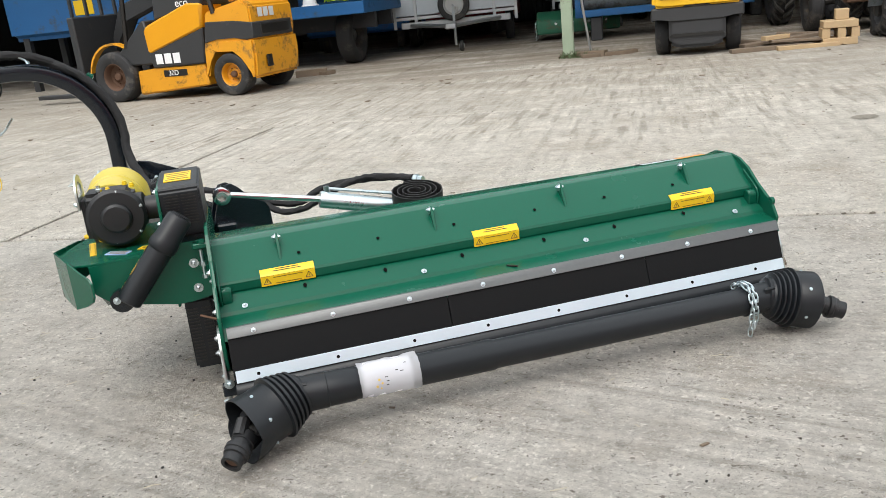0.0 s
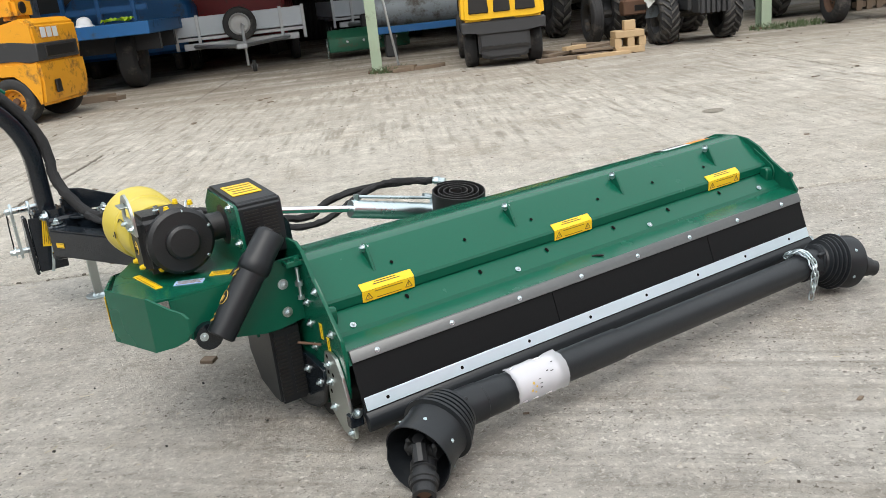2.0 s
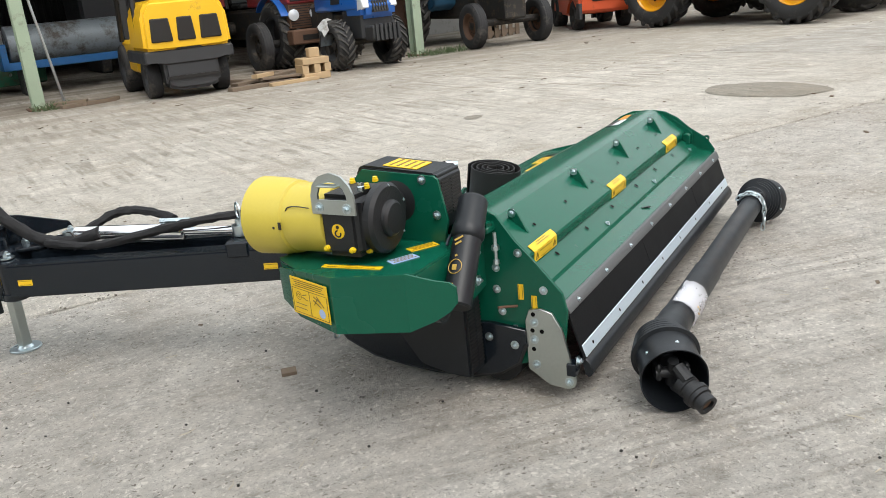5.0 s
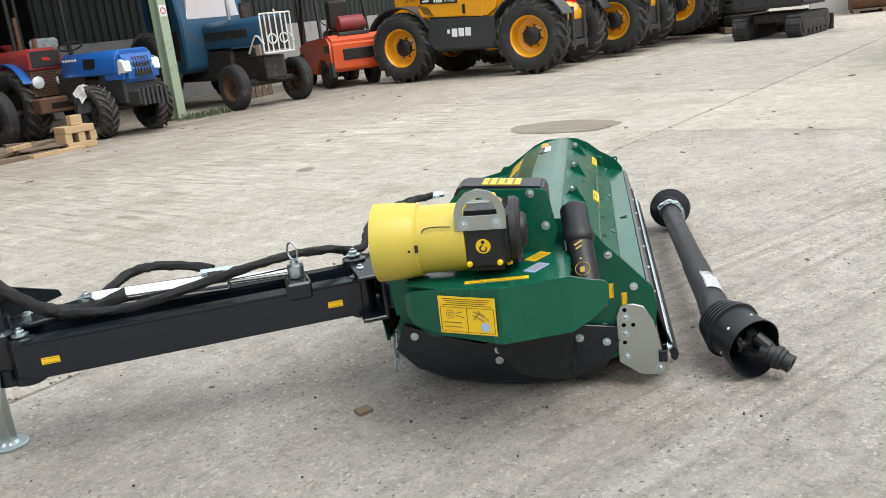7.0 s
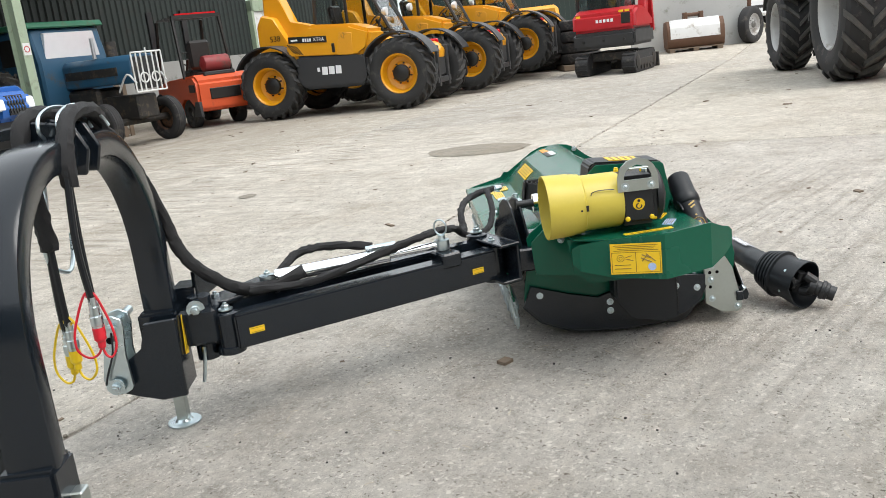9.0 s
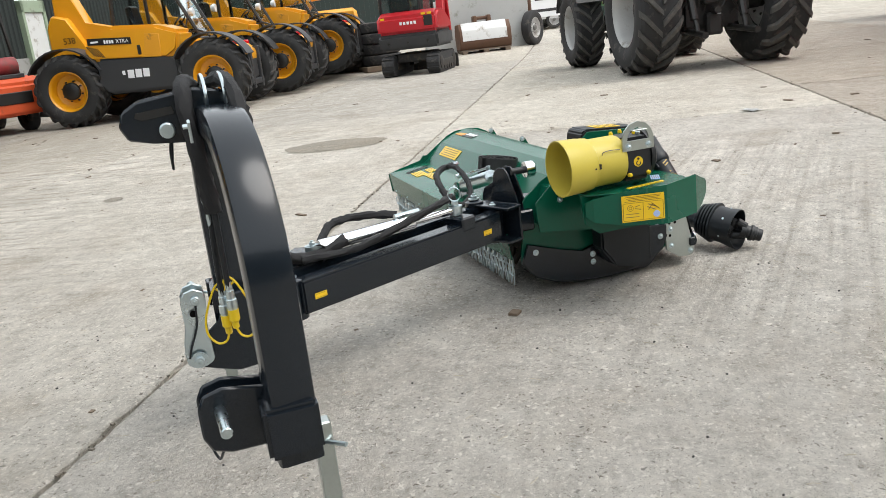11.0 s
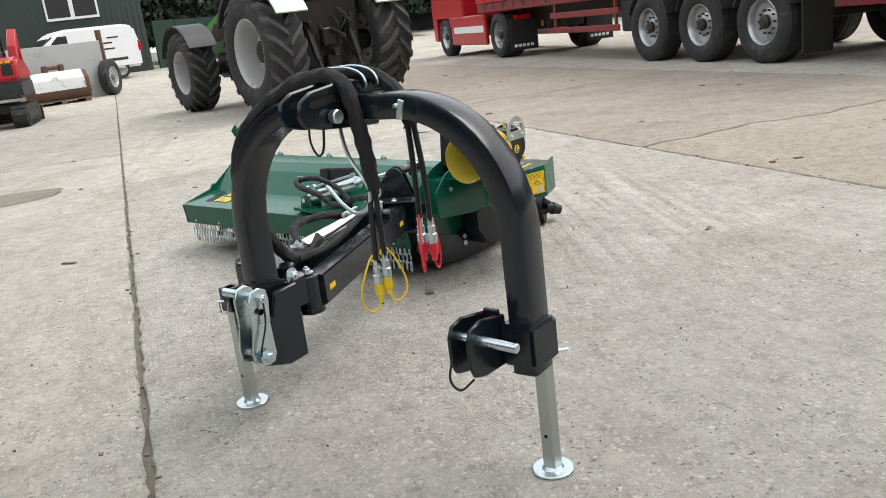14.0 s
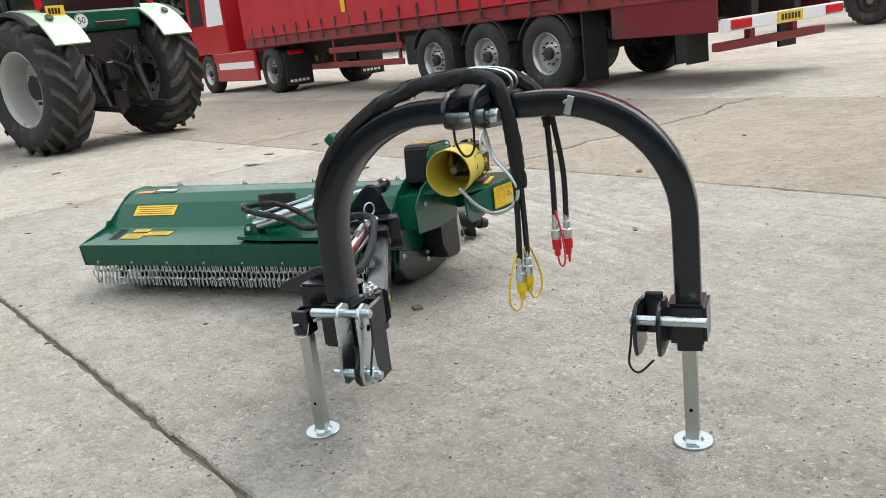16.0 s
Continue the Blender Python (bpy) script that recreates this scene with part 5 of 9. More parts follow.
box(bm, (-0.440, FY + 0.03, 0.876), (0.03, 0.035, 0.03), Matrix.Rotation(radians(40), 4, "Y"), 0.004)
mp("hose_clip", bm, GREEN, arch_ob, "green hose clip")

# hose guides on top: two bent rods
for y in (FY - 0.035, FY + 0.005):
    bm = BM()
    tube(bm, [(-0.665, y - 0.005, 0.962), (-0.675, y, 0.980), (-0.72, y, 1.002), (-0.80, y, 1.021), (-0.88, y, 1.023), (-0.935, y, 1.008), (-0.95, y, 0.980), (-0.93, y, 0.962)], 0.0042, 6, 5)
    mp("hose_guide", bm, ZINC, arch_ob)

# hoses: sleeved bundle from the arm over the arch, then four tails
bm = BM()
tube(bm, [(-0.20, 3.86, 0.425), (-0.235, 3.95, 0.400), (-0.275, 4.05, 0.415), (-0.322, 4.135, 0.490), (-0.340, 4.183, 0.561), (-0.336, 4.203, 0.62), (-0.354, 4.222, 0.711), (-0.403, 4.238, 0.805), (-0.477, 4.245, 0.888), (-0.566, 4.250, 0.944), (-0.655, 4.257, 0.978), (-0.74, 4.272, 1.002), (-0.86, 4.286, 1.010), (-0.925, 4.293, 0.985), (-0.948, 4.288, 0.90), (-0.955, 4.280, 0.80), (-0.956, 4.274, 0.73)], 0.019, 10, 6)
mp("hose_sleeve", crumple(bm), SLEEVE, label="black woven hose sleeve")
bm = BM()
tube(bm, [(-0.338, 4.218, 0.60), (-0.352, 4.250, 0.68), (-0.392, 4.268, 0.775), (-0.455, 4.272, 0.862), (-0.54, 4.262, 0.928), (-0.63, 4.235, 0.982), (-0.76, 4.205, 1.008), (-0.90, 4.195, 1.005), (-0.970, 4.184, 0.97), (-1.008, 4.180, 0.92), (-1.017, 4.180, 0.865)], 0.018, 8, 6)
mp("hose_sleeve", crumple(bm), SLEEVE)
bm = BM()
tube(bm, [(-0.275, 4.02, 0.398), (-0.225, 3.975, 0.404), (-0.165, 3.930, 0.432), (-0.108, 3.888, 0.460), (-0.085, 3.82, 0.468), (-0.080, 3.73, 0.462), (-0.085, 3.645, 0.450)], 0.014, 8, 6)
mp("hose_sleeve", crumple(bm), SLEEVE)
bm = BM()
tube(bm, [(-0.275, 4.02, 0.405), (-0.25, 3.90, 0.395), (-0.22, 3.78, 0.405), (-0.165, 3.62, 0.440), (-0.10, 3.50, 0.460), (0.0, 3.425, 0.455), (0.14, 3.365, 0.425), (0.26, 3.325, 0.385), (0.34, 3.318, 0.378), (0.40, 3.320, 0.408), (0.48, 3.310, 0.428), (0.60, 3.275, 0.436), (0.70, 3.215, 0.440), (0.748, 3.155, 0.440)], 0.013, 8, 6)
mp("hose_sleeve", crumple(bm), SLEEVE)
bm = BM()
cyl(bm, (0.742, 3.165, 0.440), (0.775, 3.118, 0.438), 0.011, n=8)
cyl(bm, (0.752, 3.150, 0.440), (0.762, 3.137, 0.439), 0.015, n=6)
mp("hose_fitting", bm, ZINC)
bm = BM()
tube(bm, [(0.20, 3.345, 0.398), (0.255, 3.29, 0.362), (0.33, 3.225, 0.372), (0.41, 3.198, 0.408), (0.476, 3.195, 0.438), (0.56, 3.195, 0.459), (0.66, 3.19, 0.453), (0.735, 3.175, 0.436)], 0.0115, 8, 6)
mp("hose_sleeve", crumple(bm), SLEEVE)
bm = BM()
sweep(bm, [(-0.236, 3.955 + 0.026 * math.cos(a * 0.6), 0.402 + 0.030 * math.sin(a * 0.6)) for a in range(10)], disc(0.003, 5), closed=True)
mp("cable_tie", bm, INK)
TAILS = [((-0.948, 4.282, 0.74), (-0.945, 4.289, 0.60), (-0.941, 4.290, 0.53), YEL_CAP), ((-0.958, 4.273, 0.74), (-0.959, 4.274, 0.60), (-0.957, 4.273, 0.545), YEL_CAP), ((-1.010, 4.182, 0.90), (-1.015, 4.186, 0.75), (-1.013, 4.187, 0.615), RED_CAP), ((-1.023, 4.178, 0.90), (-1.043, 4.182, 0.75), (-1.040, 4.177, 0.615), RED_CAP)]
for turn, (a, b_, c_, capm) in zip((1, -1, 1, -1), TAILS):
    bm = BM()
    tube(bm, [a, b_, c_], 0.0075, 8, 6)
    tail = mp("hose_tail", bm, PLASTIC, label="hydraulic hose tail with coloured dust cap")
    q = Vector(c_)
    bm = BM()
    lathe(bm, [(0.008, 0), (0.008, 0.02), (0.010, 0.021), (0.010, 0.04), (0.013, 0.042), (0.013, 0.060), (0.0115, 0.062), (0.0115, 0.070)], q + Vector((0, 0, 0.022)), (0, 0, -1), 12)
    mp("coupling", bm, ZINC, tail)
    bm = BM()
    lathe(bm, [(0.0125, 0), (0.0125, 0.026), (0.008, 0.032), (0.008, 0.044), (0.005, 0.047)], q + Vector((0, 0, -0.044)), (0, 0, -1), 12)
    mp("dust_cap", bm, capm, tail, "coloured rubber dust cap")
    bm = BM()
    sx, sy = (0.35, 0.93) if capm is YEL_CAP else (-0.6, 0.8)
    if turn < 0 and capm is RED_CAP:
        sx, sy = 0.1, -0.55
    loop = [(0.0, -0.088), (0.010 * turn, -0.108), (0.030 * turn, -0.112), (0.050 * turn, -0.090), (0.050 * turn, -0.055), (0.034 * turn, -0.012), (0.016 * turn, 0.022), (0.0, 0.034), (-0.010 * turn, 0.022), (0.0, 0.012), (0.012 * turn, 0.020)]
    if capm is RED_CAP:
        loop = [(abs(w), h) for w, h in loop]
    tube(bm, [q + Vector((sx * w, sy * w, h)) for w, h in loop], 0.0027, 6, 5)
    mp("cap_strap", bm, capm, tail)

# ---- rolled rubber belt lying on the hood ----
bm = BM()
prof = []
for k in range(78):
    a, rk = k * 0.35, 0.016 + 0.00102 * k
    if k > 66:
        rk = 0.0895
    prof.append((0.706 + rk * math.cos(a), 2.955 + rk * math.sin(a)))
prism(bm, skin(prof, 0.0035), 0.325, 0.434, "z")
bmesh.ops.rotate(bm, verts=bm.verts, cent=(0.706, 2.866, 0.325), matrix=Matrix.Rotation(radians(9), 3, "X"))
solid("rubber_roll", bm, RUBBER, "rolled strip of black rubber standing on the mower hood", "rubber roll", base=pose(0.706, 2.955, 0.325))

# ---- drive shaft lying in front ----
shaft = thing("drive_shaft", pose(0.9, 2.19, 0), "black plastic-guarded drive shaft lying on the concrete", "drive shaft")
S0, S1 = Vector((0.172, 2.219, 0.122)), Vector((1.605, 2.238, 0.118))
sd = (S1 - S0).normalized()
SL_ = (S1 - S0).length
bm = BM()
lathe(bm, [(0.048, 0), (0.048, 0.09), (0.046, 0.092), (0.046, 0.16), (0.043, 0.165), (0.043, 0.55), (0.040, 0.555), (0.040, SL_ - 0.10), (0.045, SL_ - 0.098), (0.045, SL_)], S0, sd, 28)
tube_ob = part("guard_tube", bm, PLASTIC, shaft, "black plastic guard tube")
for s, x0 in ((-1, S0), (1, S1)):
    dd = sd * s
    if s < 0:
        dd = Vector((-0.865, -0.464, -0.194)).normalized()
        prof = [(0.047, -0.030), (0.053, -0.022)]
        for k in range(5):
            r = 0.055 + 0.0052 * k
            prof += [(r, -0.016 + k * 0.0155), (r + 0.012, -0.0125 + k * 0.0155), (r + 0.012, -0.0060 + k * 0.0155), (r + 0.002, -0.0025 + k * 0.0155)]
        prof += [(0.0765, 0.066), (0.0770, 0.105), (0.0800, 0.122), (0.0835, 0.148), (0.0805, 0.148), (0.0740, 0.105), (0.06, 0.06), (0.04, 0.01)]
        at, rs, joint = 0.106, 0.0768, 0.124
    else:
        dd = Vector((0.93, -0.20, -0.22)).normalized()
        prof = [(0.048, -0.02), (0.054, -0.012)]
        for k in range(5):
            r = 0.056 + 0.0055 * k
            prof += [(r, -0.008 + k * 0.0125), (r + 0.012, -0.0055 + k * 0.0125), (r + 0.012, -0.0005 + k * 0.0125), (r + 0.001, 0.0025 + k * 0.0125)]
        prof += [(0.080, 0.058), (0.083, 0.062), (0.086, 0.118), (0.083, 0.118), (0.080, 0.062), (0.06, 0.04), (0.04, 0.01)]
        at, rs, joint = 0.080, 0.084, 0.092
    bm = BM()
    lathe(bm, prof, x0, dd, 40, cap=False)
    if s < 0:
        # one long lip on the lower side of the rim
        fm = frame3(x0, dd)
        rows = []
        for k in range(15):
            aa = math.pi * k / 14
            low = (dd.cross(Vector((0, 0, 1)))).normalized() * math.cos(aa) + (dd.cross(dd.cross(Vector((0, 0, 1))))).normalized() * math.sin(aa)
            q = 0.030 * math.sin(aa) ** 0.6
            rows.append([bm.verts.new(x0 + dd * h + low * r) for r, h in ((0.0835, 0.144), (0.0850, 0.146 + q), (0.0822, 0.146 + q), (0.0805, 0.144))])
        for ra_, rb_ in zip(rows, rows[1:]):
            for i in range(4):
                bm.faces.new((ra_[i], ra_[(i + 1) % 4], rb_[(i + 1) % 4], rb_[i]))
    bell = part("bell_guard", bm, PLASTIC, shaft, "black bell-shaped guard with bellows ribs")
    for a in (20, 80, 140, 200, 260, 320):
        fm = frame3(x0, dd)
        v = fm.to_3x3() @ Vector((math.cos(radians(a)), math.sin(radians(a)), 0))
        put("bolt", BOLT, W[bell].inverted() @ frame3(x0 + dd * at + v * rs, v) @ Matrix.Diagonal((0.005, 0.005, 0.005, 1)), bell)
    # joint and yoke, drooping to the ground
    kk = x0 + dd * joint
    out = Vector((-0.50, -0.80, -0.34)) if s < 0 else Vector((0.86, -0.40, -0.32))
    out.normalize()
    bm = BM()
    lathe(bm, [(0.026, 0), (0.030, 0.01), (0.030, 0.045), (0.020, 0.06)], x0 + dd * 0.02, dd, 14)
    sideways = dd.cross(Vector((0, 0, 1))).normalized()
    for o in (-1, 1):
        box(bm, kk - dd * 0.012 + sideways * o * 0.034, (0.05, 0.016, 0.045), Matrix.Rotation(math.atan2(dd.y, dd.x), 4, "Z"), 0.006)
    cyl(bm, kk - sideways * 0.042, kk + sideways * 0.042, 0.014, n=12)
    u2 = out.cross(sideways).normalized()
    cyl(bm, kk - u2 * 0.040, kk + u2 * 0.040, 0.014, n=12)
    for o in (-1, 1):
        b2 = kk + out * 0.015 + u2 * o * 0.033
        cyl(bm, b2, kk + out * 0.055 + u2 * o * 0.020, 0.017, 0.018, n=10)
    yoke = part("universal_joint", bm, CAST, shaft, "black cast universal joint")
    bm = BM()
    lathe(bm, [(0.030, 0.04), (0.030, 0.062), (0.027, 0.064), (0.027, 0.078), (0.034, 0.080), (0.034, 0.092), (0.031, 0.094), (0.031, 0.104), (0.026, 0.106), (0.026, 0.128), (0.017, 0.128), (0.016, 0.11)], kk, out, 20, cap=False)
    part("collar", bm, CAST, yoke)
    bm = BM()
    lathe(bm, [(0.018, 0.118), (0.016, 0.120), (0.004, 0.121)], kk, out, 12)
    part("bore", bm, RUST, yoke)
    # fastening lugs at the bellows foot
    bm = BM()
    for o in (0.7, -0.4):
        v = (Vector((0, -1, 0)) + Vector((0, 0, o))).normalized()
        box(bm, x0 - dd * 0.03 + v * 0.047, (0.035, 0.012, 0.018), Matrix.Rotation(math.atan2(sd.y, sd.x), 4, "Z"), 0.003)
    lathe(bm, [(0.050, -0.005), (0.053, -0.003), (0.053, 0.006), (0.050, 0.008)], x0 - dd * 0.02, dd, 24)
    part("guard_collar", bm, PLASTIC, bell)
# print on the guard tube
nt = Vector((0, -0.84, 0.5426))
bm = BM()
q = S0 + sd * 0.080 + nt * 0.0437
for k, (x, w, h) in enumerate(((0.0, 0.010, 0.012), (0.036, 0.044, 0.0032), (0.034, 0.040, 0.0032))):
    o = Vector((0, 0.5426, 0.84)) * (0.0045 if k == 1 else -0.0045 if k == 2 else 0)
    m = Matrix((sd, Vector((0, 0.5426, 0.84)), nt)).transposed().to_4x4()
    m.translation = q + sd * x + o
    b2 = BM()
    box(b2, (0, 0, 0), (w, h, 0.0012))
    b2.transform(m)
    tmp = bpy.data.meshes.new("tmp")
    b2.to_mesh(tmp)
    b2.free()
    bm.from_mesh(tmp)
    bpy.data.meshes.remove(tmp)
part("printed_marks", bm, WHITE_DIRTY, tube_ob)
m = Matrix((sd, Vector((0, 0.5426, 0.84)), nt)).transposed().to_4x4()
m.translation = q + sd * 0.072
text_part("CE", 0.014, W[shaft].inverted() @ m, WHITE_DIRTY, tube_ob)
# short chain near the far end
rnd = random.Random(9)
bm = BM()
LPTS = []
for k in range(8):
    a = 2 * math.pi * k / 8
    LPTS.append((0.0075 * math.cos(a), 0, 0.0105 * (1 if math.sin(a) > 0 else -1) * min(1, abs(math.sin(a)) * 1.6) + 0.004 * math.sin(a)))
sweep(bm, LPTS, disc(0.0026, 5), up=(0, 1, 0), closed=True)
SMALL_LINK = finish(bm, "chain_link", ZINC, 80)
for off in (0.0, 0.012):
    loop = curve([Vector(p) + Vector((off, 0, 0)) for p in ((1.506, 2.292, 0.138), (1.506, 2.272, 0.160), (1.508, 2.240, 0.172), (1.510, 2.208, 0.160), (1.508, 2.188, 0.128), (1.504, 2.184, 0.080 - off), (1.500, 2.188, 0.024 + 2 * off))], 16)
    run, k = 0.0, 0
    for p, q2 in zip(loop, loop[1:]):
        run += (q2 - p).length
        if run > 0.0205:
            run -= 0.0205
            k += 1
            put("chain_link", SMALL_LINK, W[shaft].inverted() @ frame3(p, q2 - p) @ Matrix.Rotation(radians(90 * (k % 2) + 20), 4, "Z"), tube_ob)

# ---- document packet taped round the tube ----
packet = thing("document_packet", pose(0.40, 2.15, 0.12), "white printed papers in a clear plastic bag wrapped on the shaft", "document packet")


def wrap(bm, s0, s1, a0, a1, r, wob, seed, nx=10, na=12):
    rnd = random.Random(seed)
    v = []
    uy = Vector((0, 0, 1)).cross(sd).normalized()
    uz = sd.cross(uy)
    for i in range(nx + 1):
        row = []
        for j in range(na + 1):
            s = s0 + (s1 - s0) * i / nx
            a = radians(a0 + (a1 - a0) * j / na)
            rr = r + rnd.uniform(0, wob) * (1 + 1.5 * (j in (0, na)))
            row.append(bm.verts.new(S0 + sd * (s + rnd.uniform(-1, 1) * wob * 0.6) + (uy * -math.cos(a) + uz * math.sin(a)) * rr))
        v.append(row)
    for i in range(nx):
        for j in range(na):
            bm.faces.new((v[i][j], v[i + 1][j], v[i + 1][j + 1], v[i][j + 1]))
    return bm


bm = BM()
wrap(bm, 0.185, 0.315, -35, 100, 0.0455, 0.002, 3)
bmesh.ops.solidify(bm, geom=bm.faces[:], thickness=0.001)
part("papers", bm, PAPER, packet, "white printed papers", smooth=60)
bm = BM()
wrap(bm, 0.176, 0.338, -38, 106, 0.0475, 0.0022, 5)
part("bag", bm, FILM, packet, "clear plastic bag", smooth=60)
bm = BM()
for j, (s, a, w, h) in enumerate(((0.225, 20, 0.012, 0.012), (0.232, 8, 0.010, 0.010), (0.218, 0, 0.012, 0.009), (0.228, -8, 0.008, 0.008))):
    uy = Vector((0, 0, 1)).cross(sd).normalized()
    uz = sd.cross(uy)
    v = -uy * math.cos(radians(a)) + uz * math.sin(radians(a))
    lathe(bm, [(w * 0.32, 0), (w * 0.32, 0.001)], S0 + sd * s + v * 0.0482, v, 7)
part("gold_emblem", bm, GOLD_INK, packet)
bm = BM()
for s, a, w in ((0.245, 25, 0.008), (0.247, 12, 0.008), (0.246, 0, 0.006), (0.275, 40, 0.007), (0.288, 35, 0.009), (0.300, 60, 0.006)):
    v = -uy * math.cos(radians(a)) + uz * math.sin(radians(a))
    m = frame3(S0 + sd * s + v * 0.0484, v)
    b2 = box(BM(), (0, 0, 0), (w, 0.0025, 0.001))
    b2.transform(m)
    tmp = bpy.data.meshes.new("tmp")
    b2.to_mesh(tmp)
    b2.free()
    bm.from_mesh(tmp)
    bpy.data.meshes.remove(tmp)
part("print", bm, INK, packet)

# ---- the open-fronted shed ----
def uv(u, v, z=0.0, turn=0.0):
    return YARD @ pose(u, v, z, 0, 0, turn)


def yard_box(bm, lo, hi, b=0.0):
    n = len(bm.verts)
    b2 = BM()
    span(b2, lo, hi, b)
    b2.transform(YARD)
    join(bm, b2)
    return bm


def join(bm, b2):
    tmp = bpy.data.meshes.new("tmp")
    b2.to_mesh(tmp)
    b2.free()
    bm.from_mesh(tmp)
    bpy.data.meshes.remove(tmp)
    return bm


def corrugated(u0, u1, v, z0, z1, pitch=0.18, depth=0.035):
    """A run of corrugated sheet standing along the shed."""
    bm = BM()
    n = int((u1 - u0) / pitch)
    pts = []
    for k in range(n):
        a = u0 + k * pitch
        pts += [(a, v), (a + pitch * 0.35, v), (a + pitch * 0.5, v - depth), (a + pitch * 0.85, v - depth)]
    pts.append((u1, v))
    prism(bm, pts + [(u1, v + 0.02), (u0, v + 0.02)], z0, z1, "z")
    bm.transform(YARD)
    return bm


solid("wall_back", corrugated(-16, 6.1, 12.5, 0, 5.4), SHADED_INSIDE, "sheeted back wall of the shed, inner shade in its colour", "wall", kind="structure")
solid("wall_left", yard_box(BM(), (-16.2, -0.2, 0), (-16.0, 12.5, 5.4)), SHADED_INSIDE, "side wall of the shed, inner shade in its colour", "wall", kind="structure")
solid("wall_partition", yard_box(BM(), (6.0, 4.45, 0), (6.15, 12.5, 5.4)), SHADED_INSIDE, "partition wall in the shed, inner shade in its colour", "wall", kind="structure")
solid("wall_cladding", corrugated(6.0, 16.84, 4.4, 1.35, 5.4), SHED_CLAD, "dark green corrugated cladding above blockwork, roof shade in its colour", "wall", kind="structure")
solid("wall_blockwork", yard_box(BM(), (6.0, 4.36, 0), (16.84, 4.5, 1.35)), BLOCKWORK, "grey blockwork wall under the cladding", "wall", kind="structure")
solid("wall_sheds", corrugated(17.84, 26.0, 4.4, 0.0, 5.0), SHED_CLAD, "dark green corrugated shed wall, roof shade in its colour", "wall", kind="structure")
solid("door_1", yard_box(BM(), (16.93, 4.30, 0.0), (17.75, 4.38, 2.5), 0.01), WHITE_DIRTY, "white sliding door in a grey frame", "door", kind="structure")
bm = BM()
yard_box(bm, (16.84, 4.25, 0), (16.94, 4.45, 2.8))
yard_box(bm, (17.74, 4.25, 0), (17.84, 4.45, 2.8))
yard_box(bm, (16.84, 4.25, 2.5), (17.84, 4.45, 2.8))
solid("trim", bm, POST_GREEN, "pale steel door frame", "door frame", kind="structure")
# roof out of view, placed to keep the inside of the shed dark
b2 = BM()
prism(b2, [(-0.4, 4.6), (12.7, 5.5), (12.7, 5.6), (-0.4, 4.7)], -16.3, 10.95, "x")
b2.transform(YARD)
solid("ceiling", b2, SHADED_INSIDE, "sheeted roof of the shed, out of view, inner shade in its colour", "roof", kind="structure")
solid("lintel", yard_box(BM(), (-16.2, -0.12, 4.2), (10.95, 0.08, 4.6)), POST_GREEN, "pale green steel eaves beam", "beam", kind="structure")


def steel_post(u, lean=0.0):
    m = uv(u, 0)
    t = thing("steel_post", m, "pale green painted steel shed post with weeds at its foot", "post", "shed posts")
    bm = BM()
    for y in (-0.10, 0.10):
        span(bm, (-0.075, y - 0.006, 0), (0.075, y + 0.006, 4.3), 0.002)
    span(bm, (-0.005, -0.095, 0), (0.005, 0.095, 4.3))
    part("column", bm, POST_GREEN, t, local=True)
    bm = BM()
    span(bm, (-0.14, -0.16, 0), (0.14, 0.16, 0.02), 0.003)
    part("base_plate", bm, RUST, t, local=True)
    return t


for k, u in enumerate((-11.4, -5.7, 0.0, 5.72)):
    p = steel_post(u)
    if u > 5:
        bm = BM()
        span(bm, (-0.06, -0.112, 1.55), (0.06, -0.107, 1.72))
        s = part("sign", bm, WHITE_DIRTY, p, "small white prohibition sign", local=True)
        bm = BM()
        sweep(bm, [(0.042 * math.cos(a / 3), -0.113, 1.635 + 0.042 * math.sin(a / 3)) for a in range(19)], disc(0.006, 4), closed=True)
        part("red_ring", bm, LAMP_RED, s, local=True)
bm = BM()
tube(bm, [(0.10, -0.05, 0.0), (0.02, -0.12, 0.6), (-0.10, -0.13, 1.6), (-0.2, -0.13, 2.6)], 0.018, 6, 3)
bm.transform(uv(0.22, 0.02))
solid("leaning_bar", bm, GALV, "galvanised bar leaning on the shed post", "metal bar")

# ---- concrete slabs of the yard ----
DU, DV, U0, V0, GAP = 9.3, 3.65, -2.4, -8.57, 0.013


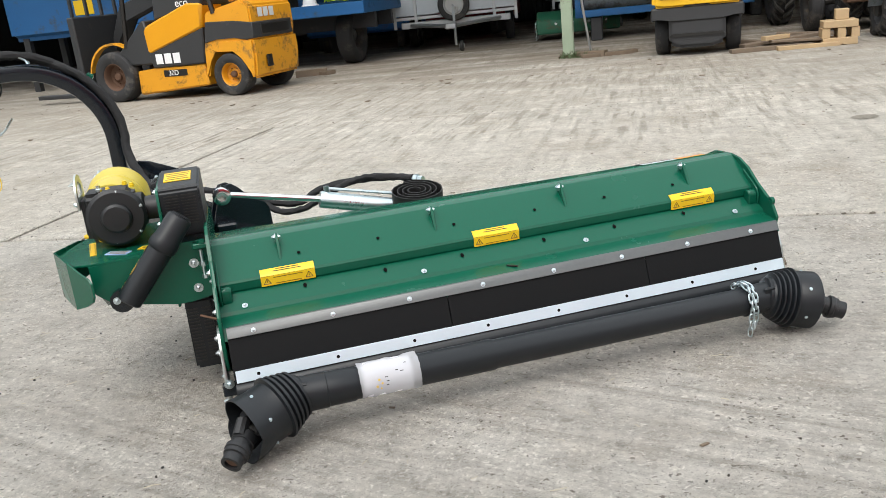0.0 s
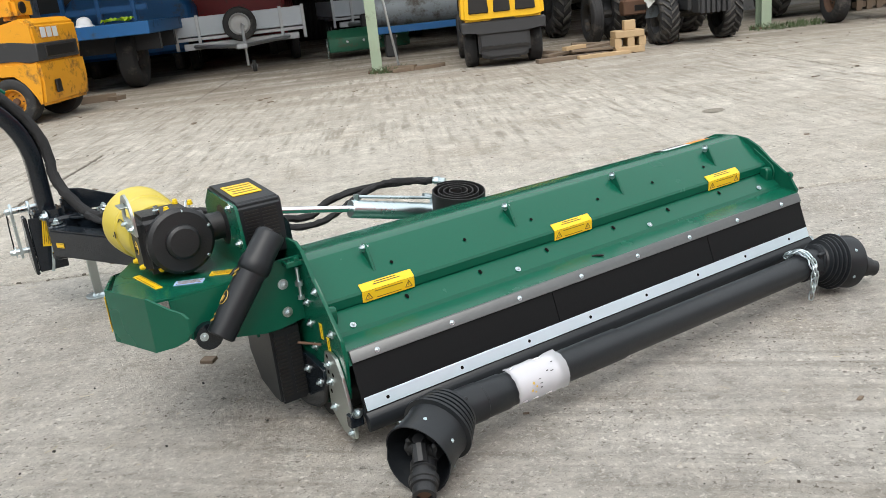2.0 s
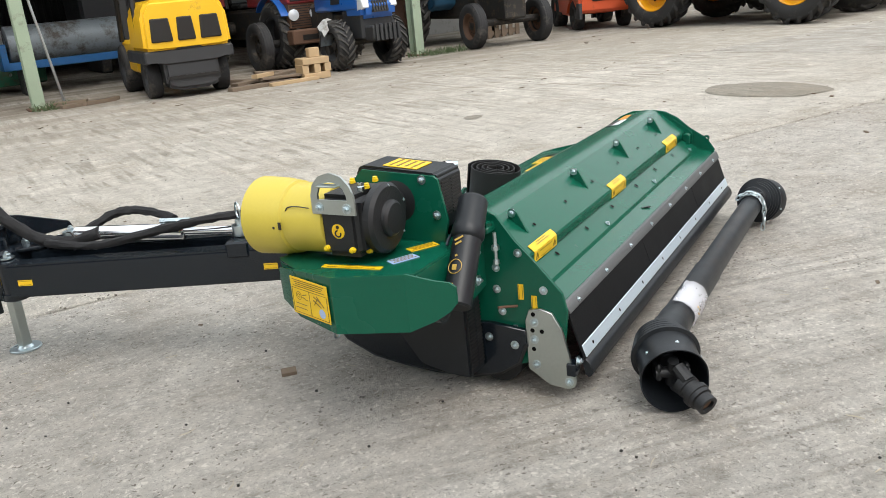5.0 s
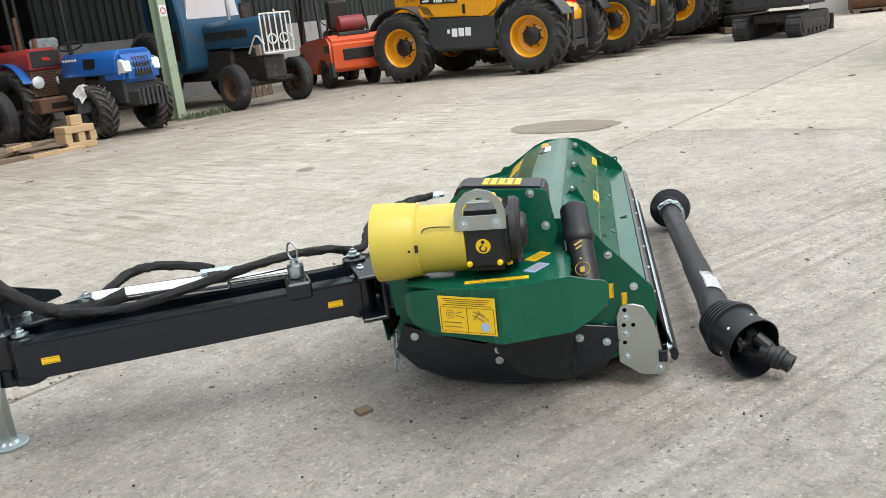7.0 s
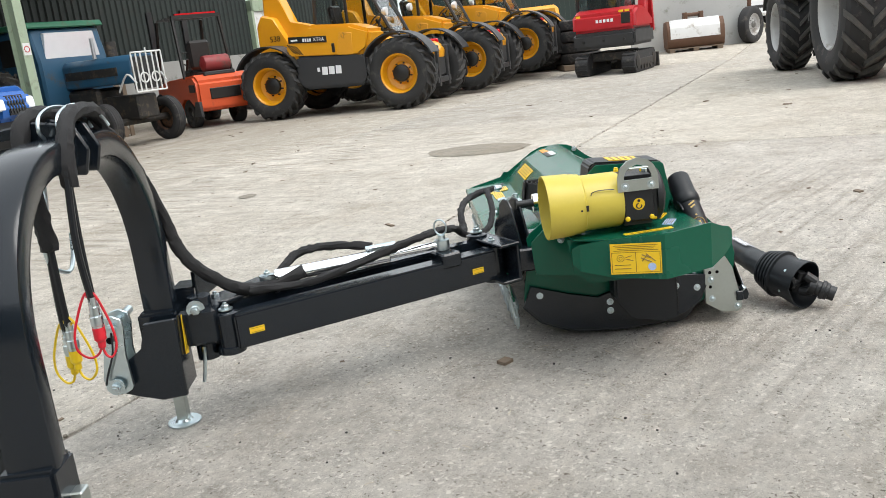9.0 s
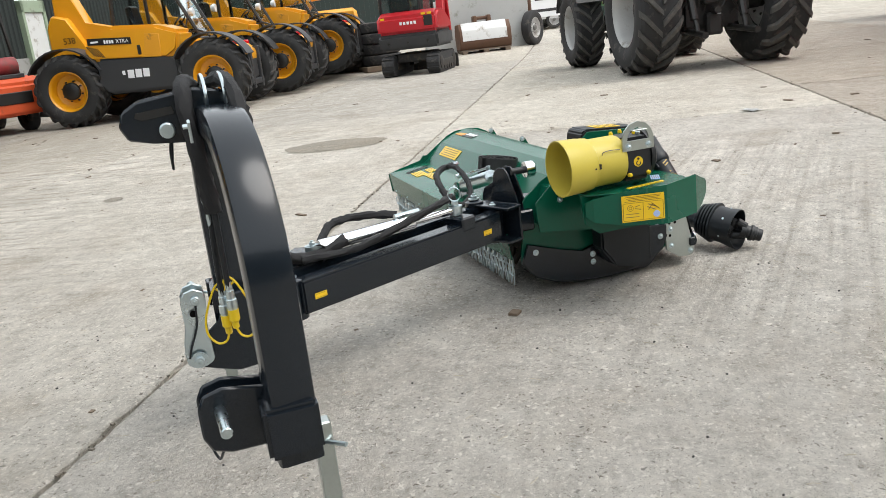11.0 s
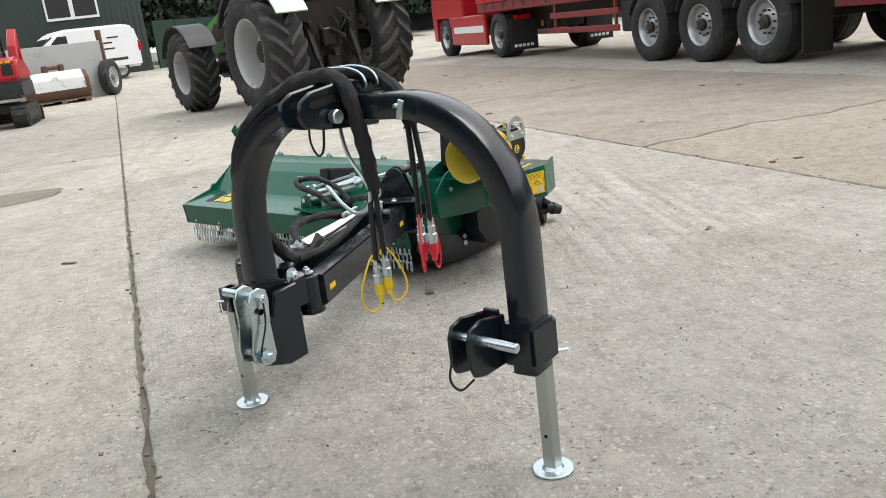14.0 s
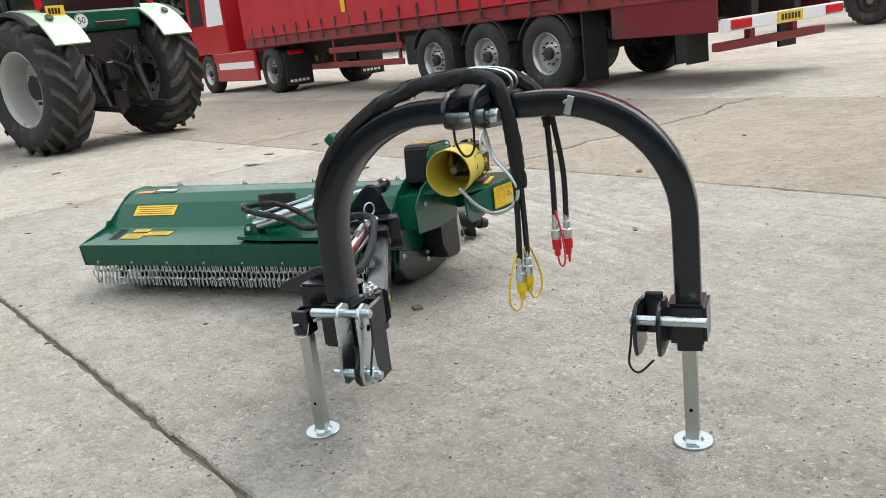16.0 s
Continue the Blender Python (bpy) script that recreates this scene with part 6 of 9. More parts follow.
def slab_piece(i, j):
    rnd = random.Random(i * 71 + j * 13 + 5)
    u0, v0, du = U0 + i * DU + (6.7 if j % 2 else 0), V0 + j * DV, DU
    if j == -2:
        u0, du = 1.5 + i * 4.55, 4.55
    near = -3 < i < 2 and -3 < j < 2
    n = 180 if near else 24
    gu = GAP * 1.7 if j < 1 else (0.012 if j < 2 else 0.009)
    lo_u, hi_u, lo_v, hi_v = u0 + gu, u0 + du - gu, v0 + GAP * 0.85, v0 + DV - GAP * 0.85
    jit = 0.008
    ring = []
    for k in range(n):
        ring.append((lo_u + (hi_u - lo_u) * k / n, lo_v))
    for k in range(n):
        ring.append((hi_u, lo_v + (hi_v - lo_v) * k / n))
    for k in range(n):
        ring.append((hi_u - (hi_u - lo_u) * k / n, hi_v))
    for k in range(n):
        ring.append((lo_u, hi_v - (hi_v - lo_v) * k / n))
    ring = [(a + rnd.uniform(-jit, jit) + (0.012 if rnd.random() < 0.06 else 0) * rnd.uniform(-1, 1), b + rnd.uniform(-jit, jit)) for a, b in ring]
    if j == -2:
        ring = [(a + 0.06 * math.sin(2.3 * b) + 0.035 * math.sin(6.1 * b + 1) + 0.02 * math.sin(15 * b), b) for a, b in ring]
    bm = BM()
    cx, cy = (lo_u + hi_u) / 2, (lo_v + hi_v) / 2
    tops, edge, low = [], [], []
    for a, b in ring:
        w = YARD @ Vector((a, b, 0))
        z = rise(w.x, w.y)
        win = YARD @ Vector((a + (cx - a) * 0.002, b + (cy - b) * 0.004, 0))
        tops.append(bm.verts.new((win.x, win.y, z)))
        edge.append(bm.verts.new((w.x, w.y, z - 0.006)))
        low.append(bm.verts.new((w.x, w.y, z - 0.05)))
    bm.faces.new(tops)
    m = len(ring)
    for k in range(m):
        bm.faces.new((tops[k], edge[k], edge[(k + 1) % m], tops[(k + 1) % m]))
        bm.faces.new((edge[k], low[k], low[(k + 1) % m], edge[(k + 1) % m]))
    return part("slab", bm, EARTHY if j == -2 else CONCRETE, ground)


for j in range(-8, 6):
    for i in range(-9, 8) if j == -2 else range(-4, 4):
        slab_piece(i, j)


def blot(name, cx, cy, rx, ry, turn, z, material, label, category, seed, kind="structure"):
    rnd = random.Random(seed)
    bm = BM()
    vs = []
    for k in range(40):
        a = 2 * math.pi * k / 40
        r = 1 + 0.07 * math.sin(2 * a + seed) + 0.04 * math.sin(5 * a) + rnd.uniform(-0.02, 0.02)
        p = Matrix.Rotation(radians(turn), 4, "Z") @ Vector((rx * r * math.cos(a), ry * r * math.sin(a), 0))
        vs.append(bm.verts.new((cx + p.x, cy + p.y, z)))
    bm.faces.new(vs)
    return solid(name, bm, material, label, category, kind=kind)


blot("damp_patch", 5.42, 2.82, 0.36, 0.55, -30, 0.004, DAMP, "dark damp patch on the concrete", "stain", 2)
blot("damp_patch", 4.2, 4.88, 0.10, 0.07, 0, 0.004, DAMP, "small dark stain on the concrete", "stain", 5)

# leaves, twigs and chips lying about
bm = BM()
rnd = random.Random(21)
for k in range(620):
    u, v = rnd.uniform(-9, 12), rnd.uniform(-16, -0.2)
    if rnd.random() < 0.35:
        v = rnd.uniform(-2.5, 0.3)
    w = YARD @ Vector((u, v, 0))
    s = rnd.choice((0.006, 0.008, 0.012, 0.012, 0.02, 0.03)) * rnd.uniform(0.6, 1.2)
    rot = Matrix.Rotation(rnd.uniform(0, 6.3), 4, "Z") @ Matrix.Rotation(rnd.uniform(-0.2, 0.2), 4, "X")
    box(bm, (w.x, w.y, rise(w.x, w.y) + s * 0.15 + 0.001), (s * rnd.uniform(1, 3.2), s, s * 0.3), rot)
solid("yard_litter", bm, WOOD_OLD, "dead leaves, twigs and chips scattered on the concrete", "litter", kind="stuff")
bm = BM()
for k in range(700):
    w = Vector((rnd.uniform(-4, 5), rnd.uniform(-1, 8), 0))
    s = rnd.uniform(0.0025, 0.007)
    rot = Matrix.Rotation(rnd.uniform(0, 6.3), 4, "Z")
    box(bm, (w.x, w.y, s * 0.3), (s, s * rnd.uniform(0.6, 1), s * 0.7), rot)
solid("grit", bm, GRIME, "dark grit and small stones on the concrete", "grit", kind="stuff")


bm = BM()
for k in range(900):
    w = Vector((rnd.uniform(-3.5, 3.5), rnd.uniform(-0.5, 7), 0))
    n, r = rnd.uniform(0.012, 0.045), rnd.uniform(0.0005, 0.0011)
    a0, bend = rnd.uniform(0, 6.3), rnd.uniform(-0.6, 0.6)
    p1 = w + Vector((math.cos(a0), math.sin(a0), 0)) * n * 0.5 + Vector((0, 0, 0.002))
    p2 = p1 + Vector((math.cos(a0 + bend), math.sin(a0 + bend), 0)) * n * 0.5
    sweep(bm, [w + Vector((0, 0, 0.0015)), p1, p2], [(-r, -r), (r, -r), (0, r)])
solid("straw", bm, STRAW, "pale bits of straw scattered on the concrete", "straw", kind="stuff")
bm = BM()
for k in range(520):
    j = rnd.choice((-2, -1, -1, 0, 0, 1, 2))
    u, v = rnd.uniform(-7, 14), V0 + j * DV + rnd.gauss(0, 0.018)
    w = YARD @ Vector((u, v, 0))
    r = rnd.uniform(0.003, 0.012)
    box(bm, (w.x, w.y, rise(w.x, w.y) + r * 0.2), (r * rnd.uniform(1, 2.2), r, r * 0.6), Matrix.Rotation(rnd.uniform(0, 6.3), 4, "Z"))
solid("joint_crumbs", bm, SOIL, "crumbs of earth and broken concrete along the joints", "crumbs", kind="stuff")


def weeds(u, v, n, spread, seed):
    rnd = random.Random(seed)
    bm = BM()
    for k in range(n):
        a, r = rnd.uniform(0, 6.3), spread * rnd.random() ** 0.5
        x, y = u + r * math.cos(a) * 1.8, v + r * math.sin(a)
        h, w = rnd.uniform(0.02, 0.11), rnd.uniform(0.003, 0.008)
        dx, dy = rnd.uniform(-0.1, 0.1), rnd.uniform(-0.1, 0.1)
        p = [bm.verts.new(q) for q in ((x - w, y, 0), (x + w, y, 0.0), (x + dx * 0.5 + w, y + dy * 0.5, h * 0.7), (x + dx, y + dy, h), (x + dx * 0.5 - w, y + dy * 0.5, h * 0.7))]
        bm.faces.new(p)
    bm.transform(YARD)
    return solid("weeds", bm, LEAF, "green weeds growing at the foot of the post", "weeds", "weeds", "stuff")


weeds(0.15, -0.22, 110, 0.16, 3)
weeds(5.95, -0.25, 260, 0.30, 4)


def plank(u, v, z, L, w, h, turn, tilt, material, label):
    bm = BM()
    box(bm, (0, 0, h / 2), (L, w, h), Matrix.Rotation(radians(tilt), 4, "Y"), 0.004)
    m = uv(u, v, z, turn)
    bm.transform(m)
    return solid("plank", bm, material, label, "plank", "loose planks", base=m)


for a in ((2.55, -1.35, 0.0, 0.95, 0.14, 0.05, 8, 0), (3.0, -1.12, 0.0, 0.8, 0.12, 0.06, -14, 0), (2.75, -0.95, 0.06, 1.1, 0.16, 0.04, 20, -3), (2.45, -0.9, 0.03, 0.6, 0.1, 0.06, -30, 4), (2.9, -1.25, 0.07, 0.7, 0.15, 0.03, 4, 2), (3.15, -0.7, 0.08, 0.9, 0.12, 0.04, -8, 4)):
    plank(*a, WOOD_OLD, "weathered timber offcut in a heap")
plank(2.62, -1.2, 0.11, 0.35, 0.10, 0.05, 30, 0, WOOD, "pale timber offcut on the heap")
plank(2.95, -1.45, 0.0, 0.7, 0.10, 0.045, 6, 0, WOOD, "pale timber offcut on the ground")
for a in ((0.55, -0.35, 0, 0.7, 0.1, 0.05, 12, 0), (0.35, -0.30, 0.0, 0.4, 0.14, 0.08, -20, 0), (0.8, -0.25, 0.0, 0.35, 0.09, 0.05, 30, 0), (-4.1, 0.3, 0, 0.5, 0.15, 0.1, 20, 0), (-3.9, 0.35, 0.0, 0.3, 0.2, 0.06, -25, 0)):
    plank(*a, WOOD_OLD, "rotten timber lying by the post")

m = uv(3.32, -1.25, 0, -2)
crate = thing("pallet_block", m, "small pale pine pallet stack with a block on top", "pallet")
for k, (z, h) in enumerate(((0.0, 0.085), (0.20, 0.085))):
    bm = BM()
    span(bm, (-0.19, -0.15, z), (0.19, 0.15, z + h), 0.006)
    part("board", bm, WOOD, crate, local=True)
for x in (-0.15, 0.02, 0.17):
    bm = BM()
    span(bm, (x - 0.05, -0.14, 0.085), (x + 0.04, 0.14, 0.20), 0.004)
    part("block", bm, WOOD, crate, local=True)
bm = BM()
span(bm, (-0.05, -0.06, 0.285), (0.10, 0.06, 0.41), 0.006)
part("block", bm, WOOD, crate, local=True)

# plain walls added behind the camera, unseen, to darken the horizon in reflections
for a, b, nm in (((-15.0, -22.0), (-15.0, 30.0), "wall_west"), ((-15.0, -24.0), (40.0, -34.0), "wall_south")):
    bm = BM()
    d = Vector((b[0] - a[0], b[1] - a[1], 0))
    mid = Vector(((a[0] + b[0]) / 2, (a[1] + b[1]) / 2, 2.6))
    box(bm, mid, (d.length, 0.2, 5.2), Matrix.Rotation(math.atan2(d.y, d.x), 4, "Z"))
    solid(nm, bm, CLADDING, "plain added wall that darkens the reflected horizon", "wall", kind="structure")

# ---- wheels ----
TYRES, RIMS = {}, {}


LUG_H = {"ag": 0.050, "block": 0.03, "road": 0.0, "rib": 0.008}
LUGS = {}


def lug_mesh(R, w, rr, tread, side, material):
    """One raised tread bar, from the crown to the shoulder."""
    key = (R, w, rr, tread, side, material.name)
    if key in LUGS:
        return LUGS[key]
    bm = BM()
    R0 = R - LUG_H[tread] * min(1.25, R / 0.6)
    s = R0 - rr
    bw = (0.046 if tread == "ag" else 0.052) * R / 0.6
    secs = []
    for q in range(5):
        t = q / 4
        y = side * w * (0.01 + 0.485 * t)
        ang = (0.40 * t if tread == "ag" else 0.10 * t) * (0.6 / max(R, 0.35)) * (w / 0.46)
        rt = R - 0.012 * t * t * (R / 0.6) if q < 4 else R0 - s * 0.10
        rb = R0 - 0.01 - (s * 0.04 if q >= 3 else 0) - (s * 0.12 if q == 4 else 0)
        half = bw * (0.5 + 0.12 * t) / R
        secs.append([bm.verts.new((r * math.sin(ang + e), y, r * math.cos(ang + e))) for r, e in ((rb, -half * 1.2), (rt, -half), (rt, half), (rb, half * 1.2))])
    for p, c in zip(secs, secs[1:]):
        for i in range(3):
            bm.faces.new((p[i], p[i + 1], c[i + 1], c[i]))
    bm.faces.new(secs[0])
    bm.faces.new(secs[-1][::-1])
    LUGS[key] = finish(bm, "lug", material, 30)
    return LUGS[key]


def tyre_mesh(R, w, rr, tread, material):
    key = (R, w, rr, tread, material.name)
    if key in TYRES:
        return TYRES[key]
    bm = BM()
    lug = LUG_H[tread] * min(1.25, R / 0.6)
    R0 = R - lug
    s = R0 - rr
    prof = [(rr, -0.36), (rr + s * 0.06, -0.43), (rr + s * 0.30, -0.495), (rr + s * 0.62, -0.50), (rr + s * 0.86, -0.455), (rr + s * 0.965, -0.38), (R0, -0.2), (R0 + 0.004, 0.0)]
    prof = prof + [(a, -b) for a, b in prof[-2::-1]]
    n = 40
    lathe(bm, [(a, b * w) for a, b in prof] + [(rr - 0.01, 0.36 * w), (rr - 0.01, -0.36 * w), (rr, -0.36 * w)], (0, 0, 0), (0, 1, 0), n, cap=False)
    if tread == "rib":
        for y in (-0.3, -0.1, 0.1, 0.3):
            lathe(bm, [(R0 - 0.006, y * w - 0.07 * w), (R, y * w - 0.06 * w), (R, y * w + 0.06 * w), (R0 - 0.006, y * w + 0.07 * w)], (0, 0, 0), (0, 1, 0), n, cap=False)
    TYRES[key] = finish(bm, "wheel", material, 30)
    return TYRES[key]


def rim_mesh(rr, w, material, style):
    key = (rr, w, material.name, style)
    if key in RIMS:
        return RIMS[key]
    bm = BM()
    k = {"dish": -0.02, "deep": -0.16, "truck": 0.16}[style]
    lathe(bm, [(rr * 1.04, 0.40 * w), (rr * 1.0, 0.42 * w), (rr * 0.94, 0.38 * w), (rr * 0.90, 0.30 * w), (rr * 0.84, k * w + 0.04 * w), (rr * 0.60, k * w), (rr * 0.42, k * w + 0.06 * w), (rr * 0.34, k * w + 0.08 * w), (0.001, k * w + 0.085 * w)], (0, 0, 0), (0, 1, 0), 32, cap=False)
    lathe(bm, [(rr * 0.98, -0.4 * w), (rr * 0.9, -0.1 * w)], (0, 0, 0), (0, 1, 0), 24, cap=False)
    RIMS[key] = finish(bm, "rim", material, 30)
    return RIMS[key]




def wheel(parent, x, y, R, w, rr, rim=SILVER, tread="road", style="dish", tyre=TYRE, hub=STEEL, z=None, nuts=8, spin=0.0, name="wheel", turn=0.0, hub_r=0.30):
    m = pose(x, y, R if z is None else z, 0, 0, turn + (0 if y >= 0 else 180)) @ Matrix.Rotation(radians(spin + x * 40), 4, "Y")
    t = put(name, tyre_mesh(R, w, rr, tread, tyre), m, parent)
    r = put("rim", rim_mesh(rr, w, rim, style), Matrix(), t)
    k = {"dish": -0.02, "deep": -0.16, "truck": 0.16}[style]
    bm = BM()
    lathe(bm, [(rr * hub_r, k * w + 0.06 * w), (rr * hub_r, k * w + 0.20 * w), (rr * hub_r * 0.75, k * w + 0.25 * w), (rr * 0.05, k * w + 0.255 * w)], (0, 0, 0), (0, 1, 0), 16)
    for a in range(nuts):
        q = 2 * math.pi * a / nuts
        lathe(bm, [(rr * 0.045, k * w), (rr * 0.045, k * w + 0.11 * w)], (rr * 0.52 * math.cos(q), 0, rr * 0.52 * math.sin(q)), (0, 1, 0), 6)
    me = finish(bm, "hub", hub)
    put("hub", me, Matrix(), t)
    if tread in ("ag", "block"):
        count = 19 if tread == "ag" else 24
        for side in (-1, 1):
            me = lug_mesh(R, w, rr, tread, side, LUG_DUSTY if tyre is TYRE_DUSTY else LUG_DARK)
            for k in range(count):
                put("lug", me, Matrix.Rotation(2 * math.pi * (k + (0.5 if side > 0 else 0)) / count, 4, "Y"), t)
    return t


def lp(name, bm, material, parent, label="", smooth=35):
    return part(name, bm, material, parent, label, local=True, smooth=smooth)


def fender(bm, x, y, R, w, a0, a1, t=0.025, n=12):
    """A curved mudguard over a wheel centred at x, height R."""
    out = [(x + R * math.cos(radians(a0 + (a1 - a0) * k / n)), R * math.sin(radians(a0 + (a1 - a0) * k / n))) for k in range(n + 1)]
    inn = [(x + (R - t) * math.cos(radians(a1 + (a0 - a1) * k / n)), (R - t) * math.sin(radians(a1 + (a0 - a1) * k / n))) for k in range(n + 1)]
    return prism(bm, out + inn, y - w / 2, y + w / 2, "y")


# ---- telehandlers in a row ----
def telehandler(m, label):
    t = thing("telehandler", m, label, "telehandler", "row of telehandlers")
    wb, tr, R = 2.55, 0.93, 0.62
    bm = BM()
    span(bm, (-0.55, -0.42, 0.45), (wb + 0.45, 0.42, 0.95), 0.05)
    lp("chassis", bm, CHARCOAL, t)
    # engine pod on the right
    bm = BM()
    prism(bm, [(0.72, 0.50), (1.88, 0.48), (1.98, 0.62), (1.98, 0.98), (1.80, 1.02), (0.60, 1.10), (0.55, 0.66)], -1.08, -0.42, "y", 0.04, 2)
    pod = lp("side_skirt", bm, CHARCOAL, t, "black side skirt")
    bm = BM()
    prism(bm, [(0.42, 1.06), (1.82, 0.98), (2.02, 1.10), (2.10, 1.42), (1.70, 1.56), (0.92, 1.62), (0.62, 1.50), (0.40, 1.32)], -1.07, -0.36, "y", 0.06, 2)
    hood_ = lp("engine_cover", bm, AMBER, t, "yellow engine cover")
    bm = BM()
    prism(bm, [(1.42, 1.05), (1.72, 1.03), (1.74, 1.40), (1.50, 1.44)], -1.076, -1.066, "y", 0.004)
    lp("panel", bm, AMBER_OLD, hood_)
    bm = BM()
    prism(bm, [(0.50, 1.34), (1.25, 1.29), (1.25, 1.40), (0.50, 1.45)], -1.082, -1.070, "y")
    strip_ = lp("name_strip", bm, INK, hood_, "black strip with white lettering")
    text_part("XTRA", 0.085, pose(1.10, -1.0835, 1.352, 90, 3.5, 0), WHITE, strip_)
    bm = BM()
    for k in range(4):
        box(bm, (0.80 + k * 0.045, -1.0835, 1.368 - k * 0.003), (0.032, 0.002, 0.055))
    box(bm, (0.62, -1.0835, 1.38), (0.13, 0.002, 0.03))
    lp("lettering_bars", bm, WHITE, strip_)
    bm = BM()
    for k in range(3):
        box(bm, (1.14 + k * 0.135, -1.083, 0.80), (0.11, 0.006, 0.14), Matrix.Rotation(radians(4), 4, "Y"), 0.02)
    box(bm, (1.02, -1.083, 0.83), (0.05, 0.006, 0.07))
    lp("white_marks", bm, WHITE, pod)
    bm = BM()
    for k in range(6):
        box(bm, (0.52 + 0.035 * k, -1.06, 1.24 - 0.01 * k), (0.012, 0.03, 0.2), Matrix.Rotation(radians(-35), 4, "Y"))
    lp("grille", bm, INK, hood_)
    bm = BM()
    box(bm, (1.36, -1.075, 1.18), (0.06, 0.02, 0.16), None, 0.01)
    lp("cap", bm, INK, hood_)
    # boom: pivots high at the back, runs down forward
    bm = BM()
    prism(bm, [(-0.42, 1.45), (-0.36, 2.28), (-0.06, 2.36), (0.14, 1.72), (2.30, 1.20), (2.60, 0.95), (2.55, 0.72), (2.30, 0.80), (-0.30, 1.32)], -0.26, 0.06, "y", 0.03)
    lp("boom", bm, AMBER, t, "yellow telescopic boom")
    bm = BM()
    prism(bm, [(-0.50, 0.95), (-0.48, 1.72), (-0.36, 1.92), (-0.10, 1.85), (0.12, 1.40), (0.30, 0.98)], -0.42, 0.30, "y", 0.03)
    tower = lp("rear_tower", bm, AMBER, t)
    bm = BM()
    span(bm, (-0.78, -0.36, 0.70), (-0.45, 0.36, 1.20), 0.04)
    lp("counterweight", bm, CHARCOAL, t)
    text_part("538", 0.15, pose(-0.12, -0.4225, 1.46, 90, 0, 0), INK, tower)
    bm = BM()
    prism(bm, [(2.55, 0.62), (2.72, 0.60), (2.98, 0.66), (3.02, 0.95), (2.85, 1.10), (2.60, 1.12)], -0.40, 0.28, "y", 0.03)
    head_ = lp("boom_head", bm, AMBER, t)
    for y in (-0.33, 0.22):
        bm = BM()
        box(bm, (2.80, y, 1.10), (0.16, 0.10, 0.09), None, 0.02)
        lp("lamp", bm, LAMP_RED, head_)
    bm = BM()
    for y in (-0.34, 0.20):
        span(bm, (2.95, y - 0.05, 0.30), (3.05, y + 0.05, 1.02), 0.01)
    span(bm, (2.96, -0.45, 0.36), (3.04, 0.32, 0.46), 0.01)
    lp("fork_carriage", bm, CHARCOAL, t)
    # cab on the left
    bm = BM()
    prism(bm, [(0.55, 0.75), (1.75, 0.72), (1.98, 1.05), (2.05, 1.30), (0.45, 1.30)], 0.10, 1.05, "y", 0.03)
    lp("cab_base", bm, CHARCOAL, t)
    posts = [((0.45, 1.30), (0.55, 2.35)), ((2.05, 1.30), (1.55, 2.38)), ((1.15, 1.3), (1.15, 2.4))]
    for y in (0.14, 1.02):
        for (a, z0), (b, z1) in posts:
            bm = BM()
            cyl(bm, (a, y, z0), (b, y, z1), 0.035, n=6)
            lp("cab_pillar", bm, INK, t)
    bm = BM()
    prism(bm, [(0.50, 2.33), (1.62, 2.36), (1.55, 2.46), (0.60, 2.45)], 0.08, 1.08, "y", 0.02)
    lp("cab_roof", bm, AMBER, t)
    bm = BM()
    prism(bm, [(2.03, 1.32), (1.545, 2.34), (1.555, 2.345), (2.045, 1.325)], 0.17, 0.99, "y")
    g = lp("windscreen", bm, GLASS, t)
    g.visible_shadow = False
    for y in (0.14, 1.02):
        bm = BM()
        prism(bm, [(0.48, 1.32), (0.58, 2.33), (1.52, 2.35), (2.0, 1.32)], y - 0.004, y + 0.004, "y")
        g = lp("side_window", bm, GLASS, t)
        g.visible_shadow = False
    bm = BM()
    span(bm, (0.72, 0.40, 1.25), (1.15, 0.85, 1.40), 0.04)
    box(bm, (0.72, 0.62, 1.68), (0.12, 0.45, 0.6), Matrix.Rotation(radians(-8), 4, "Y"), 0.04)
    lp("seat", bm, INK, t)
    bm = BM()
    sweep(bm, [(1.55 + 0.10 * math.cos(a / 3), 0.62 + 0.17 * math.sin(a / 3), 1.62 + 0.10 * math.cos(a / 3)) for a in range(19)], disc(0.014, 5), closed=True)
    cyl(bm, (1.75, 0.62, 1.28), (1.55, 0.62, 1.62), 0.03, n=8)
    lp("steering_wheel", bm, INK, t)
    for y, z in ((-0.20, 1.72), (1.14, 1.80)):
        bm = BM()
        lathe(bm, [(0.05, 0), (0.075, 0.04), (0.075, 0.09), (0.02, 0.095)], (2.02, y, z), (1, 0, 0), 14)
        lp("work_lamp", bm, LAMP_CLEAR, t)
    bm = BM()
    cyl(bm, (1.95, -0.30, 1.45), (2.02, -0.20, 1.74), 0.012, n=5)
    tube(bm, [(1.75, 0.05, 1.35), (2.1, -0.1, 1.40), (2.45, -0.6, 1.28)], 0.02, 6, 4)
    lp("wiper_arm", bm, INK, t)
    for x in (0.0, wb):
        for s in (-1, 1):
            wheel(t, x, s * tr, R, 0.46, 0.335, AMBER, "ag", "dish", TYRE, INK, spin=17 * s + 31 * x, hub_r=0.45)
            bm = BM()
            fender(bm, 0, s * tr, R + 0.10, 0.44, 25, 150)
            for vert in bm.verts:
                vert.co.x += x
                vert.co.z += R
            lp("mudguard", bm, CHARCOAL, t)
    bm = BM()
    for x in (0.0, wb):
        cyl(bm, (x, -0.75, R), (x, 0.75, R), 0.13, n=12)
    lp("axle", bm, GRIME, t)
    return t


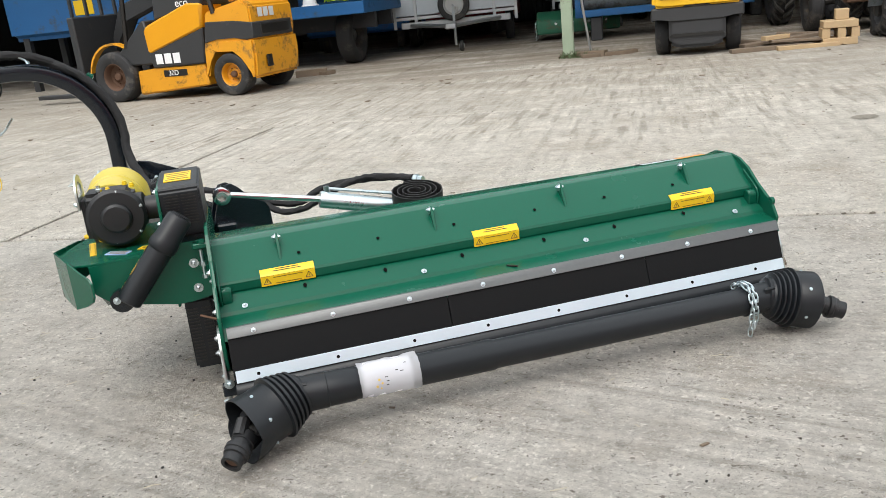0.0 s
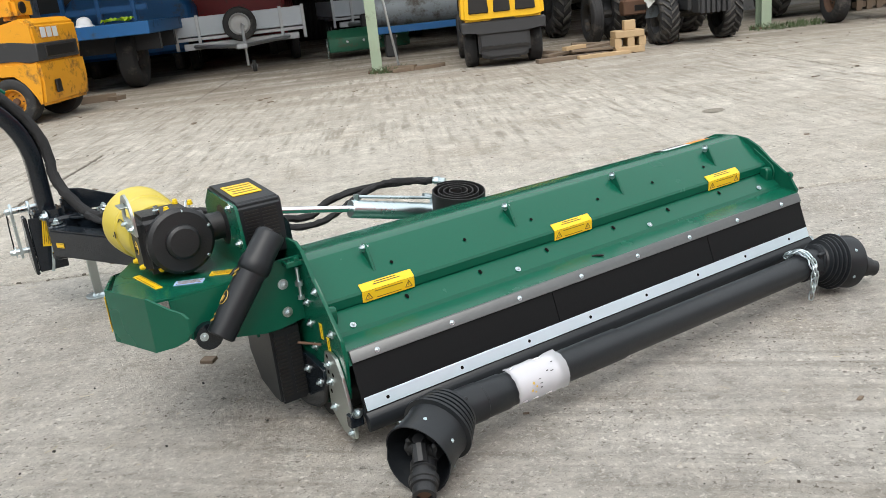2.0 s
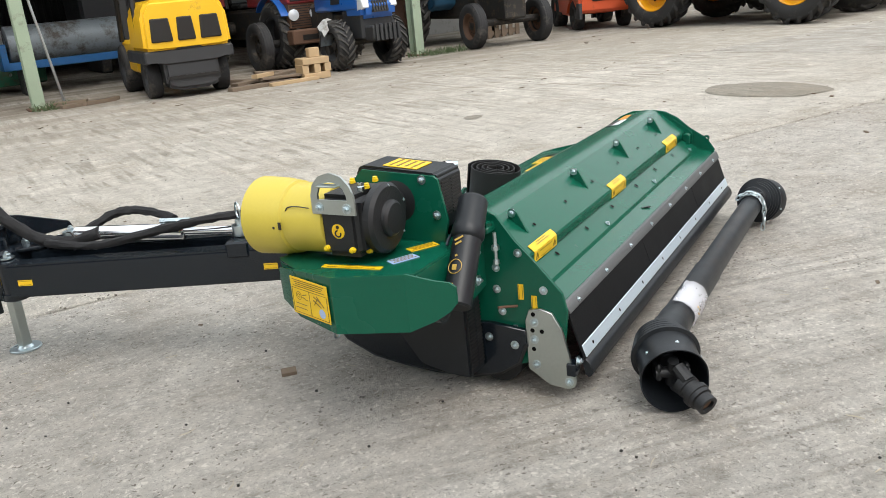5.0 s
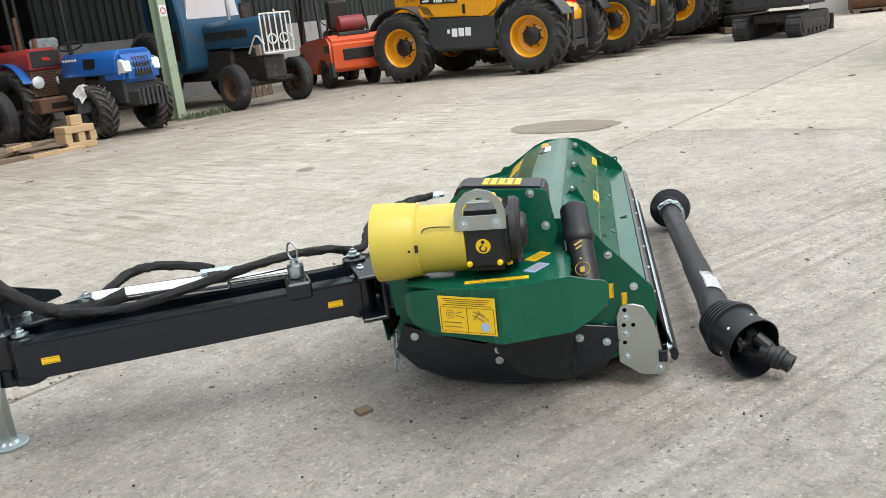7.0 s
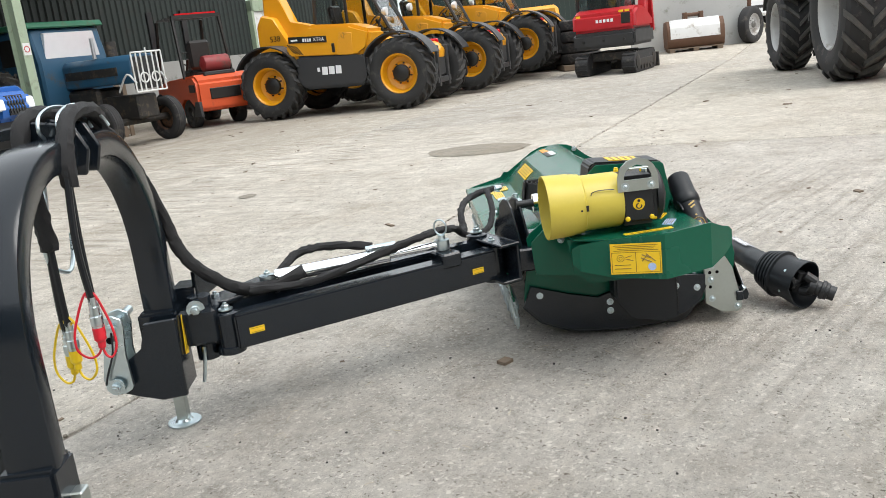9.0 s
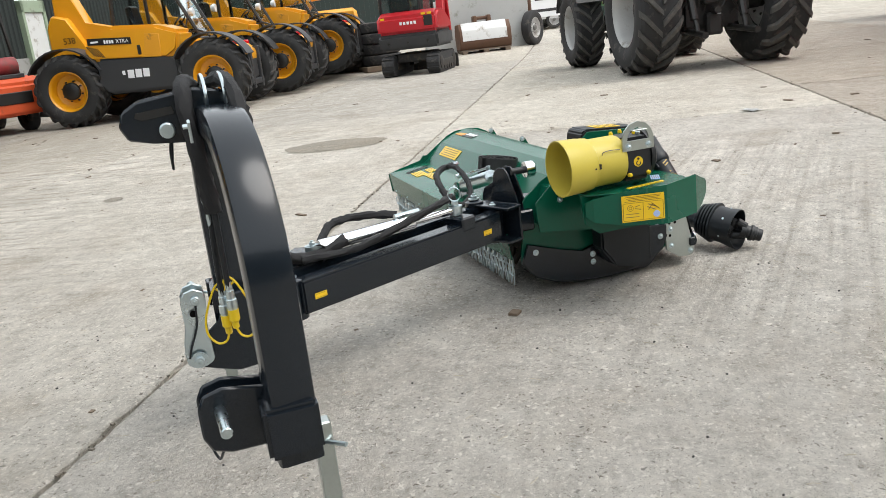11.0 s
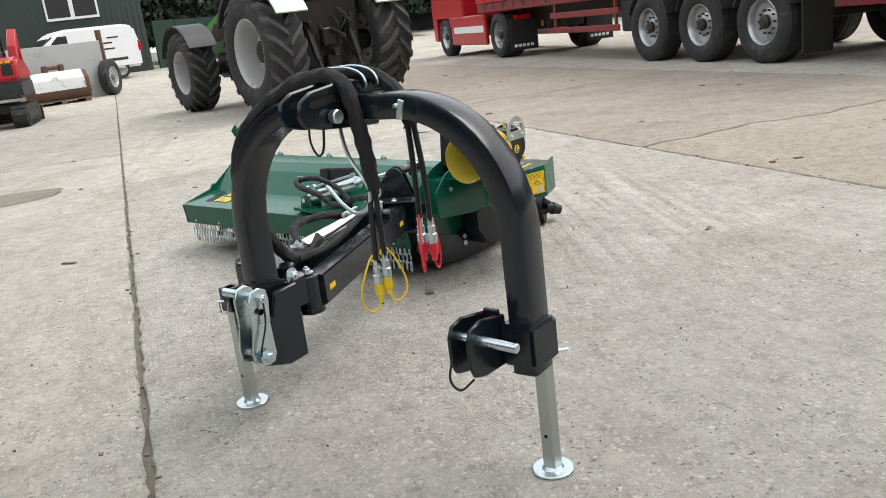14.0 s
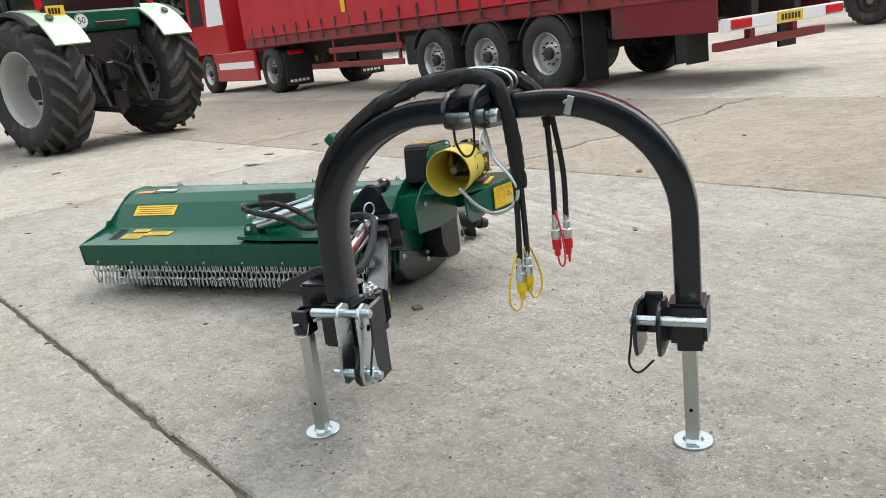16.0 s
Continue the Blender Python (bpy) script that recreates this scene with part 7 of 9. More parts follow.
th = telehandler(pose(13.07, 5.83, 0, 0, 0, -111) @ pose(0, 0.93, 0), "yellow and black telehandler parked in a row, low fork carriage")
for k in (1, 2):
    copy_thing(th, Matrix.Translation((2.12 * k, -1.42 * k, 0.0 + 0.05 * k * k)) @ th.matrix_world)

# ---- red mini excavator ----
ex = thing("mini_excavator", pose(15.35, -1.15, rise(15.4, -1.1), 0, 0, -32) @ Matrix.Diagonal((0.87, 0.87, 0.90, 1)), "red and charcoal mini excavator seen from behind", "mini excavator")
for s in (-1, 1):
    y = s * 0.58
    bm = BM()
    loop = []
    for k in range(10):
        a = radians(90 + 180 * k / 9)
        loop.append((-0.72 + 0.23 * math.cos(a), 0.24 + 0.23 * math.sin(a)))
    for k in range(10):
        a = radians(-90 + 180 * k / 9)
        loop.append((0.72 + 0.23 * math.cos(a), 0.24 + 0.23 * math.sin(a)))
    prism(bm, loop, y - 0.16, y + 0.16, "y", 0.015)
    trk = lp("track", bm, TYRE_DUSTY, ex, "worn rubber track")
    for k in range(28):
        a = k / 28 * 2 * (1.44 + math.pi * 0.23)
        L1 = 1.44
        if a < L1:
            px, pz, rt = -0.72 + a, 0.475, 0
        elif a < L1 + math.pi * 0.23:
            q = (a - L1) / 0.23
            px, pz, rt = 0.72 + 0.235 * math.sin(q), 0.24 + 0.235 * math.cos(q), q
        elif a < 2 * L1 + math.pi * 0.23:
            px, pz, rt = 0.72 - (a - L1 - math.pi * 0.23), 0.010, 0
        else:
            q = (a - 2 * L1 - math.pi * 0.23) / 0.23 + math.pi
            px, pz, rt = -0.72 + 0.235 * math.sin(q), 0.24 + 0.235 * math.cos(q), q
        bm = BM()
        box(bm, (px, y, max(pz, 0.015)), (0.05, 0.30, 0.03), Matrix.Rotation(rt, 4, "Y"))
        lp("grouser", bm, TYRE_DUSTY, trk)
    bm = BM()
    for x in (-0.68, 0.7):
        lathe(bm, [(0.16, 0), (0.16, 0.03), (0.06, 0.05)], (x, y + s * 0.15, 0.24), (0, s, 0), 14)
    span(bm, (-0.6, y - 0.18, 0.14), (0.6, y + 0.18, 0.30), 0.01)
    for x in (-0.4, -0.15, 0.1, 0.35):
        lathe(bm, [(0.07, 0), (0.07, 0.02)], (x, y + s * 0.165, 0.12), (0, s, 0), 10)
    lp("track_frame", bm, GRIME, trk)
bm = BM()
span(bm, (-0.5, -0.45, 0.30), (0.5, 0.45, 0.52), 0.03)
lp("undercarriage", bm, GRIME, ex)
bm = BM()
prism(bm, [(-0.85, 0.62), (-0.90, 0.95), (-0.70, 1.02), (0.75, 1.0), (0.78, 0.62)], -0.76, 0.76, "y", 0.06, 2)
lp("counterweight", bm, CHARCOAL, ex, "charcoal counterweight skirt")
bm = BM()
prism(bm, [(-0.86, 0.98), (-0.84, 1.38), (-0.55, 1.50), (0.10, 1.48), (0.7, 1.2), (0.7, 0.98)], -0.77, 0.77, "y", 0.07, 2)
body = lp("body", bm, RED_PAINT, ex, "red engine cover")
bm = BM()
for k in range(5):
    box(bm, (-0.856, 0.14 - k * 0.09, 1.22), (0.006, 0.06, 0.07), None, 0.01)
lp("white_marks", bm, WHITE, body)
bm = BM()
for y, z in ((0.60, 1.36), (-0.45, 1.40), (-0.60, 1.40), (-0.5, 1.30)):
    box(bm, (-0.86, y, z), (0.006, 0.11, 0.05))
lp("yellow_labels", bm, STICKER, body)
bm = BM()
span(bm, (-0.865, -0.66, 1.12), (-0.84, -0.44, 1.36), 0.02)
lp("vent", bm, INK, body)
for y in (-0.5, 0, 0.5):
    bm = BM()
    lathe(bm, [(0.03, 0), (0.03, 0.03)], (-0.87, y, 0.78), (-1, 0, 0), 10)
    lp("bolt_cap", bm, INK, ex)
bm = BM()
prism(bm, [(-0.45, 1.48), (-0.42, 2.45), (0.55, 2.48), (0.80, 1.6), (0.80, 1.48)], -0.28, 0.74, "y", 0.02)
cabg = lp("cab_glass", bm, TINT, ex, "tinted cab glass")
cabg.visible_shadow = False
for x, y, x2 in ((-0.45, -0.28, -0.42), (-0.45, 0.74, -0.42), (0.80, -0.28, 0.55), (0.80, 0.74, 0.55)):
    bm = BM()
    cyl(bm, (x, y, 1.45), (x2, y, 2.48), 0.045, n=6)
    lp("cab_pillar", bm, INK, ex)
bm = BM()
span(bm, (-0.48, -0.32, 2.45), (0.62, 0.78, 2.55), 0.03)
lp("cab_roof", bm, INK, ex)
bm = BM()
span(bm, (-0.30, 0.0, 1.40), (0.15, 0.48, 1.55), 0.04)
span(bm, (-0.35, 0.0, 1.5), (-0.22, 0.48, 2.1), 0.04)
lp("seat", bm, INK, ex)
bm = BM()
prism(bm, [(0.7, 0.9), (0.95, 1.75), (1.45, 2.15), (1.55, 2.05), (1.12, 1.65), (0.95, 0.9)], -0.55, -0.35, "y", 0.02)
lp("boom", bm, RED_PAINT, ex)
bm = BM()
prism(bm, [(1.45, 2.15), (1.57, 2.05), (1.75, 0.9), (1.66, 0.85)], -0.53, -0.38, "y", 0.02)
lp("dipper", bm, RED_PAINT, ex)
bm = BM()
span(bm, (1.02, -0.78, 0.02), (1.10, 0.78, 0.36), 0.01)
span(bm, (0.5, -0.4, 0.2), (1.05, -0.3, 0.3))
span(bm, (0.5, 0.3, 0.2), (1.05, 0.4, 0.3))
lp("dozer_blade", bm, GRIME, ex)

# ---- yellow excavator arm and stacked weights beyond ----
ye = thing("yellow_excavator", pose(19.3, 0.2, rise(19.3, 0.2), 0, 0, -100), "yellow excavator with dark ballast behind the telehandlers", "excavator")
bm = BM()
prism(bm, [(-1.0, 0.9), (-0.9, 1.55), (0.9, 1.55), (1.0, 0.9)], -0.9, 0.9, "y", 0.08)
lp("body", bm, AMBER_OLD, ye)
bm = BM()
prism(bm, [(-1.2, 1.95), (0.6, 2.12), (1.9, 2.05), (2.25, 1.75), (2.75, 0.5), (2.6, 0.45), (2.02, 1.65), (1.75, 1.82), (0.6, 1.88), (-1.2, 1.75)], -0.15, 0.15, "y", 0.03)
lp("boom", bm, AMBER, ye, "yellow boom")
bm = BM()
span(bm, (-1.3, -1.0, 0.0), (1.3, -0.55, 0.7), 0.1, 2)
span(bm, (-1.3, 0.55, 0.0), (1.3, 1.0, 0.7), 0.1, 2)
span(bm, (-0.7, -0.6, 0.5), (0.7, 0.6, 1.32), 0.03)
lp("undercarriage", bm, GRIME, ye)
st = thing("tyre_stack", pose(17.9, -0.95, rise(17.9, -0.9)), "stack of dark tyres on a wooden pallet", "tyre stack")
bm = BM()
span(bm, (-0.55, -0.55, 0.0), (0.55, 0.55, 0.13), 0.01)
lp("pallet", bm, WOOD_OLD, st)
for k in range(4):
    me = tyre_mesh(0.5, 0.26, 0.3, "road", TYRE_DUSTY)
    put("tyre", me, pose(0.02 * (k % 2), 0.01 * k, 0.26 + 0.262 * k, 90, 0, 0), st)

# ---- concrete panel, bucket, wheel, van ----
zz = rise(19.9, -4.2)
bm = BM()
box(bm, (20.0, -4.35, zz + 0.72), (0.16, 3.1, 1.52), Matrix.Rotation(radians(-4), 4, "Z"), 0.01)
solid("wall_panel", bm, PANEL, "pale concrete panel wall standing at the yard's edge", "wall", kind="structure")
bm = BM()
cyl(bm, (20.0, -6.0, zz - 0.05), (20.0, -6.0, zz + 1.75), 0.08, n=8)
solid("gate_post", bm, RUST, "rusty red steel post beside the concrete panel", "post")
bk = thing("digger_bucket", pose(19.35, -4.25, rise(19.4, -4.2), 0, 0, -100), "rusty digger bucket wrapped in film on a pallet", "bucket")
bm = BM()
for x in (-0.6, 0, 0.6):
    span(bm, (x - 0.07, -0.4, 0), (x + 0.07, 0.4, 0.09))
span(bm, (-0.7, -0.4, 0.09), (0.7, 0.4, 0.12))
lp("pallet", bm, WOOD_OLD, bk)
bm = BM()
prism(bm, [(-0.35, 0.12), (-0.45, 0.30), (-0.42, 0.62), (-0.25, 0.82), (0.25, 0.80), (0.38, 0.5), (0.30, 0.12)], -0.72, 0.72, "x", 0.02)
lp("shell", bm, RUST, bk, "rusty steel bucket")
bm = BM()
prism(bm, [(-0.459, 0.36), (-0.428, 0.63), (-0.26, 0.835), (0.1, 0.825), (0.1, 0.81), (-0.25, 0.822), (-0.42, 0.62), (-0.45, 0.36)], -0.64, 0.60, "x", 0.002)
lp("film", bm, WHITE_DIRTY, bk, "pale plastic film")
bm = BM()
span(bm, (-0.25, -0.15, 0.80), (-0.15, 0.15, 1.0), 0.02)
span(bm, (0.15, -0.15, 0.80), (0.25, 0.15, 1.0), 0.02)
cyl(bm, (-0.25, 0, 0.93), (0.25, 0, 0.93), 0.05, n=10)
lp("hitch", bm, RUST, bk)
sw = thing("spare_tyre", pose(19.75, -5.95, rise(19.8, -5.9), 0, 0, 8), "old lorry wheel leaning on the post", "wheel")
wheel(sw, 0, 0, 0.48, 0.27, 0.28, SILVER, "road", "truck", TYRE_DUSTY, turn=120)

van = thing("panel_van", pose(26.9, -8.5, rise(26.9, -8.5), 0, 0, 80), "small white panel van with grey steel wheels", "van")
bm = BM()
prism(bm, [(-2.1, 0.35), (-2.12, 1.2), (-2.0, 1.72), (-1.7, 1.84), (0.35, 1.84), (0.75, 1.70), (1.35, 1.12), (1.95, 0.95), (2.15, 0.75), (2.15, 0.35)], -0.88, 0.88, "y", 0.08, 3)
vb = lp("body", bm, WHITE, van, "white van body")
for s in (-1, 1):
    bm = BM()
    prism(bm, [(0.30, 1.15), (0.32, 1.62), (0.62, 1.62), (1.10, 1.17)], s * 0.876, s * 0.888, "y", 0.004)
    lp("side_window", bm, INK, vb)
    bm = BM()
    span(bm, (-1.6, s * 0.878 - 0.012, 0.62), (0.9, s * 0.878 + 0.012, 0.72), 0.01)
    lp("rubbing_strip", bm, CHARCOAL, vb)
    bm = BM()
    for k, (x, z, w) in enumerate(((-0.9, 1.25, 0.5), (-0.9, 1.05, 0.6), (-1.2, 1.42, 0.4))):
        box(bm, (x, s * 0.885, z), (w, 0.006, 0.05))
    lp("lettering_bars", bm, CHARCOAL, vb)
    bm = BM()
    box(bm, (-0.02, s * 0.885, 0.92), (0.12, 0.006, 0.20))
    lp("red_mark", bm, LAMP_RED, vb)
    bm = BM()
    box(bm, (-2.1, s * 0.80, 1.05), (0.08, 0.14, 0.35), None, 0.01)
    lp("rear_lamp", bm, LAMP_RED, van)
    for x in (-1.3, 1.35):
        wheel(van, x, s * 0.76, 0.31, 0.2, 0.2, SILVER, "road", "dish")
bm = BM()
prism(bm, [(0.85, 1.58), (1.38, 1.13), (1.39, 1.14), (0.86, 1.60)], -0.72, 0.72, "y")
lp("windscreen", bm, INK, vb)

# ---- building, fence and trees at the far side ----
zb = rise(28.6, -12.8)
bd = thing("green_building", pose(28.8, -12.6, zb - 0.1, 0, 0, 70), "dark green-grey clad building with white-framed window", "building")
bm = BM()
span(bm, (0, -8, 0), (16, 0, 5.5))
lp("wall", bm, CLADDING, bd)
bm = BM()
for k in range(80):
    span(bm, (0.1 + k * 0.2, 0.0, 0), (0.16 + k * 0.2, 0.03, 5.5))
lp("ribs", bm, CLADDING, bd)
bm = BM()
prism(bm, [(-8.3, 5.5), (-4, 6.8), (0.3, 5.5)], -0.3, 16.3, "x")
lp("roof", bm, CLADDING, bd)
for x in (1.6, 6.0):
    bm = BM()
    span(bm, (x, 0.02, 2.35), (x + 1.9, 0.10, 3.55), 0.01)
    fr = lp("window", bm, WHITE, bd, "white-framed window")
    for a in (0, 0.95):
        bm = BM()
        span(bm, (x + 0.08 + a, 0.095, 2.45), (x + 0.88 + a, 0.108, 3.45))
        lp("pane", bm, INK, fr)
bm = BM()
span(bm, (0.8, 0.0, 1.0), (1.8, 0.12, 1.7), 0.02)
lp("service_hatch", bm, INK, bd)
fn = thing("sheet_fence", pose(29.0, -13.0, zb - 0.1, 0, 0, -68), "dark green sheet fence beside the building", "fence")
for k in range(12):
    bm = BM()
    span(bm, (k * 1.5 + 0.02, -0.03, 0), (k * 1.5 + 1.48, 0.03, 2.0))
    lp("panel", bm, FENCE, fn)


def tree(x, y, h, r, seed):
    rnd = random.Random(seed)
    t = thing("tree", pose(x, y, 0.4), "dark leafy tree behind the yard", "tree", "trees beyond the yard")
    bm = BM()
    tube(bm, [(0, 0, 0), (0.1, 0, h * 0.25), (0.0, 0.15, h * 0.55), (0.1, 0.1, h * 0.85)], 0.16, 7, 3)
    for k in range(7):
        a, z = rnd.uniform(0, 6.3), h * rnd.uniform(0.25, 0.7)
        tube(bm, [(0, 0, z), (r * 0.45 * math.cos(a), r * 0.45 * math.sin(a), z + h * 0.12), (r * 0.8 * math.cos(a), r * 0.8 * math.sin(a), z + h * 0.16)], 0.05, 5, 2)
    lp("trunk", bm, BARK, t)
    bm = BM()
    for k in range(8200):
        a, q = rnd.uniform(0, 6.3), rnd.random() ** 0.55
        zc = rnd.uniform(0.12, 1.0)
        rad = r * q * (1.1 - 0.5 * abs(zc - 0.45) * 2) * (0.75 + 0.25 * math.sin(5 * a + zc * 9))
        p = Vector((rad * math.cos(a), rad * math.sin(a), h * zc))
        s = rnd.uniform(0.10, 0.24)
        rot = Euler((rnd.uniform(0, 6), rnd.uniform(0, 6), rnd.uniform(0, 6))).to_matrix()
        vs = [bm.verts.new(p + rot @ Vector(c)) for c in ((-s, 0, 0), (0, -s * 0.5, 0), (s, 0, s * 0.2), (0, s * 0.5, 0))]
        bm.faces.new(vs)
    lp("crown", bm, TREE_LEAF, t, "dark green leaf crown")
    return t


for k, (x, y, h, r) in enumerate(((34, -16.5, 8, 3.4), (36, -21, 9, 3.6), (33, -24, 8, 3.4), (39, -27, 9, 4), (43, -20, 10, 4), (35, -31, 8, 3.5), (30, -29, 8, 3.5))):
    tree(x, y, h, r, 40 + k)

# ---- big green tractor seen from behind ----
dt = thing("green_tractor", pose(7.80, -3.12, 0, 0, 0, -12), "pale green tractor with mud-stained tyres seen from behind", "tractor")
for s in (-1, 1):
    ty = 1.02 if s < 0 else 0.84
    wheel(dt, 0.0, s * ty, 0.91, 0.62, 0.50, SILVER, "ag", "deep", TYRE_DUSTY, GRIME, spin=10 * s)
    wheel(dt, 2.85, s * 0.92, 0.69, 0.50, 0.37, SILVER, "ag", "deep", TYRE_DUSTY, GRIME, spin=25 * s)
    bm = BM()
    fender(bm, 0, s * (ty - 0.02), 1.06, 0.62, 28, 128, 0.05)
    for v in bm.verts:
        v.co.z += 0.86
    fd = lp("rear_fender", bm, CHARCOAL, dt, "charcoal and pale green rear fender")
    bm = BM()
    fender(bm, 0, s * (ty - 0.09), 1.075, 0.50, 82, 148, 0.03)
    for v in bm.verts:
        v.co.z += 0.86
    lp("fender_cap", bm, PALE_GREEN, fd, "pale green fender cap")
    bm = BM()
    box(bm, (-0.36, s * (ty - 0.06), 1.99), (0.05, 0.10, 0.17), None, 0.02)
    lp("rear_lamp", bm, LAMP_RED, fd)
    bm = BM()
    lathe(bm, [(0.055, 0), (0.055, 0.02), (0.02, 0.022)], (-0.60, s * (ty - 0.02), 1.78), (-0.6, 0, 0.8), 12)
    lp("round_cap", bm, INK, fd)
    bm = BM()
    fender(bm, 0, s * 0.92, 0.80, 0.50, 20, 150, 0.03)
    for v in bm.verts:
        v.co.z += 0.70
        v.co.x += 2.85
    lp("front_fender", bm, CHARCOAL, dt, "charcoal front fender")
bm = BM()
span(bm, (-0.45, -0.42, 0.55), (0.5, 0.42, 1.15), 0.06, 2)
span(bm, (0.4, -0.3, 0.5), (3.2, 0.3, 0.95), 0.05)
cyl(bm, (0, -0.9, 0.91), (0, 0.9, 0.91), 0.16, n=14)
cyl(bm, (2.85, -0.8, 0.69), (2.85, 0.8, 0.69), 0.12, n=12)
lp("transmission", bm, SUMP, dt, "oily transmission and axles")
for s in (-1, 1):
    bm = BM()
    cyl(bm, (-0.30, s * 0.30, 0.55), (-1.10, s * 0.36, 0.50), 0.045, n=8)
    lp("lower_link", bm, SUMP, dt)
    bm = BM()
    cyl(bm, (-0.80, s * 0.34, 0.52), (-0.50, s * 0.36, 1.22), 0.035, n=8)
    cyl(bm, (-0.72, s * 0.35, 0.70), (-0.58, s * 0.36, 1.05), 0.055, n=8)
    lp("lift_rod", bm, SUMP, dt)
    bm = BM()
    prism(bm, [(-0.25, 1.12), (-0.62, 1.18), (-0.62, 1.26), (-0.25, 1.30)], s * 0.34 - 0.03, s * 0.34 + 0.03, "y", 0.01)
    lp("lift_arm", bm, SUMP, dt)
    bm = BM()
    cyl(bm, (-0.42, s * 0.52, 0.75), (-0.42, s * 0.48, 1.35), 0.05, n=10)
    lp("lift_ram", bm, GRIME, dt)
bm = BM()
box(bm, (-0.52, 0, 0.62), (0.18, 0.22, 0.30), None, 0.03)
cyl(bm, (-0.55, 0, 0.80), (-0.70, 0, 0.80), 0.05, n=10)
box(bm, (-0.55, 0.05, 1.02), (0.14, 0.20, 0.26), None, 0.02)
cyl(bm, (-0.50, 0, 1.15), (-0.95, 0.02, 1.02), 0.035, n=8)
lp("hitch", bm, SUMP, dt, "grimy hitch and couplings")
rnd = random.Random(8)
for k in range(10):
    y0, z0 = rnd.uniform(-0.4, 0.4), rnd.uniform(1.0, 1.45)
    bm = BM()
    tube(bm, [(-0.46, y0, z0), (-0.6, y0 + rnd.uniform(-0.1, 0.1), z0 - 0.15), (-0.5, y0 + rnd.uniform(-0.15, 0.15), z0 - 0.4)], 0.015, 5, 4)
    lp("hose", bm, SUMP, dt)
bm = BM()
span(bm, (-0.48, -0.66, 1.58), (-0.38, 0.60, 1.86), 0.03)
rear_panel = lp("rear_panel", bm, GREEN, dt, "dark green rear panel")
bm = BM()
span(bm, (-0.44, -0.60, 1.05), (-0.34, 0.52, 1.58), 0.03)
lp("rear_housing", bm, SUMP, dt, "oily black rear housing")
bm = BM()
span(bm, (-0.50, -0.40, 1.62), (-0.478, 0.10, 1.70), 0.01)
lp("vent", bm, INK, rear_panel)
bm = BM()
prism(bm, [(-0.40, 1.5), (-0.25, 2.75), (1.25, 2.80), (1.50, 1.5)], -0.72, 0.72, "y", 0.02)
lp("cab_glass", bm, DARK_PANE, dt, "cab glass, the dark inside put in its colour")
for x, x2 in ((-0.40, -0.25), (0.55, 0.55), (1.50, 1.25)):
    for y in (-0.73, 0.73):
        bm = BM()
        cyl(bm, (x, y, 1.45), (x2, y, 2.78), 0.05, n=6)
        lp("cab_pillar", bm, INK, dt)
bm = BM()
span(bm, (-0.40, -0.85, 2.76), (1.45, 0.85, 2.98), 0.06, 2)
lp("cab_roof", bm, PALE_GREEN, dt)
bm = BM()
prism(bm, [(1.4, 0.95), (1.4, 1.75), (2.6, 1.68), (3.4, 1.45), (3.5, 0.95)], -0.36, 0.36, "y", 0.06, 2)
lp("bonnet", bm, LIME, dt, "bright green bonnet")
bm = BM()
prism(bm, [(1.7, 1.15), (1.8, 1.5), (2.9, 1.45), (3.2, 1.15)], -0.37, 0.37, "y")
lp("bonnet_grille", bm, INK, dt)
bm = BM()
span(bm, (0.3, -0.3, 1.45), (0.8, 0.3, 1.6), 0.04)
span(bm, (0.22, -0.3, 1.55), (0.36, 0.3, 2.2), 0.05)
lp("seat", bm, INK, dt)
bm = BM()
span(bm, (-0.505, 0.52, 1.68), (-0.49, 0.78, 1.94))
np_ = lp("number_plate", bm, PLATE_YEL, dt, "yellow plate with dark bars")
bm = BM()
for z in (1.75, 1.87):
    for k in range(3 + (z > 1.8)):
        box(bm, (-0.508, 0.60 + k * 0.045, z), (0.004, 0.03, 0.075))
lp("bars", bm, INK, np_)
bm = BM()
lathe(bm, [(0.105, 0), (0.105, 0.008)], (-0.488, 0.30, 1.72), (-1, 0, 0), 24)
dsc = lp("speed_disc", bm, WHITE, dt, "white speed disc")
bm = BM()
sweep(bm, [(-0.499, 0.30 + 0.098 * math.cos(a / 4), 1.72 + 0.098 * math.sin(a / 4)) for a in range(25)], disc(0.006, 4), closed=True)
lp("ring", bm, INK, dsc)
text_part("50", 0.12, pose(-0.4985, 0.30, 1.72, 90, 0, -90), INK, dsc)

# ---- red curtain-sided lorry ----
T3 = Vector((1.08, -6.53, 0))
lorry = thing("curtain_lorry", pose(T3.x, T3.y, 0, 0, 0, -31), "red curtain-sided lorry with white-striped tractor unit", "lorry")
Z = 1.27
for x in (0, 1.36, 2.72):
    for s in (-1, 1):
        wheel(lorry, x, s * 1.08, 0.53, 0.385, 0.29, ALLOY, "rib", "truck", TYRE, GRIME, nuts=10)
        bm = BM()
        fender(bm, 0, s * 1.06, 0.60, 0.40, 20, 160, 0.02)
        for v in bm.verts:
            v.co.z += 0.54
            v.co.x += x
        lp("mudguard", bm, CHARCOAL, lorry)
bm = BM()
span(bm, (-2.85, -1.25, Z - 0.22), (10.3, 1.25, Z), 0.02)
lp("bed", bm, RED_OLD, lorry, "dark red trailer side rail")
bm = BM()
for y in (-0.45, 0.45):
    span(bm, (-2.8, y - 0.07, 0.80), (10.0, y + 0.07, Z - 0.2))
for x in (0, 1.36, 2.72):
    cyl(bm, (x, -1.0, 0.53), (x, 1.0, 0.53), 0.07, n=8)
lp("chassis", bm, GRIME, lorry)
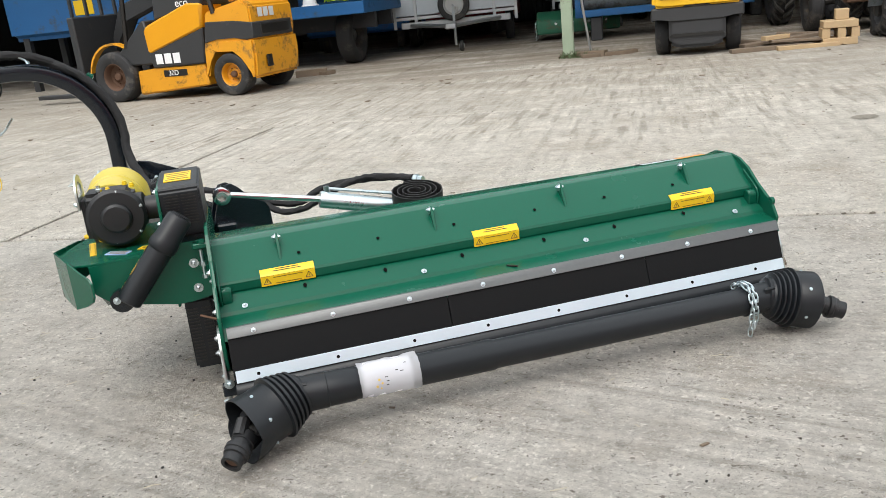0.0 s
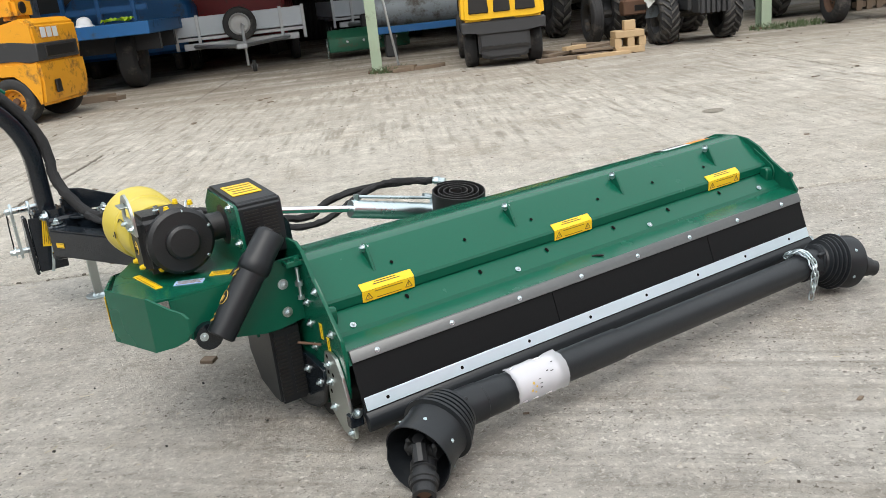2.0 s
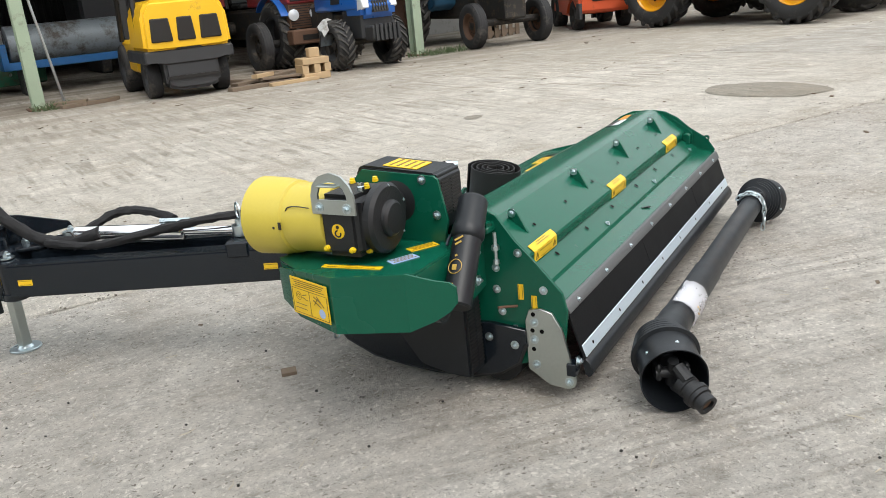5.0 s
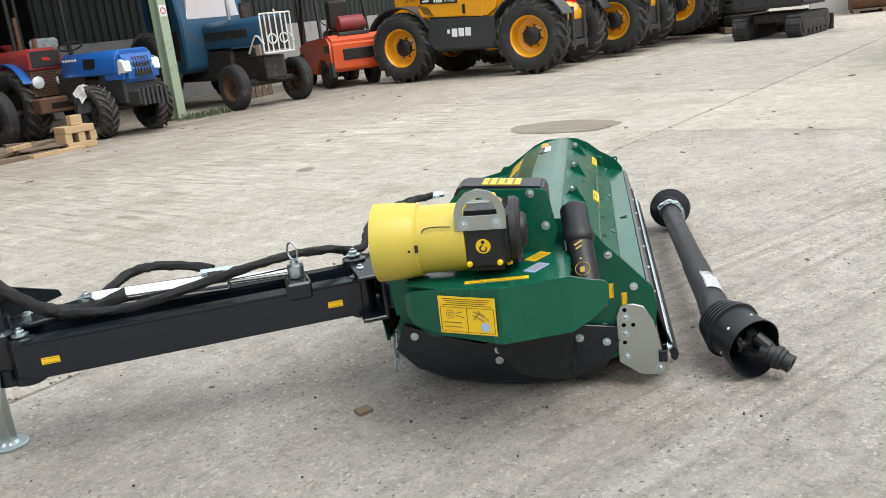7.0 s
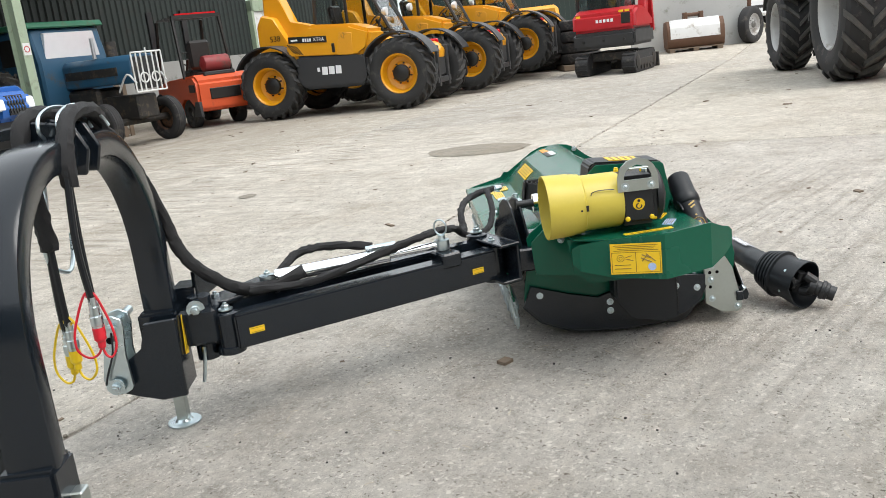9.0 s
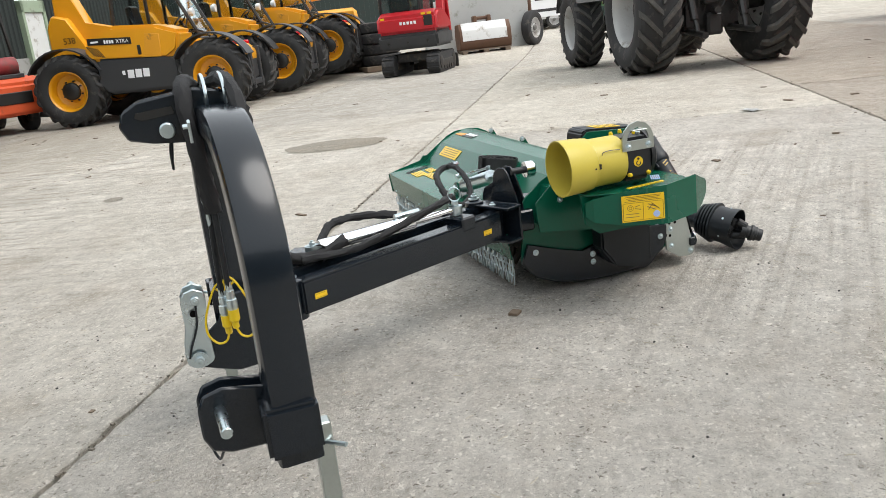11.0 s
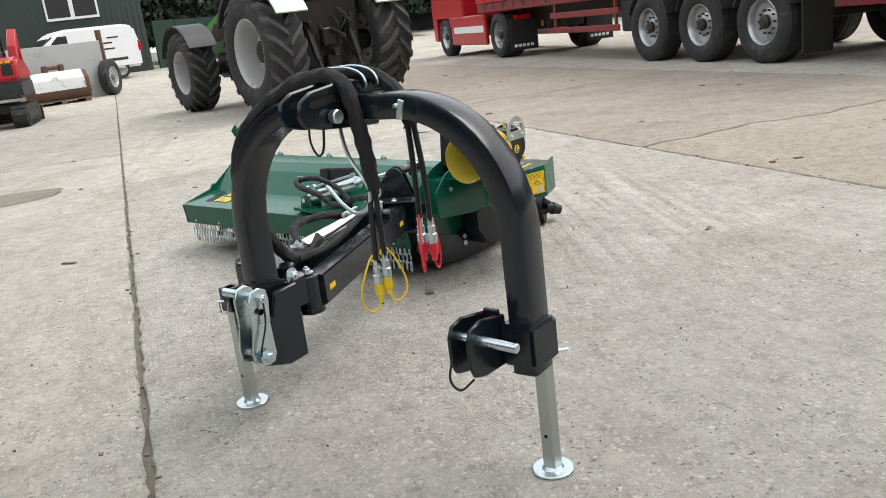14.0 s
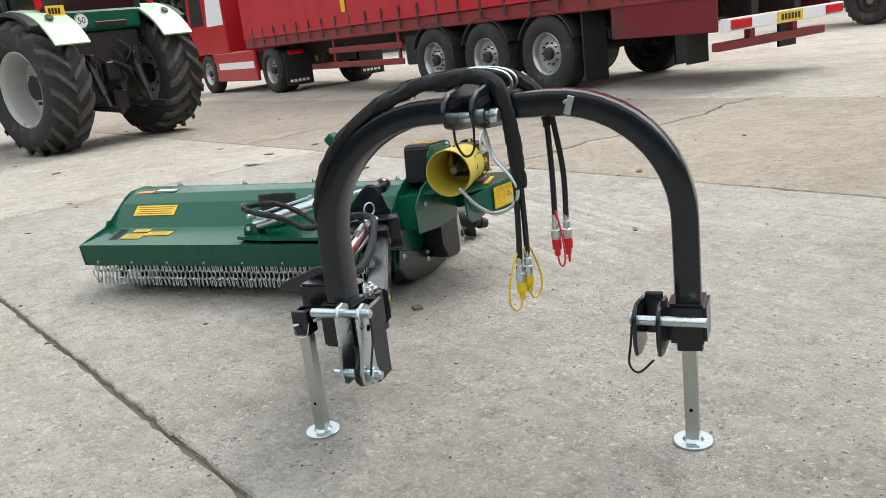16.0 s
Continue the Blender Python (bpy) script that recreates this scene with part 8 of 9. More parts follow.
for s in (-1, 1):
    bm = BM()
    n = 60
    pts = []
    for k in range(n + 1):
        x = -2.85 + 13.1 * k / n
        pts.append((x, s * (1.275 + 0.012 * math.sin(k * 2.1) + 0.008 * math.sin(k * 5.3))))
    prism(bm, pts + [(p[0], p[1] - s * 0.01) for p in pts[::-1]], Z + 0.02, 3.95, "z")
    cu = lp("curtain", bm, CURTAIN, lorry, "red side curtain with strap tails", smooth=60)
    for k in range(23):
        x = -2.6 + k * 0.56
        bm = BM()
        span(bm, (x - 0.022, s * 1.288 - 0.006, Z - 0.16), (x + 0.022, s * 1.288 + 0.006, Z + 0.22))
        lp("strap", bm, CHARCOAL, cu)
    bm = BM()
    span(bm, (-2.85, s * 1.286 - 0.006, Z + 0.0), (10.25, s * 1.286 + 0.006, Z + 0.045))
    lp("curtain_hem", bm, CURTAIN, cu)
    bm = BM()
    for z in (0.50, 0.78):
        span(bm, (3.65, s * 1.22 - 0.02, z), (6.3, s * 1.22 + 0.02, z + 0.11), 0.01)
    for x in (3.75, 6.1):
        span(bm, (x, s * 1.20 - 0.02, 0.50), (x + 0.06, s * 1.20 + 0.02, Z - 0.2))
    lp("side_guard", bm, RED_OLD, lorry, "red side guard rails")
    bm = BM()
    span(bm, (3.22, s * 0.95 - 0.2, 0.48), (3.62, s * 0.95 + 0.25, 1.0), 0.03)
    lp("locker", bm, PLASTIC, lorry)
    bm = BM()
    span(bm, (-0.70, s * 0.95 - 0.2, 0.12), (-0.67, s * 0.95 + 0.25, 1.05))
    lp("mudflap", bm, RUBBER, lorry)
bm = BM()
span(bm, (-2.92, -1.25, Z), (-2.85, 1.25, 3.95))
lp("rear_door", bm, RED_OLD, lorry)
bm = BM()
span(bm, (-2.9, -1.28, 3.95), (10.3, 1.28, 4.02))
lp("trailer_roof", bm, WHITE_DIRTY, lorry)
for s in (-1, 1):
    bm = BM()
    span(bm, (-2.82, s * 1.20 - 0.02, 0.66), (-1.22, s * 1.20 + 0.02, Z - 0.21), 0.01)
    lp("valance", bm, RED_SHADE, lorry, "red panel below the trailer side, shade in its colour")
    bm = BM()
    span(bm, (-2.35, s * 0.95 - 0.2, 0.30), (-2.32, s * 0.95 + 0.2, 0.95))
    lp("mudflap", bm, RUBBER, lorry)
bm = BM()
span(bm, (-2.97, -1.22, 0.655), (-2.86, 1.22, 0.80), 0.01)
rb_ = lp("rear_bumper", bm, WHITE, lorry, "white rear lamp bar")
for y in (-0.98, 0.98):
    bm = BM()
    span(bm, (-2.995, y - 0.19, 0.675), (-2.965, y + 0.19, 0.785), 0.01)
    lp("rear_lamp", bm, LAMP_RED, rb_)
bm = BM()
span(bm, (-2.985, -0.26, 0.665), (-2.972, 0.26, 0.79))
pl = lp("number_plate", bm, PLATE_YEL, rb_, "yellow plate with dark bars")
bm = BM()
for k in range(6):
    box(bm, (-2.987, -0.175 + k * 0.07, 0.728), (0.003, 0.045, 0.07))
lp("bars", bm, INK, pl)
bm = BM()
span(bm, (-2.78, -1.12, 0.43), (-2.66, 1.12, 0.53), 0.012)
for y in (-0.45, 0.45):
    span(bm, (-2.76, y - 0.05, 0.52), (-2.68, y + 0.05, 0.95))
lp("underrun_bar", bm, RED_OLD, lorry)
bm = BM()
box(bm, (5.4, 1.30, 1.66), (0.16, 0.004, 0.26))
lp("sticker", bm, STICKER, lorry, "yellow sticker on the curtain")
# tractor unit
trailer_parts = set(lorry.children)
for x in (8.4, 12.4):
    for s in (-1, 1):
        wheel(lorry, x, s * (1.0 if x < 10 else 1.05), 0.51, 0.32 if x > 10 else 0.55, 0.29, ALLOY, "rib", "truck", TYRE, GRIME, nuts=10)
bm = BM()
span(bm, (7.4, -0.45, 0.55), (13.0, 0.45, 0.98), 0.03)
lp("tractor_chassis", bm, GRIME, lorry)
bm = BM()
prism(bm, [(10.75, 0.95), (10.75, 3.5), (11.2, 3.8), (12.7, 3.75), (13.2, 2.4), (13.3, 1.2), (13.3, 0.40), (12.95, 0.40), (12.95, 1.05), (11.85, 1.05), (11.85, 0.75), (11.3, 0.75)], -1.22, 1.22, "y", 0.04)
cab = lp("cab", bm, RED_PAINT, lorry, "red and white lorry cab")
for s in (-1, 1):
    bm = BM()
    prism(bm, [(10.80, 1.70), (11.9, 1.70), (11.6, 2.9), (10.80, 3.3)], s * 1.222 - 0.006, s * 1.222 + 0.006, "y")
    lp("white_panel", bm, WHITE, cab)
    bm = BM()
    prism(bm, [(12.1, 1.75), (13.0, 1.75), (12.9, 2.5), (12.1, 2.5)], s * 1.222 - 0.006, s * 1.222 + 0.006, "y")
    lp("side_window", bm, INK, cab)
    bm = BM()
    span(bm, (9.25, s * 1.18 - 0.05, 0.30), (11.75, s * 1.18 + 0.05, 1.02), 0.03)
    sk = lp("side_skirt", bm, RED_PAINT, lorry, "red skirt with white stripe")
    bm = BM()
    span(bm, (9.35, s * 1.235 - 0.006, 0.60), (11.5, s * 1.235 + 0.006, 0.76))
    lp("white_stripe", bm, WHITE, sk)
    bm = BM()
    span(bm, (7.65, s * 0.95 - 0.35, 0.16), (7.68, s * 0.95 + 0.3, 0.85))
    fl = lp("mudflap", bm, RUBBER, lorry)
    bm = BM()
    for k in range(5):
        box(bm, (7.645, s * 0.95 - 0.2 + k * 0.1, 0.26), (0.004, 0.07, 0.06))
    lp("white_marks", bm, WHITE, fl)
    bm = BM()
    box(bm, (7.63, s * 0.95, 0.88), (0.06, 0.4, 0.10), None, 0.02)
    lp("rear_lamp", bm, LAMP_RED, lorry)
bm = BM()
span(bm, (7.60, -0.05, 0.62), (7.62, 0.50, 0.74))
pl = lp("number_plate", bm, PLATE_YEL, lorry, "yellow plate with dark bars")
bm = BM()
for k in range(6):
    box(bm, (7.596, 0.0 + k * 0.075, 0.68), (0.003, 0.05, 0.07))
lp("bars", bm, INK, pl)
for ob in lorry.children:
    if ob not in trailer_parts:
        ob.location.x += 0.7

# another vehicle's back beyond the lorry
tt = thing("farm_trailer", pose(-3.4, -15.5, 0, 0, 0, -15), "dark red farm trailer beyond the lorry", "trailer")
bm = BM()
span(bm, (-3.0, -1.1, 0.95), (2.0, 1.1, 1.15), 0.03)
lp("bed", bm, RED_OLD, tt)
bm = BM()
span(bm, (-3.0, -1.1, 1.15), (2.0, 1.1, 1.9), 0.03)
lp("body", bm, CHARCOAL, tt)
for x in (-0.8, 0.2):
    for s in (-1, 1):
        wheel(tt, x, s * 0.95, 0.5, 0.35, 0.27, GRIME, "block", "dish", TYRE)

# ---- yellow side-boom forklift truck ----
a, b = Vector((0.28, 12.15, 0)), Vector((-1.36, 13.35, 0))
hd = math.degrees(math.atan2(b.y - a.y, b.x - a.x))
tl = thing("boom_forklift", Matrix.Translation(a) @ pose(0, 0, 0, 0, 0, hd) @ pose(0, -0.50, 0), "battered yellow and black boom forklift", "forklift")
wbt = 2.0
for s in (-1, 1):
    wheel(tl, 0.0, s * 0.50, 0.285, 0.24, 0.155, AMBER_OLD, "road", "dish", TYRE_DUSTY, RUST, nuts=6)
    wheel(tl, wbt, s * 0.50, 0.36, 0.28, 0.19, RUST, "road", "dish", TYRE_DUSTY, RUST, nuts=6)
bm = BM()
prism(bm, [(0.42, 0.16), (0.44, 0.46), (1.30, 0.44), (1.62, 0.42), (1.64, 0.10), (1.60, 0.08)], -0.50, 0.56, "y", 0.03)
sill = lp("side_sill", bm, AMBER_OLD, tl, "scraped yellow sill")
bm = BM()
prism(bm, [(-0.40, 0.70), (-0.43, 0.86), (-0.42, 1.16), (-0.30, 1.24), (0.30, 1.12), (0.38, 0.62), (0.44, 0.26), (0.39, 0.26), (0.33, 0.50), (0.20, 0.66), (0.0, 0.72)], -0.50, 0.57, "y", 0.05, 2)
prism(bm, [(-0.40, 0.22), (-0.44, 0.50), (-0.43, 0.74), (0.0, 0.75), (0.24, 0.70), (0.30, 0.58), (0.16, 0.63), (-0.10, 0.62), (-0.24, 0.50), (-0.30, 0.28), (-0.34, 0.20)], -0.52, 0.60, "y", 0.05, 2)
cw = lp("counterweight", bm, AMBER_OLD, tl, "scraped yellow counterweight")
bm = BM()
prism(bm, [(-0.448, 0.74), (-0.446, 0.94), (-0.16, 0.98), (0.30, 1.00), (0.36, 0.72), (0.16, 0.76), (-0.14, 0.77), (-0.32, 0.72)], -0.40, 0.585, "y", 0.01)
lp("black_panel", bm, CHARCOAL, cw)
bm = BM()
box(bm, (-0.445, 0.05, 0.84), (0.03, 0.70, 0.14), None, 0.01)
box(bm, (-0.455, 0.30, 0.42), (0.03, 0.12, 0.16), None, 0.01)
lp("grille", bm, INK, cw)
bm = BM()
for k in range(3):
    box(bm, (-0.436, 0.34 - k * 0.14, 1.06), (0.006, 0.11, 0.12), None, 0.002)
lp("white_marks", bm, WHITE_DIRTY, cw)
bm = BM()
box(bm, (-0.10, 0.25, 1.36), (0.24, 0.44, 0.26), None, 0.05, 2)
hl = lp("rear_lamp_housing", bm, AMBER_OLD, tl, "scuffed yellow lamp housing")
bm = BM()
lathe(bm, [(0.07, 0), (0.07, 0.02), (0.02, 0.025)], (-0.22, 0.30, 1.37), (-1, 0, 0), 14)
lp("lamp", bm, INK, hl)
bm = BM()
prism(bm, [(0.36, 0.93), (0.30, 1.26), (0.55, 1.28), (1.30, 1.02), (1.36, 0.97), (1.34, 0.66), (1.28, 0.64)], 0.10, 0.60, "y", 0.03)
lp("engine_panel", bm, AMBER, tl, "yellow engine panel")
bm = BM()
prism(bm, [(0.40, 0.46), (0.36, 0.94), (1.34, 0.66), (1.30, 0.44)], -0.5, 0.585, "y", 0.02)
bp = lp("black_panel", bm, CHARCOAL, tl)
bm = BM()
for k in range(3):
    box(bm, (1.16 - k * 0.15, 0.592, 0.565), (0.12, 0.006, 0.14), None, 0.02)
lp("white_marks", bm, WHITE, bp)
bm = BM()
prism(bm, [(0.30, 1.20), (0.25, 1.55), (1.10, 1.55), (1.15, 1.08)], -0.5, 0.58, "y", 0.03)
cp = lp("cab_side", bm, CHARCOAL, tl)
text_part("eco", 0.15, pose(0.62, 0.585, 1.28, 90, 0, 180), WHITE, cp)
sp = BM()
box(sp, (0.95, 0.562, 0.36), (0.40, 0.006, 0.09))
spl = lp("model_plate", sp, INK, sill)
text_part("30D", 0.10, pose(0.98, 0.5665, 0.36, 90, 0, 180), WHITE, spl)
bm = BM()
prism(bm, [(1.25, 0.50), (1.32, 1.10), (1.38, 1.10), (1.95, 0.62), (1.75, 0.50)], -0.5, 0.58, "y", 0.02)
lp("footwell", bm, CHARCOAL, tl)
for x, x2 in ((0.15, 0.35), (1.72, 1.55)):
    for y in (-0.5, 0.56):
        bm = BM()
        cyl(bm, (x, y, 0.75 if x > 1 else 1.1), (x2, y, 2.15), 0.035, n=6)
        lp("cab_pillar", bm, INK, tl)
bm = BM()
span(bm, (0.25, -0.55, 2.13), (1.70, 0.6, 2.22), 0.02)
lp("cab_roof", bm, INK, tl)
bm = BM()
span(bm, (0.55, -0.1, 1.05), (1.0, 0.4, 1.25), 0.05)
box(bm, (0.5, 0.15, 1.5), (0.14, 0.5, 0.6), None, 0.05)
lp("seat", bm, CHARCOAL, tl)
bm = BM()
fender(bm, 0, 0.52, 0.48, 0.10, 10, 120, 0.03)
for v in bm.verts:
    v.co.x += wbt
    v.co.z += 0.36
lp("wheel_arch", bm, AMBER_OLD, tl)
bm = BM()
prism(bm, [(0.2, 1.75), (0.2, 2.0), (2.4, 1.35), (2.75, 0.7), (2.6, 0.7), (2.3, 1.15)], -0.45, -0.2, "y", 0.02)
lp("boom", bm, CHARCOAL, tl)
bm = BM()
span(bm, (2.62, -0.55, 0.20), (2.74, 0.55, 1.25), 0.02)
span(bm, (2.7, -0.4, 0.08), (3.8, -0.28, 0.14), 0.01)
span(bm, (2.7, 0.28, 0.08), (3.8, 0.4, 0.14), 0.01)
for y in (-0.45, -0.15, 0.15, 0.45):
    span(bm, (2.68, y - 0.02, 1.2), (2.72, y + 0.02, 1.7))
lp("fork_carriage", bm, CHARCOAL, tl)

# ---- yellow counterbalance forklift seen from behind ----
m = uv(1.73, -0.80, 0, 86)
fk = thing("forklift", m, "yellow and charcoal forklift seen from behind", "forklift")
for s in (-1, 1):
    wheel(fk, 0.0, s * 0.43, 0.26, 0.18, 0.14, CHARCOAL, "road", "dish", TYRE_DUSTY)
    wheel(fk, 1.5, s * 0.45, 0.33, 0.24, 0.18, CHARCOAL, "road", "dish", TYRE_DUSTY)
bm = BM()
prism(bm, [(-0.34, 0.16), (-0.34, 0.56), (-0.14, 0.66), (0.14, 0.66), (0.34, 0.56), (0.34, 0.16), (0.22, 0.10), (-0.22, 0.10)], -0.48, -0.08, "x", 0.04, 2)
prism(bm, [(-0.55, 0.44), (-0.55, 0.60), (0.55, 0.60), (0.55, 0.44), (0.42, 0.48), (0.30, 0.42), (-0.30, 0.42), (-0.42, 0.48)], -0.50, 0.9, "x", 0.02)
lp("lower_counterweight", bm, CHARCOAL, fk, "charcoal lower counterweight")
bm = BM()
prism(bm, [(-0.54, 0.60), (-0.52, 1.05), (-0.42, 1.20), (0.42, 1.20), (0.52, 1.05), (0.54, 0.60), (0.40, 0.575), (-0.40, 0.575)], -0.52, 0.55, "x", 0.05, 3)
up_ = lp("counterweight", bm, LEMON, fk, "yellow rounded counterweight")
for y0, y1 in ((-0.42, -0.16), (-0.10, 0.12), (0.18, 0.44)):
    bm = BM()
    prism(bm, [(y0, 0.70), (y0 + 0.02, 0.98), (y1 - 0.02, 0.98), (y1, 0.70)], -0.545, -0.50, "x", 0.012)
    lp("vent", bm, INK, up_)
bm = BM()
prism(bm, [(-0.34, 0.24), (0.34, 0.24), (0.30, 0.28), (-0.30, 0.28)], -0.50, -0.47, "x")
lp("step_line", bm, INK, fk)
bm = BM()
span(bm, (0.5, -0.5, 0.30), (1.6, 0.5, 0.72), 0.04)
lp("body", bm, LEMON, fk)
for x, x2 in ((0.0, 0.15), (1.5, 1.25)):
    for y in (-0.5, 0.5):
        bm = BM()
        cyl(bm, (x, y, 0.7), (x2, y * 0.92, 2.1), 0.035, n=6)
        lp("guard_post", bm, INK, fk)
bm = BM()
for k in range(7):
    span(bm, (0.15 + k * 0.18, -0.46, 2.1), (0.18 + k * 0.18, 0.46, 2.14))
lp("overhead_guard", bm, INK, fk)
bm = BM()
span(bm, (0.5, -0.22, 0.9), (0.95, 0.22, 1.1), 0.05)
box(bm, (0.48, 0, 1.4), (0.14, 0.44, 0.6), None, 0.05)
lp("seat", bm, INK, fk)
for y in (-0.35, 0.35):
    bm = BM()
    span(bm, (1.85, y - 0.05, 0.1), (1.97, y + 0.05, 2.4))
    lp("mast_rail", bm, CHARCOAL, fk)
bm = BM()
for y in (-0.25, 0.25):
    span(bm, (2.0, y - 0.06, 0.05), (3.0, y + 0.06, 0.1))
lp("fork", bm, GRIME, fk)

# ---- orange gas forklift ----
m = uv(9.85, 0.15, 0, 62)
of = thing("gas_forklift", m, "faded orange gas forklift with red bottle", "forklift")
for s in (-1, 1):
    wheel(of, 0.0, s * 0.44, 0.27, 0.19, 0.15, GRIME, "road", "dish", TYRE_DUSTY)
    wheel(of, 1.45, s * 0.46, 0.34, 0.24, 0.18, GRIME, "road", "dish", TYRE_DUSTY)
bm = BM()
prism(bm, [(-0.60, 0.32), (-0.62, 0.85), (-0.45, 0.98), (0.75, 0.92), (1.55, 0.85), (1.62, 0.28), (0.42, 0.25), (0.36, 0.48), (0.15, 0.60), (-0.15, 0.60), (-0.34, 0.48), (-0.38, 0.32)], -0.54, 0.54, "y", 0.05, 2)
ob_ = lp("body", bm, ORANGE, of, "faded orange body")
for s in (-1, 1):
    bm = BM()
    prism(bm, [(-0.64, 0.22), (-0.62, 0.50), (-0.42, 0.50), (-0.28, 0.22)], s * 0.52 - 0.03, s * 0.52 + 0.03, "y", 0.01)
    lp("skirt", bm, CHARCOAL, of)
    bm = BM()
    box(bm, (-0.38, s * 0.545, 0.74), (0.28, 0.02, 0.14), None, 0.01)
    lp("vent", bm, INK, ob_)
bm = BM()
box(bm, (-0.62, 0, 0.62), (0.02, 0.6, 0.2), None, 0.01)
lp("vent", bm, INK, ob_)
bm = BM()
lathe(bm, [(0.05, 0), (0.15, 0.05), (0.155, 0.08), (0.155, 0.50), (0.15, 0.53), (0.05, 0.58)], (-0.32, -0.30, 1.16), (0, 1, 0), 18)
lp("gas_bottle", bm, RED_OLD, of, "scuffed red gas bottle")
bm = BM()
span(bm, (-0.5, -0.3, 0.95), (-0.1, 0.3, 1.02), 0.01)
lp("bottle_cradle", bm, CHARCOAL, of)
for x, x2 in ((0.05, 0.25), (1.45, 1.15)):
    for y in (-0.48, 0.48):
        bm = BM()
        cyl(bm, (x, y, 0.85), (x2, y * 0.95, 2.05), 0.035, n=6)
        lp("guard_post", bm, INK, of)
bm = BM()
for k in range(6):
    span(bm, (0.25 + k * 0.17, -0.46, 2.05), (0.28 + k * 0.17, 0.46, 2.09))
span(bm, (0.2, -0.48, 2.03), (0.28, 0.48, 2.10))
lp("overhead_guard", bm, INK, of)
bm = BM()
span(bm, (0.22, -0.4, 2.09), (0.28, 0.4, 2.13))
lp("lamp_bar", bm, LAMP_RED, of)
bm = BM()
span(bm, (0.4, -0.22, 0.92), (0.85, 0.22, 1.08), 0.05)
box(bm, (0.38, 0, 1.35), (0.14, 0.44, 0.55), None, 0.05)
lp("seat", bm, INK, of)
bm = BM()
sweep(bm, [(1.05 + 0.08 * math.cos(a / 3), 0.16 * math.sin(a / 3), 1.3 + 0.13 * math.cos(a / 3)) for a in range(19)], disc(0.013, 5), closed=True)
cyl(bm, (1.3, 0, 0.85), (1.05, 0, 1.3), 0.025, n=8)
lp("steering_wheel", bm, INK, of)
for y in (-0.35, 0.35):
    bm = BM()
    span(bm, (1.78, y - 0.05, 0.1), (1.9, y + 0.05, 2.3))
    lp("mast_rail", bm, CHARCOAL, of)

# upright pallet between tractor and forklift
pm = uv(8.25, 1.2, 0, 10)
pal = thing("wooden_pallet", pm, "weathered pallet standing on edge", "pallet")
for k in range(6):
    bm = BM()
    span(bm, (-0.5 + k * 0.19, -0.012, 0.0), (-0.39 + k * 0.19, 0.012, 1.15), 0.003)
    lp("board", bm, WOOD_OLD, pal)
for z in (0.05, 0.55, 1.02):
    bm = BM()
    span(bm, (-0.5, 0.012, z), (0.57, 0.10, z + 0.09), 0.003)
    lp("bearer", bm, WOOD_OLD, pal)


# ---- farm tractors facing out ----
def old_tractor(m, name, label, paint, hood_w, hood_z0, hood_z1, front_r, front_w, front_tr, rear_r, rear_w, rear_tr, wbase, rimm, front_tread):
    t = thing(name, m, label, "tractor", "tractors in the shed")
    for s in (-1, 1):
        wheel(t, 0, s * rear_tr, rear_r, rear_w, rear_r * 0.55, rimm, "ag", "deep", TYRE_DUSTY, GRIME, spin=12 * s)
        wheel(t, wbase, s * front_tr, front_r, front_w, front_r * 0.58, rimm, front_tread, "dish", TYRE_DUSTY, GRIME, spin=33 * s)
    bm = BM()
    span(bm, (-0.35, -0.26, 0.45), (wbase - 0.5, 0.26, 0.95), 0.05)
    span(bm, (wbase - 0.55, -0.2, 0.42), (wbase + 0.35, 0.2, 0.8), 0.03)
    cyl(bm, (0, -rear_tr, rear_r), (0, rear_tr, rear_r), 0.11, n=12)
    cyl(bm, (wbase, -front_tr, front_r + 0.03), (wbase, front_tr, front_r + 0.03), 0.06, n=10)
    lp("engine_block", bm, GRIME, t, "oily engine and axle")
    bm = BM()
    prism(bm, [(-hood_w / 2, hood_z0), (-hood_w / 2, hood_z1 - 0.08), (-hood_w / 2 + 0.08, hood_z1), (hood_w / 2 - 0.08, hood_z1), (hood_w / 2, hood_z1 - 0.08), (hood_w / 2, hood_z0)], 0.75, wbase + 0.42, "x", 0.02)
    h = lp("bonnet", bm, paint, t, "bonnet")
    return t, h


# red tractor
tm = uv(3.92, 2.75, 0, -88)
t, h = old_tractor(tm, "red_tractor", "old red tractor with worn nose and bare wheels", RED_OLD, 0.50, 0.98, 1.28, 0.38, 0.19, 0.62, 0.66, 0.32, 0.72, 1.95, GRIME, "rib")
bm = BM()
span(bm, (2.37, -0.21, 1.02), (2.385, 0.21, 1.24), 0.004)
g = lp("grille", bm, INK, h)
bm = BM()
for s in (-1, 0, 1):
    box(bm, (2.39, s * 0.035, 1.13), (0.006, 0.03, 0.05), Matrix.Rotation(radians(45), 4, "X"))
lp("badge", bm, RED_PAINT, g)
bm = BM()
span(bm, (2.05, -0.24, 0.62), (2.34, 0.24, 0.98), 0.01)
rad = lp("radiator", bm, RUST, t, "rusty radiator and nose")
bm = BM()
for k in range(9):
    span(bm, (2.341, -0.22, 0.65 + k * 0.036), (2.349, 0.22, 0.662 + k * 0.036))
lp("fins", bm, INK, rad)
bm = BM()
span(bm, (2.28, -0.30, 0.38), (2.52, 0.30, 0.60), 0.02)
nose = lp("front_weight", bm, RUST, t, "worn rusty front casting")
bm = BM()
span(bm, (2.515, -0.14, 0.44), (2.525, 0.14, 0.52))
lp("slot", bm, INK, nose)
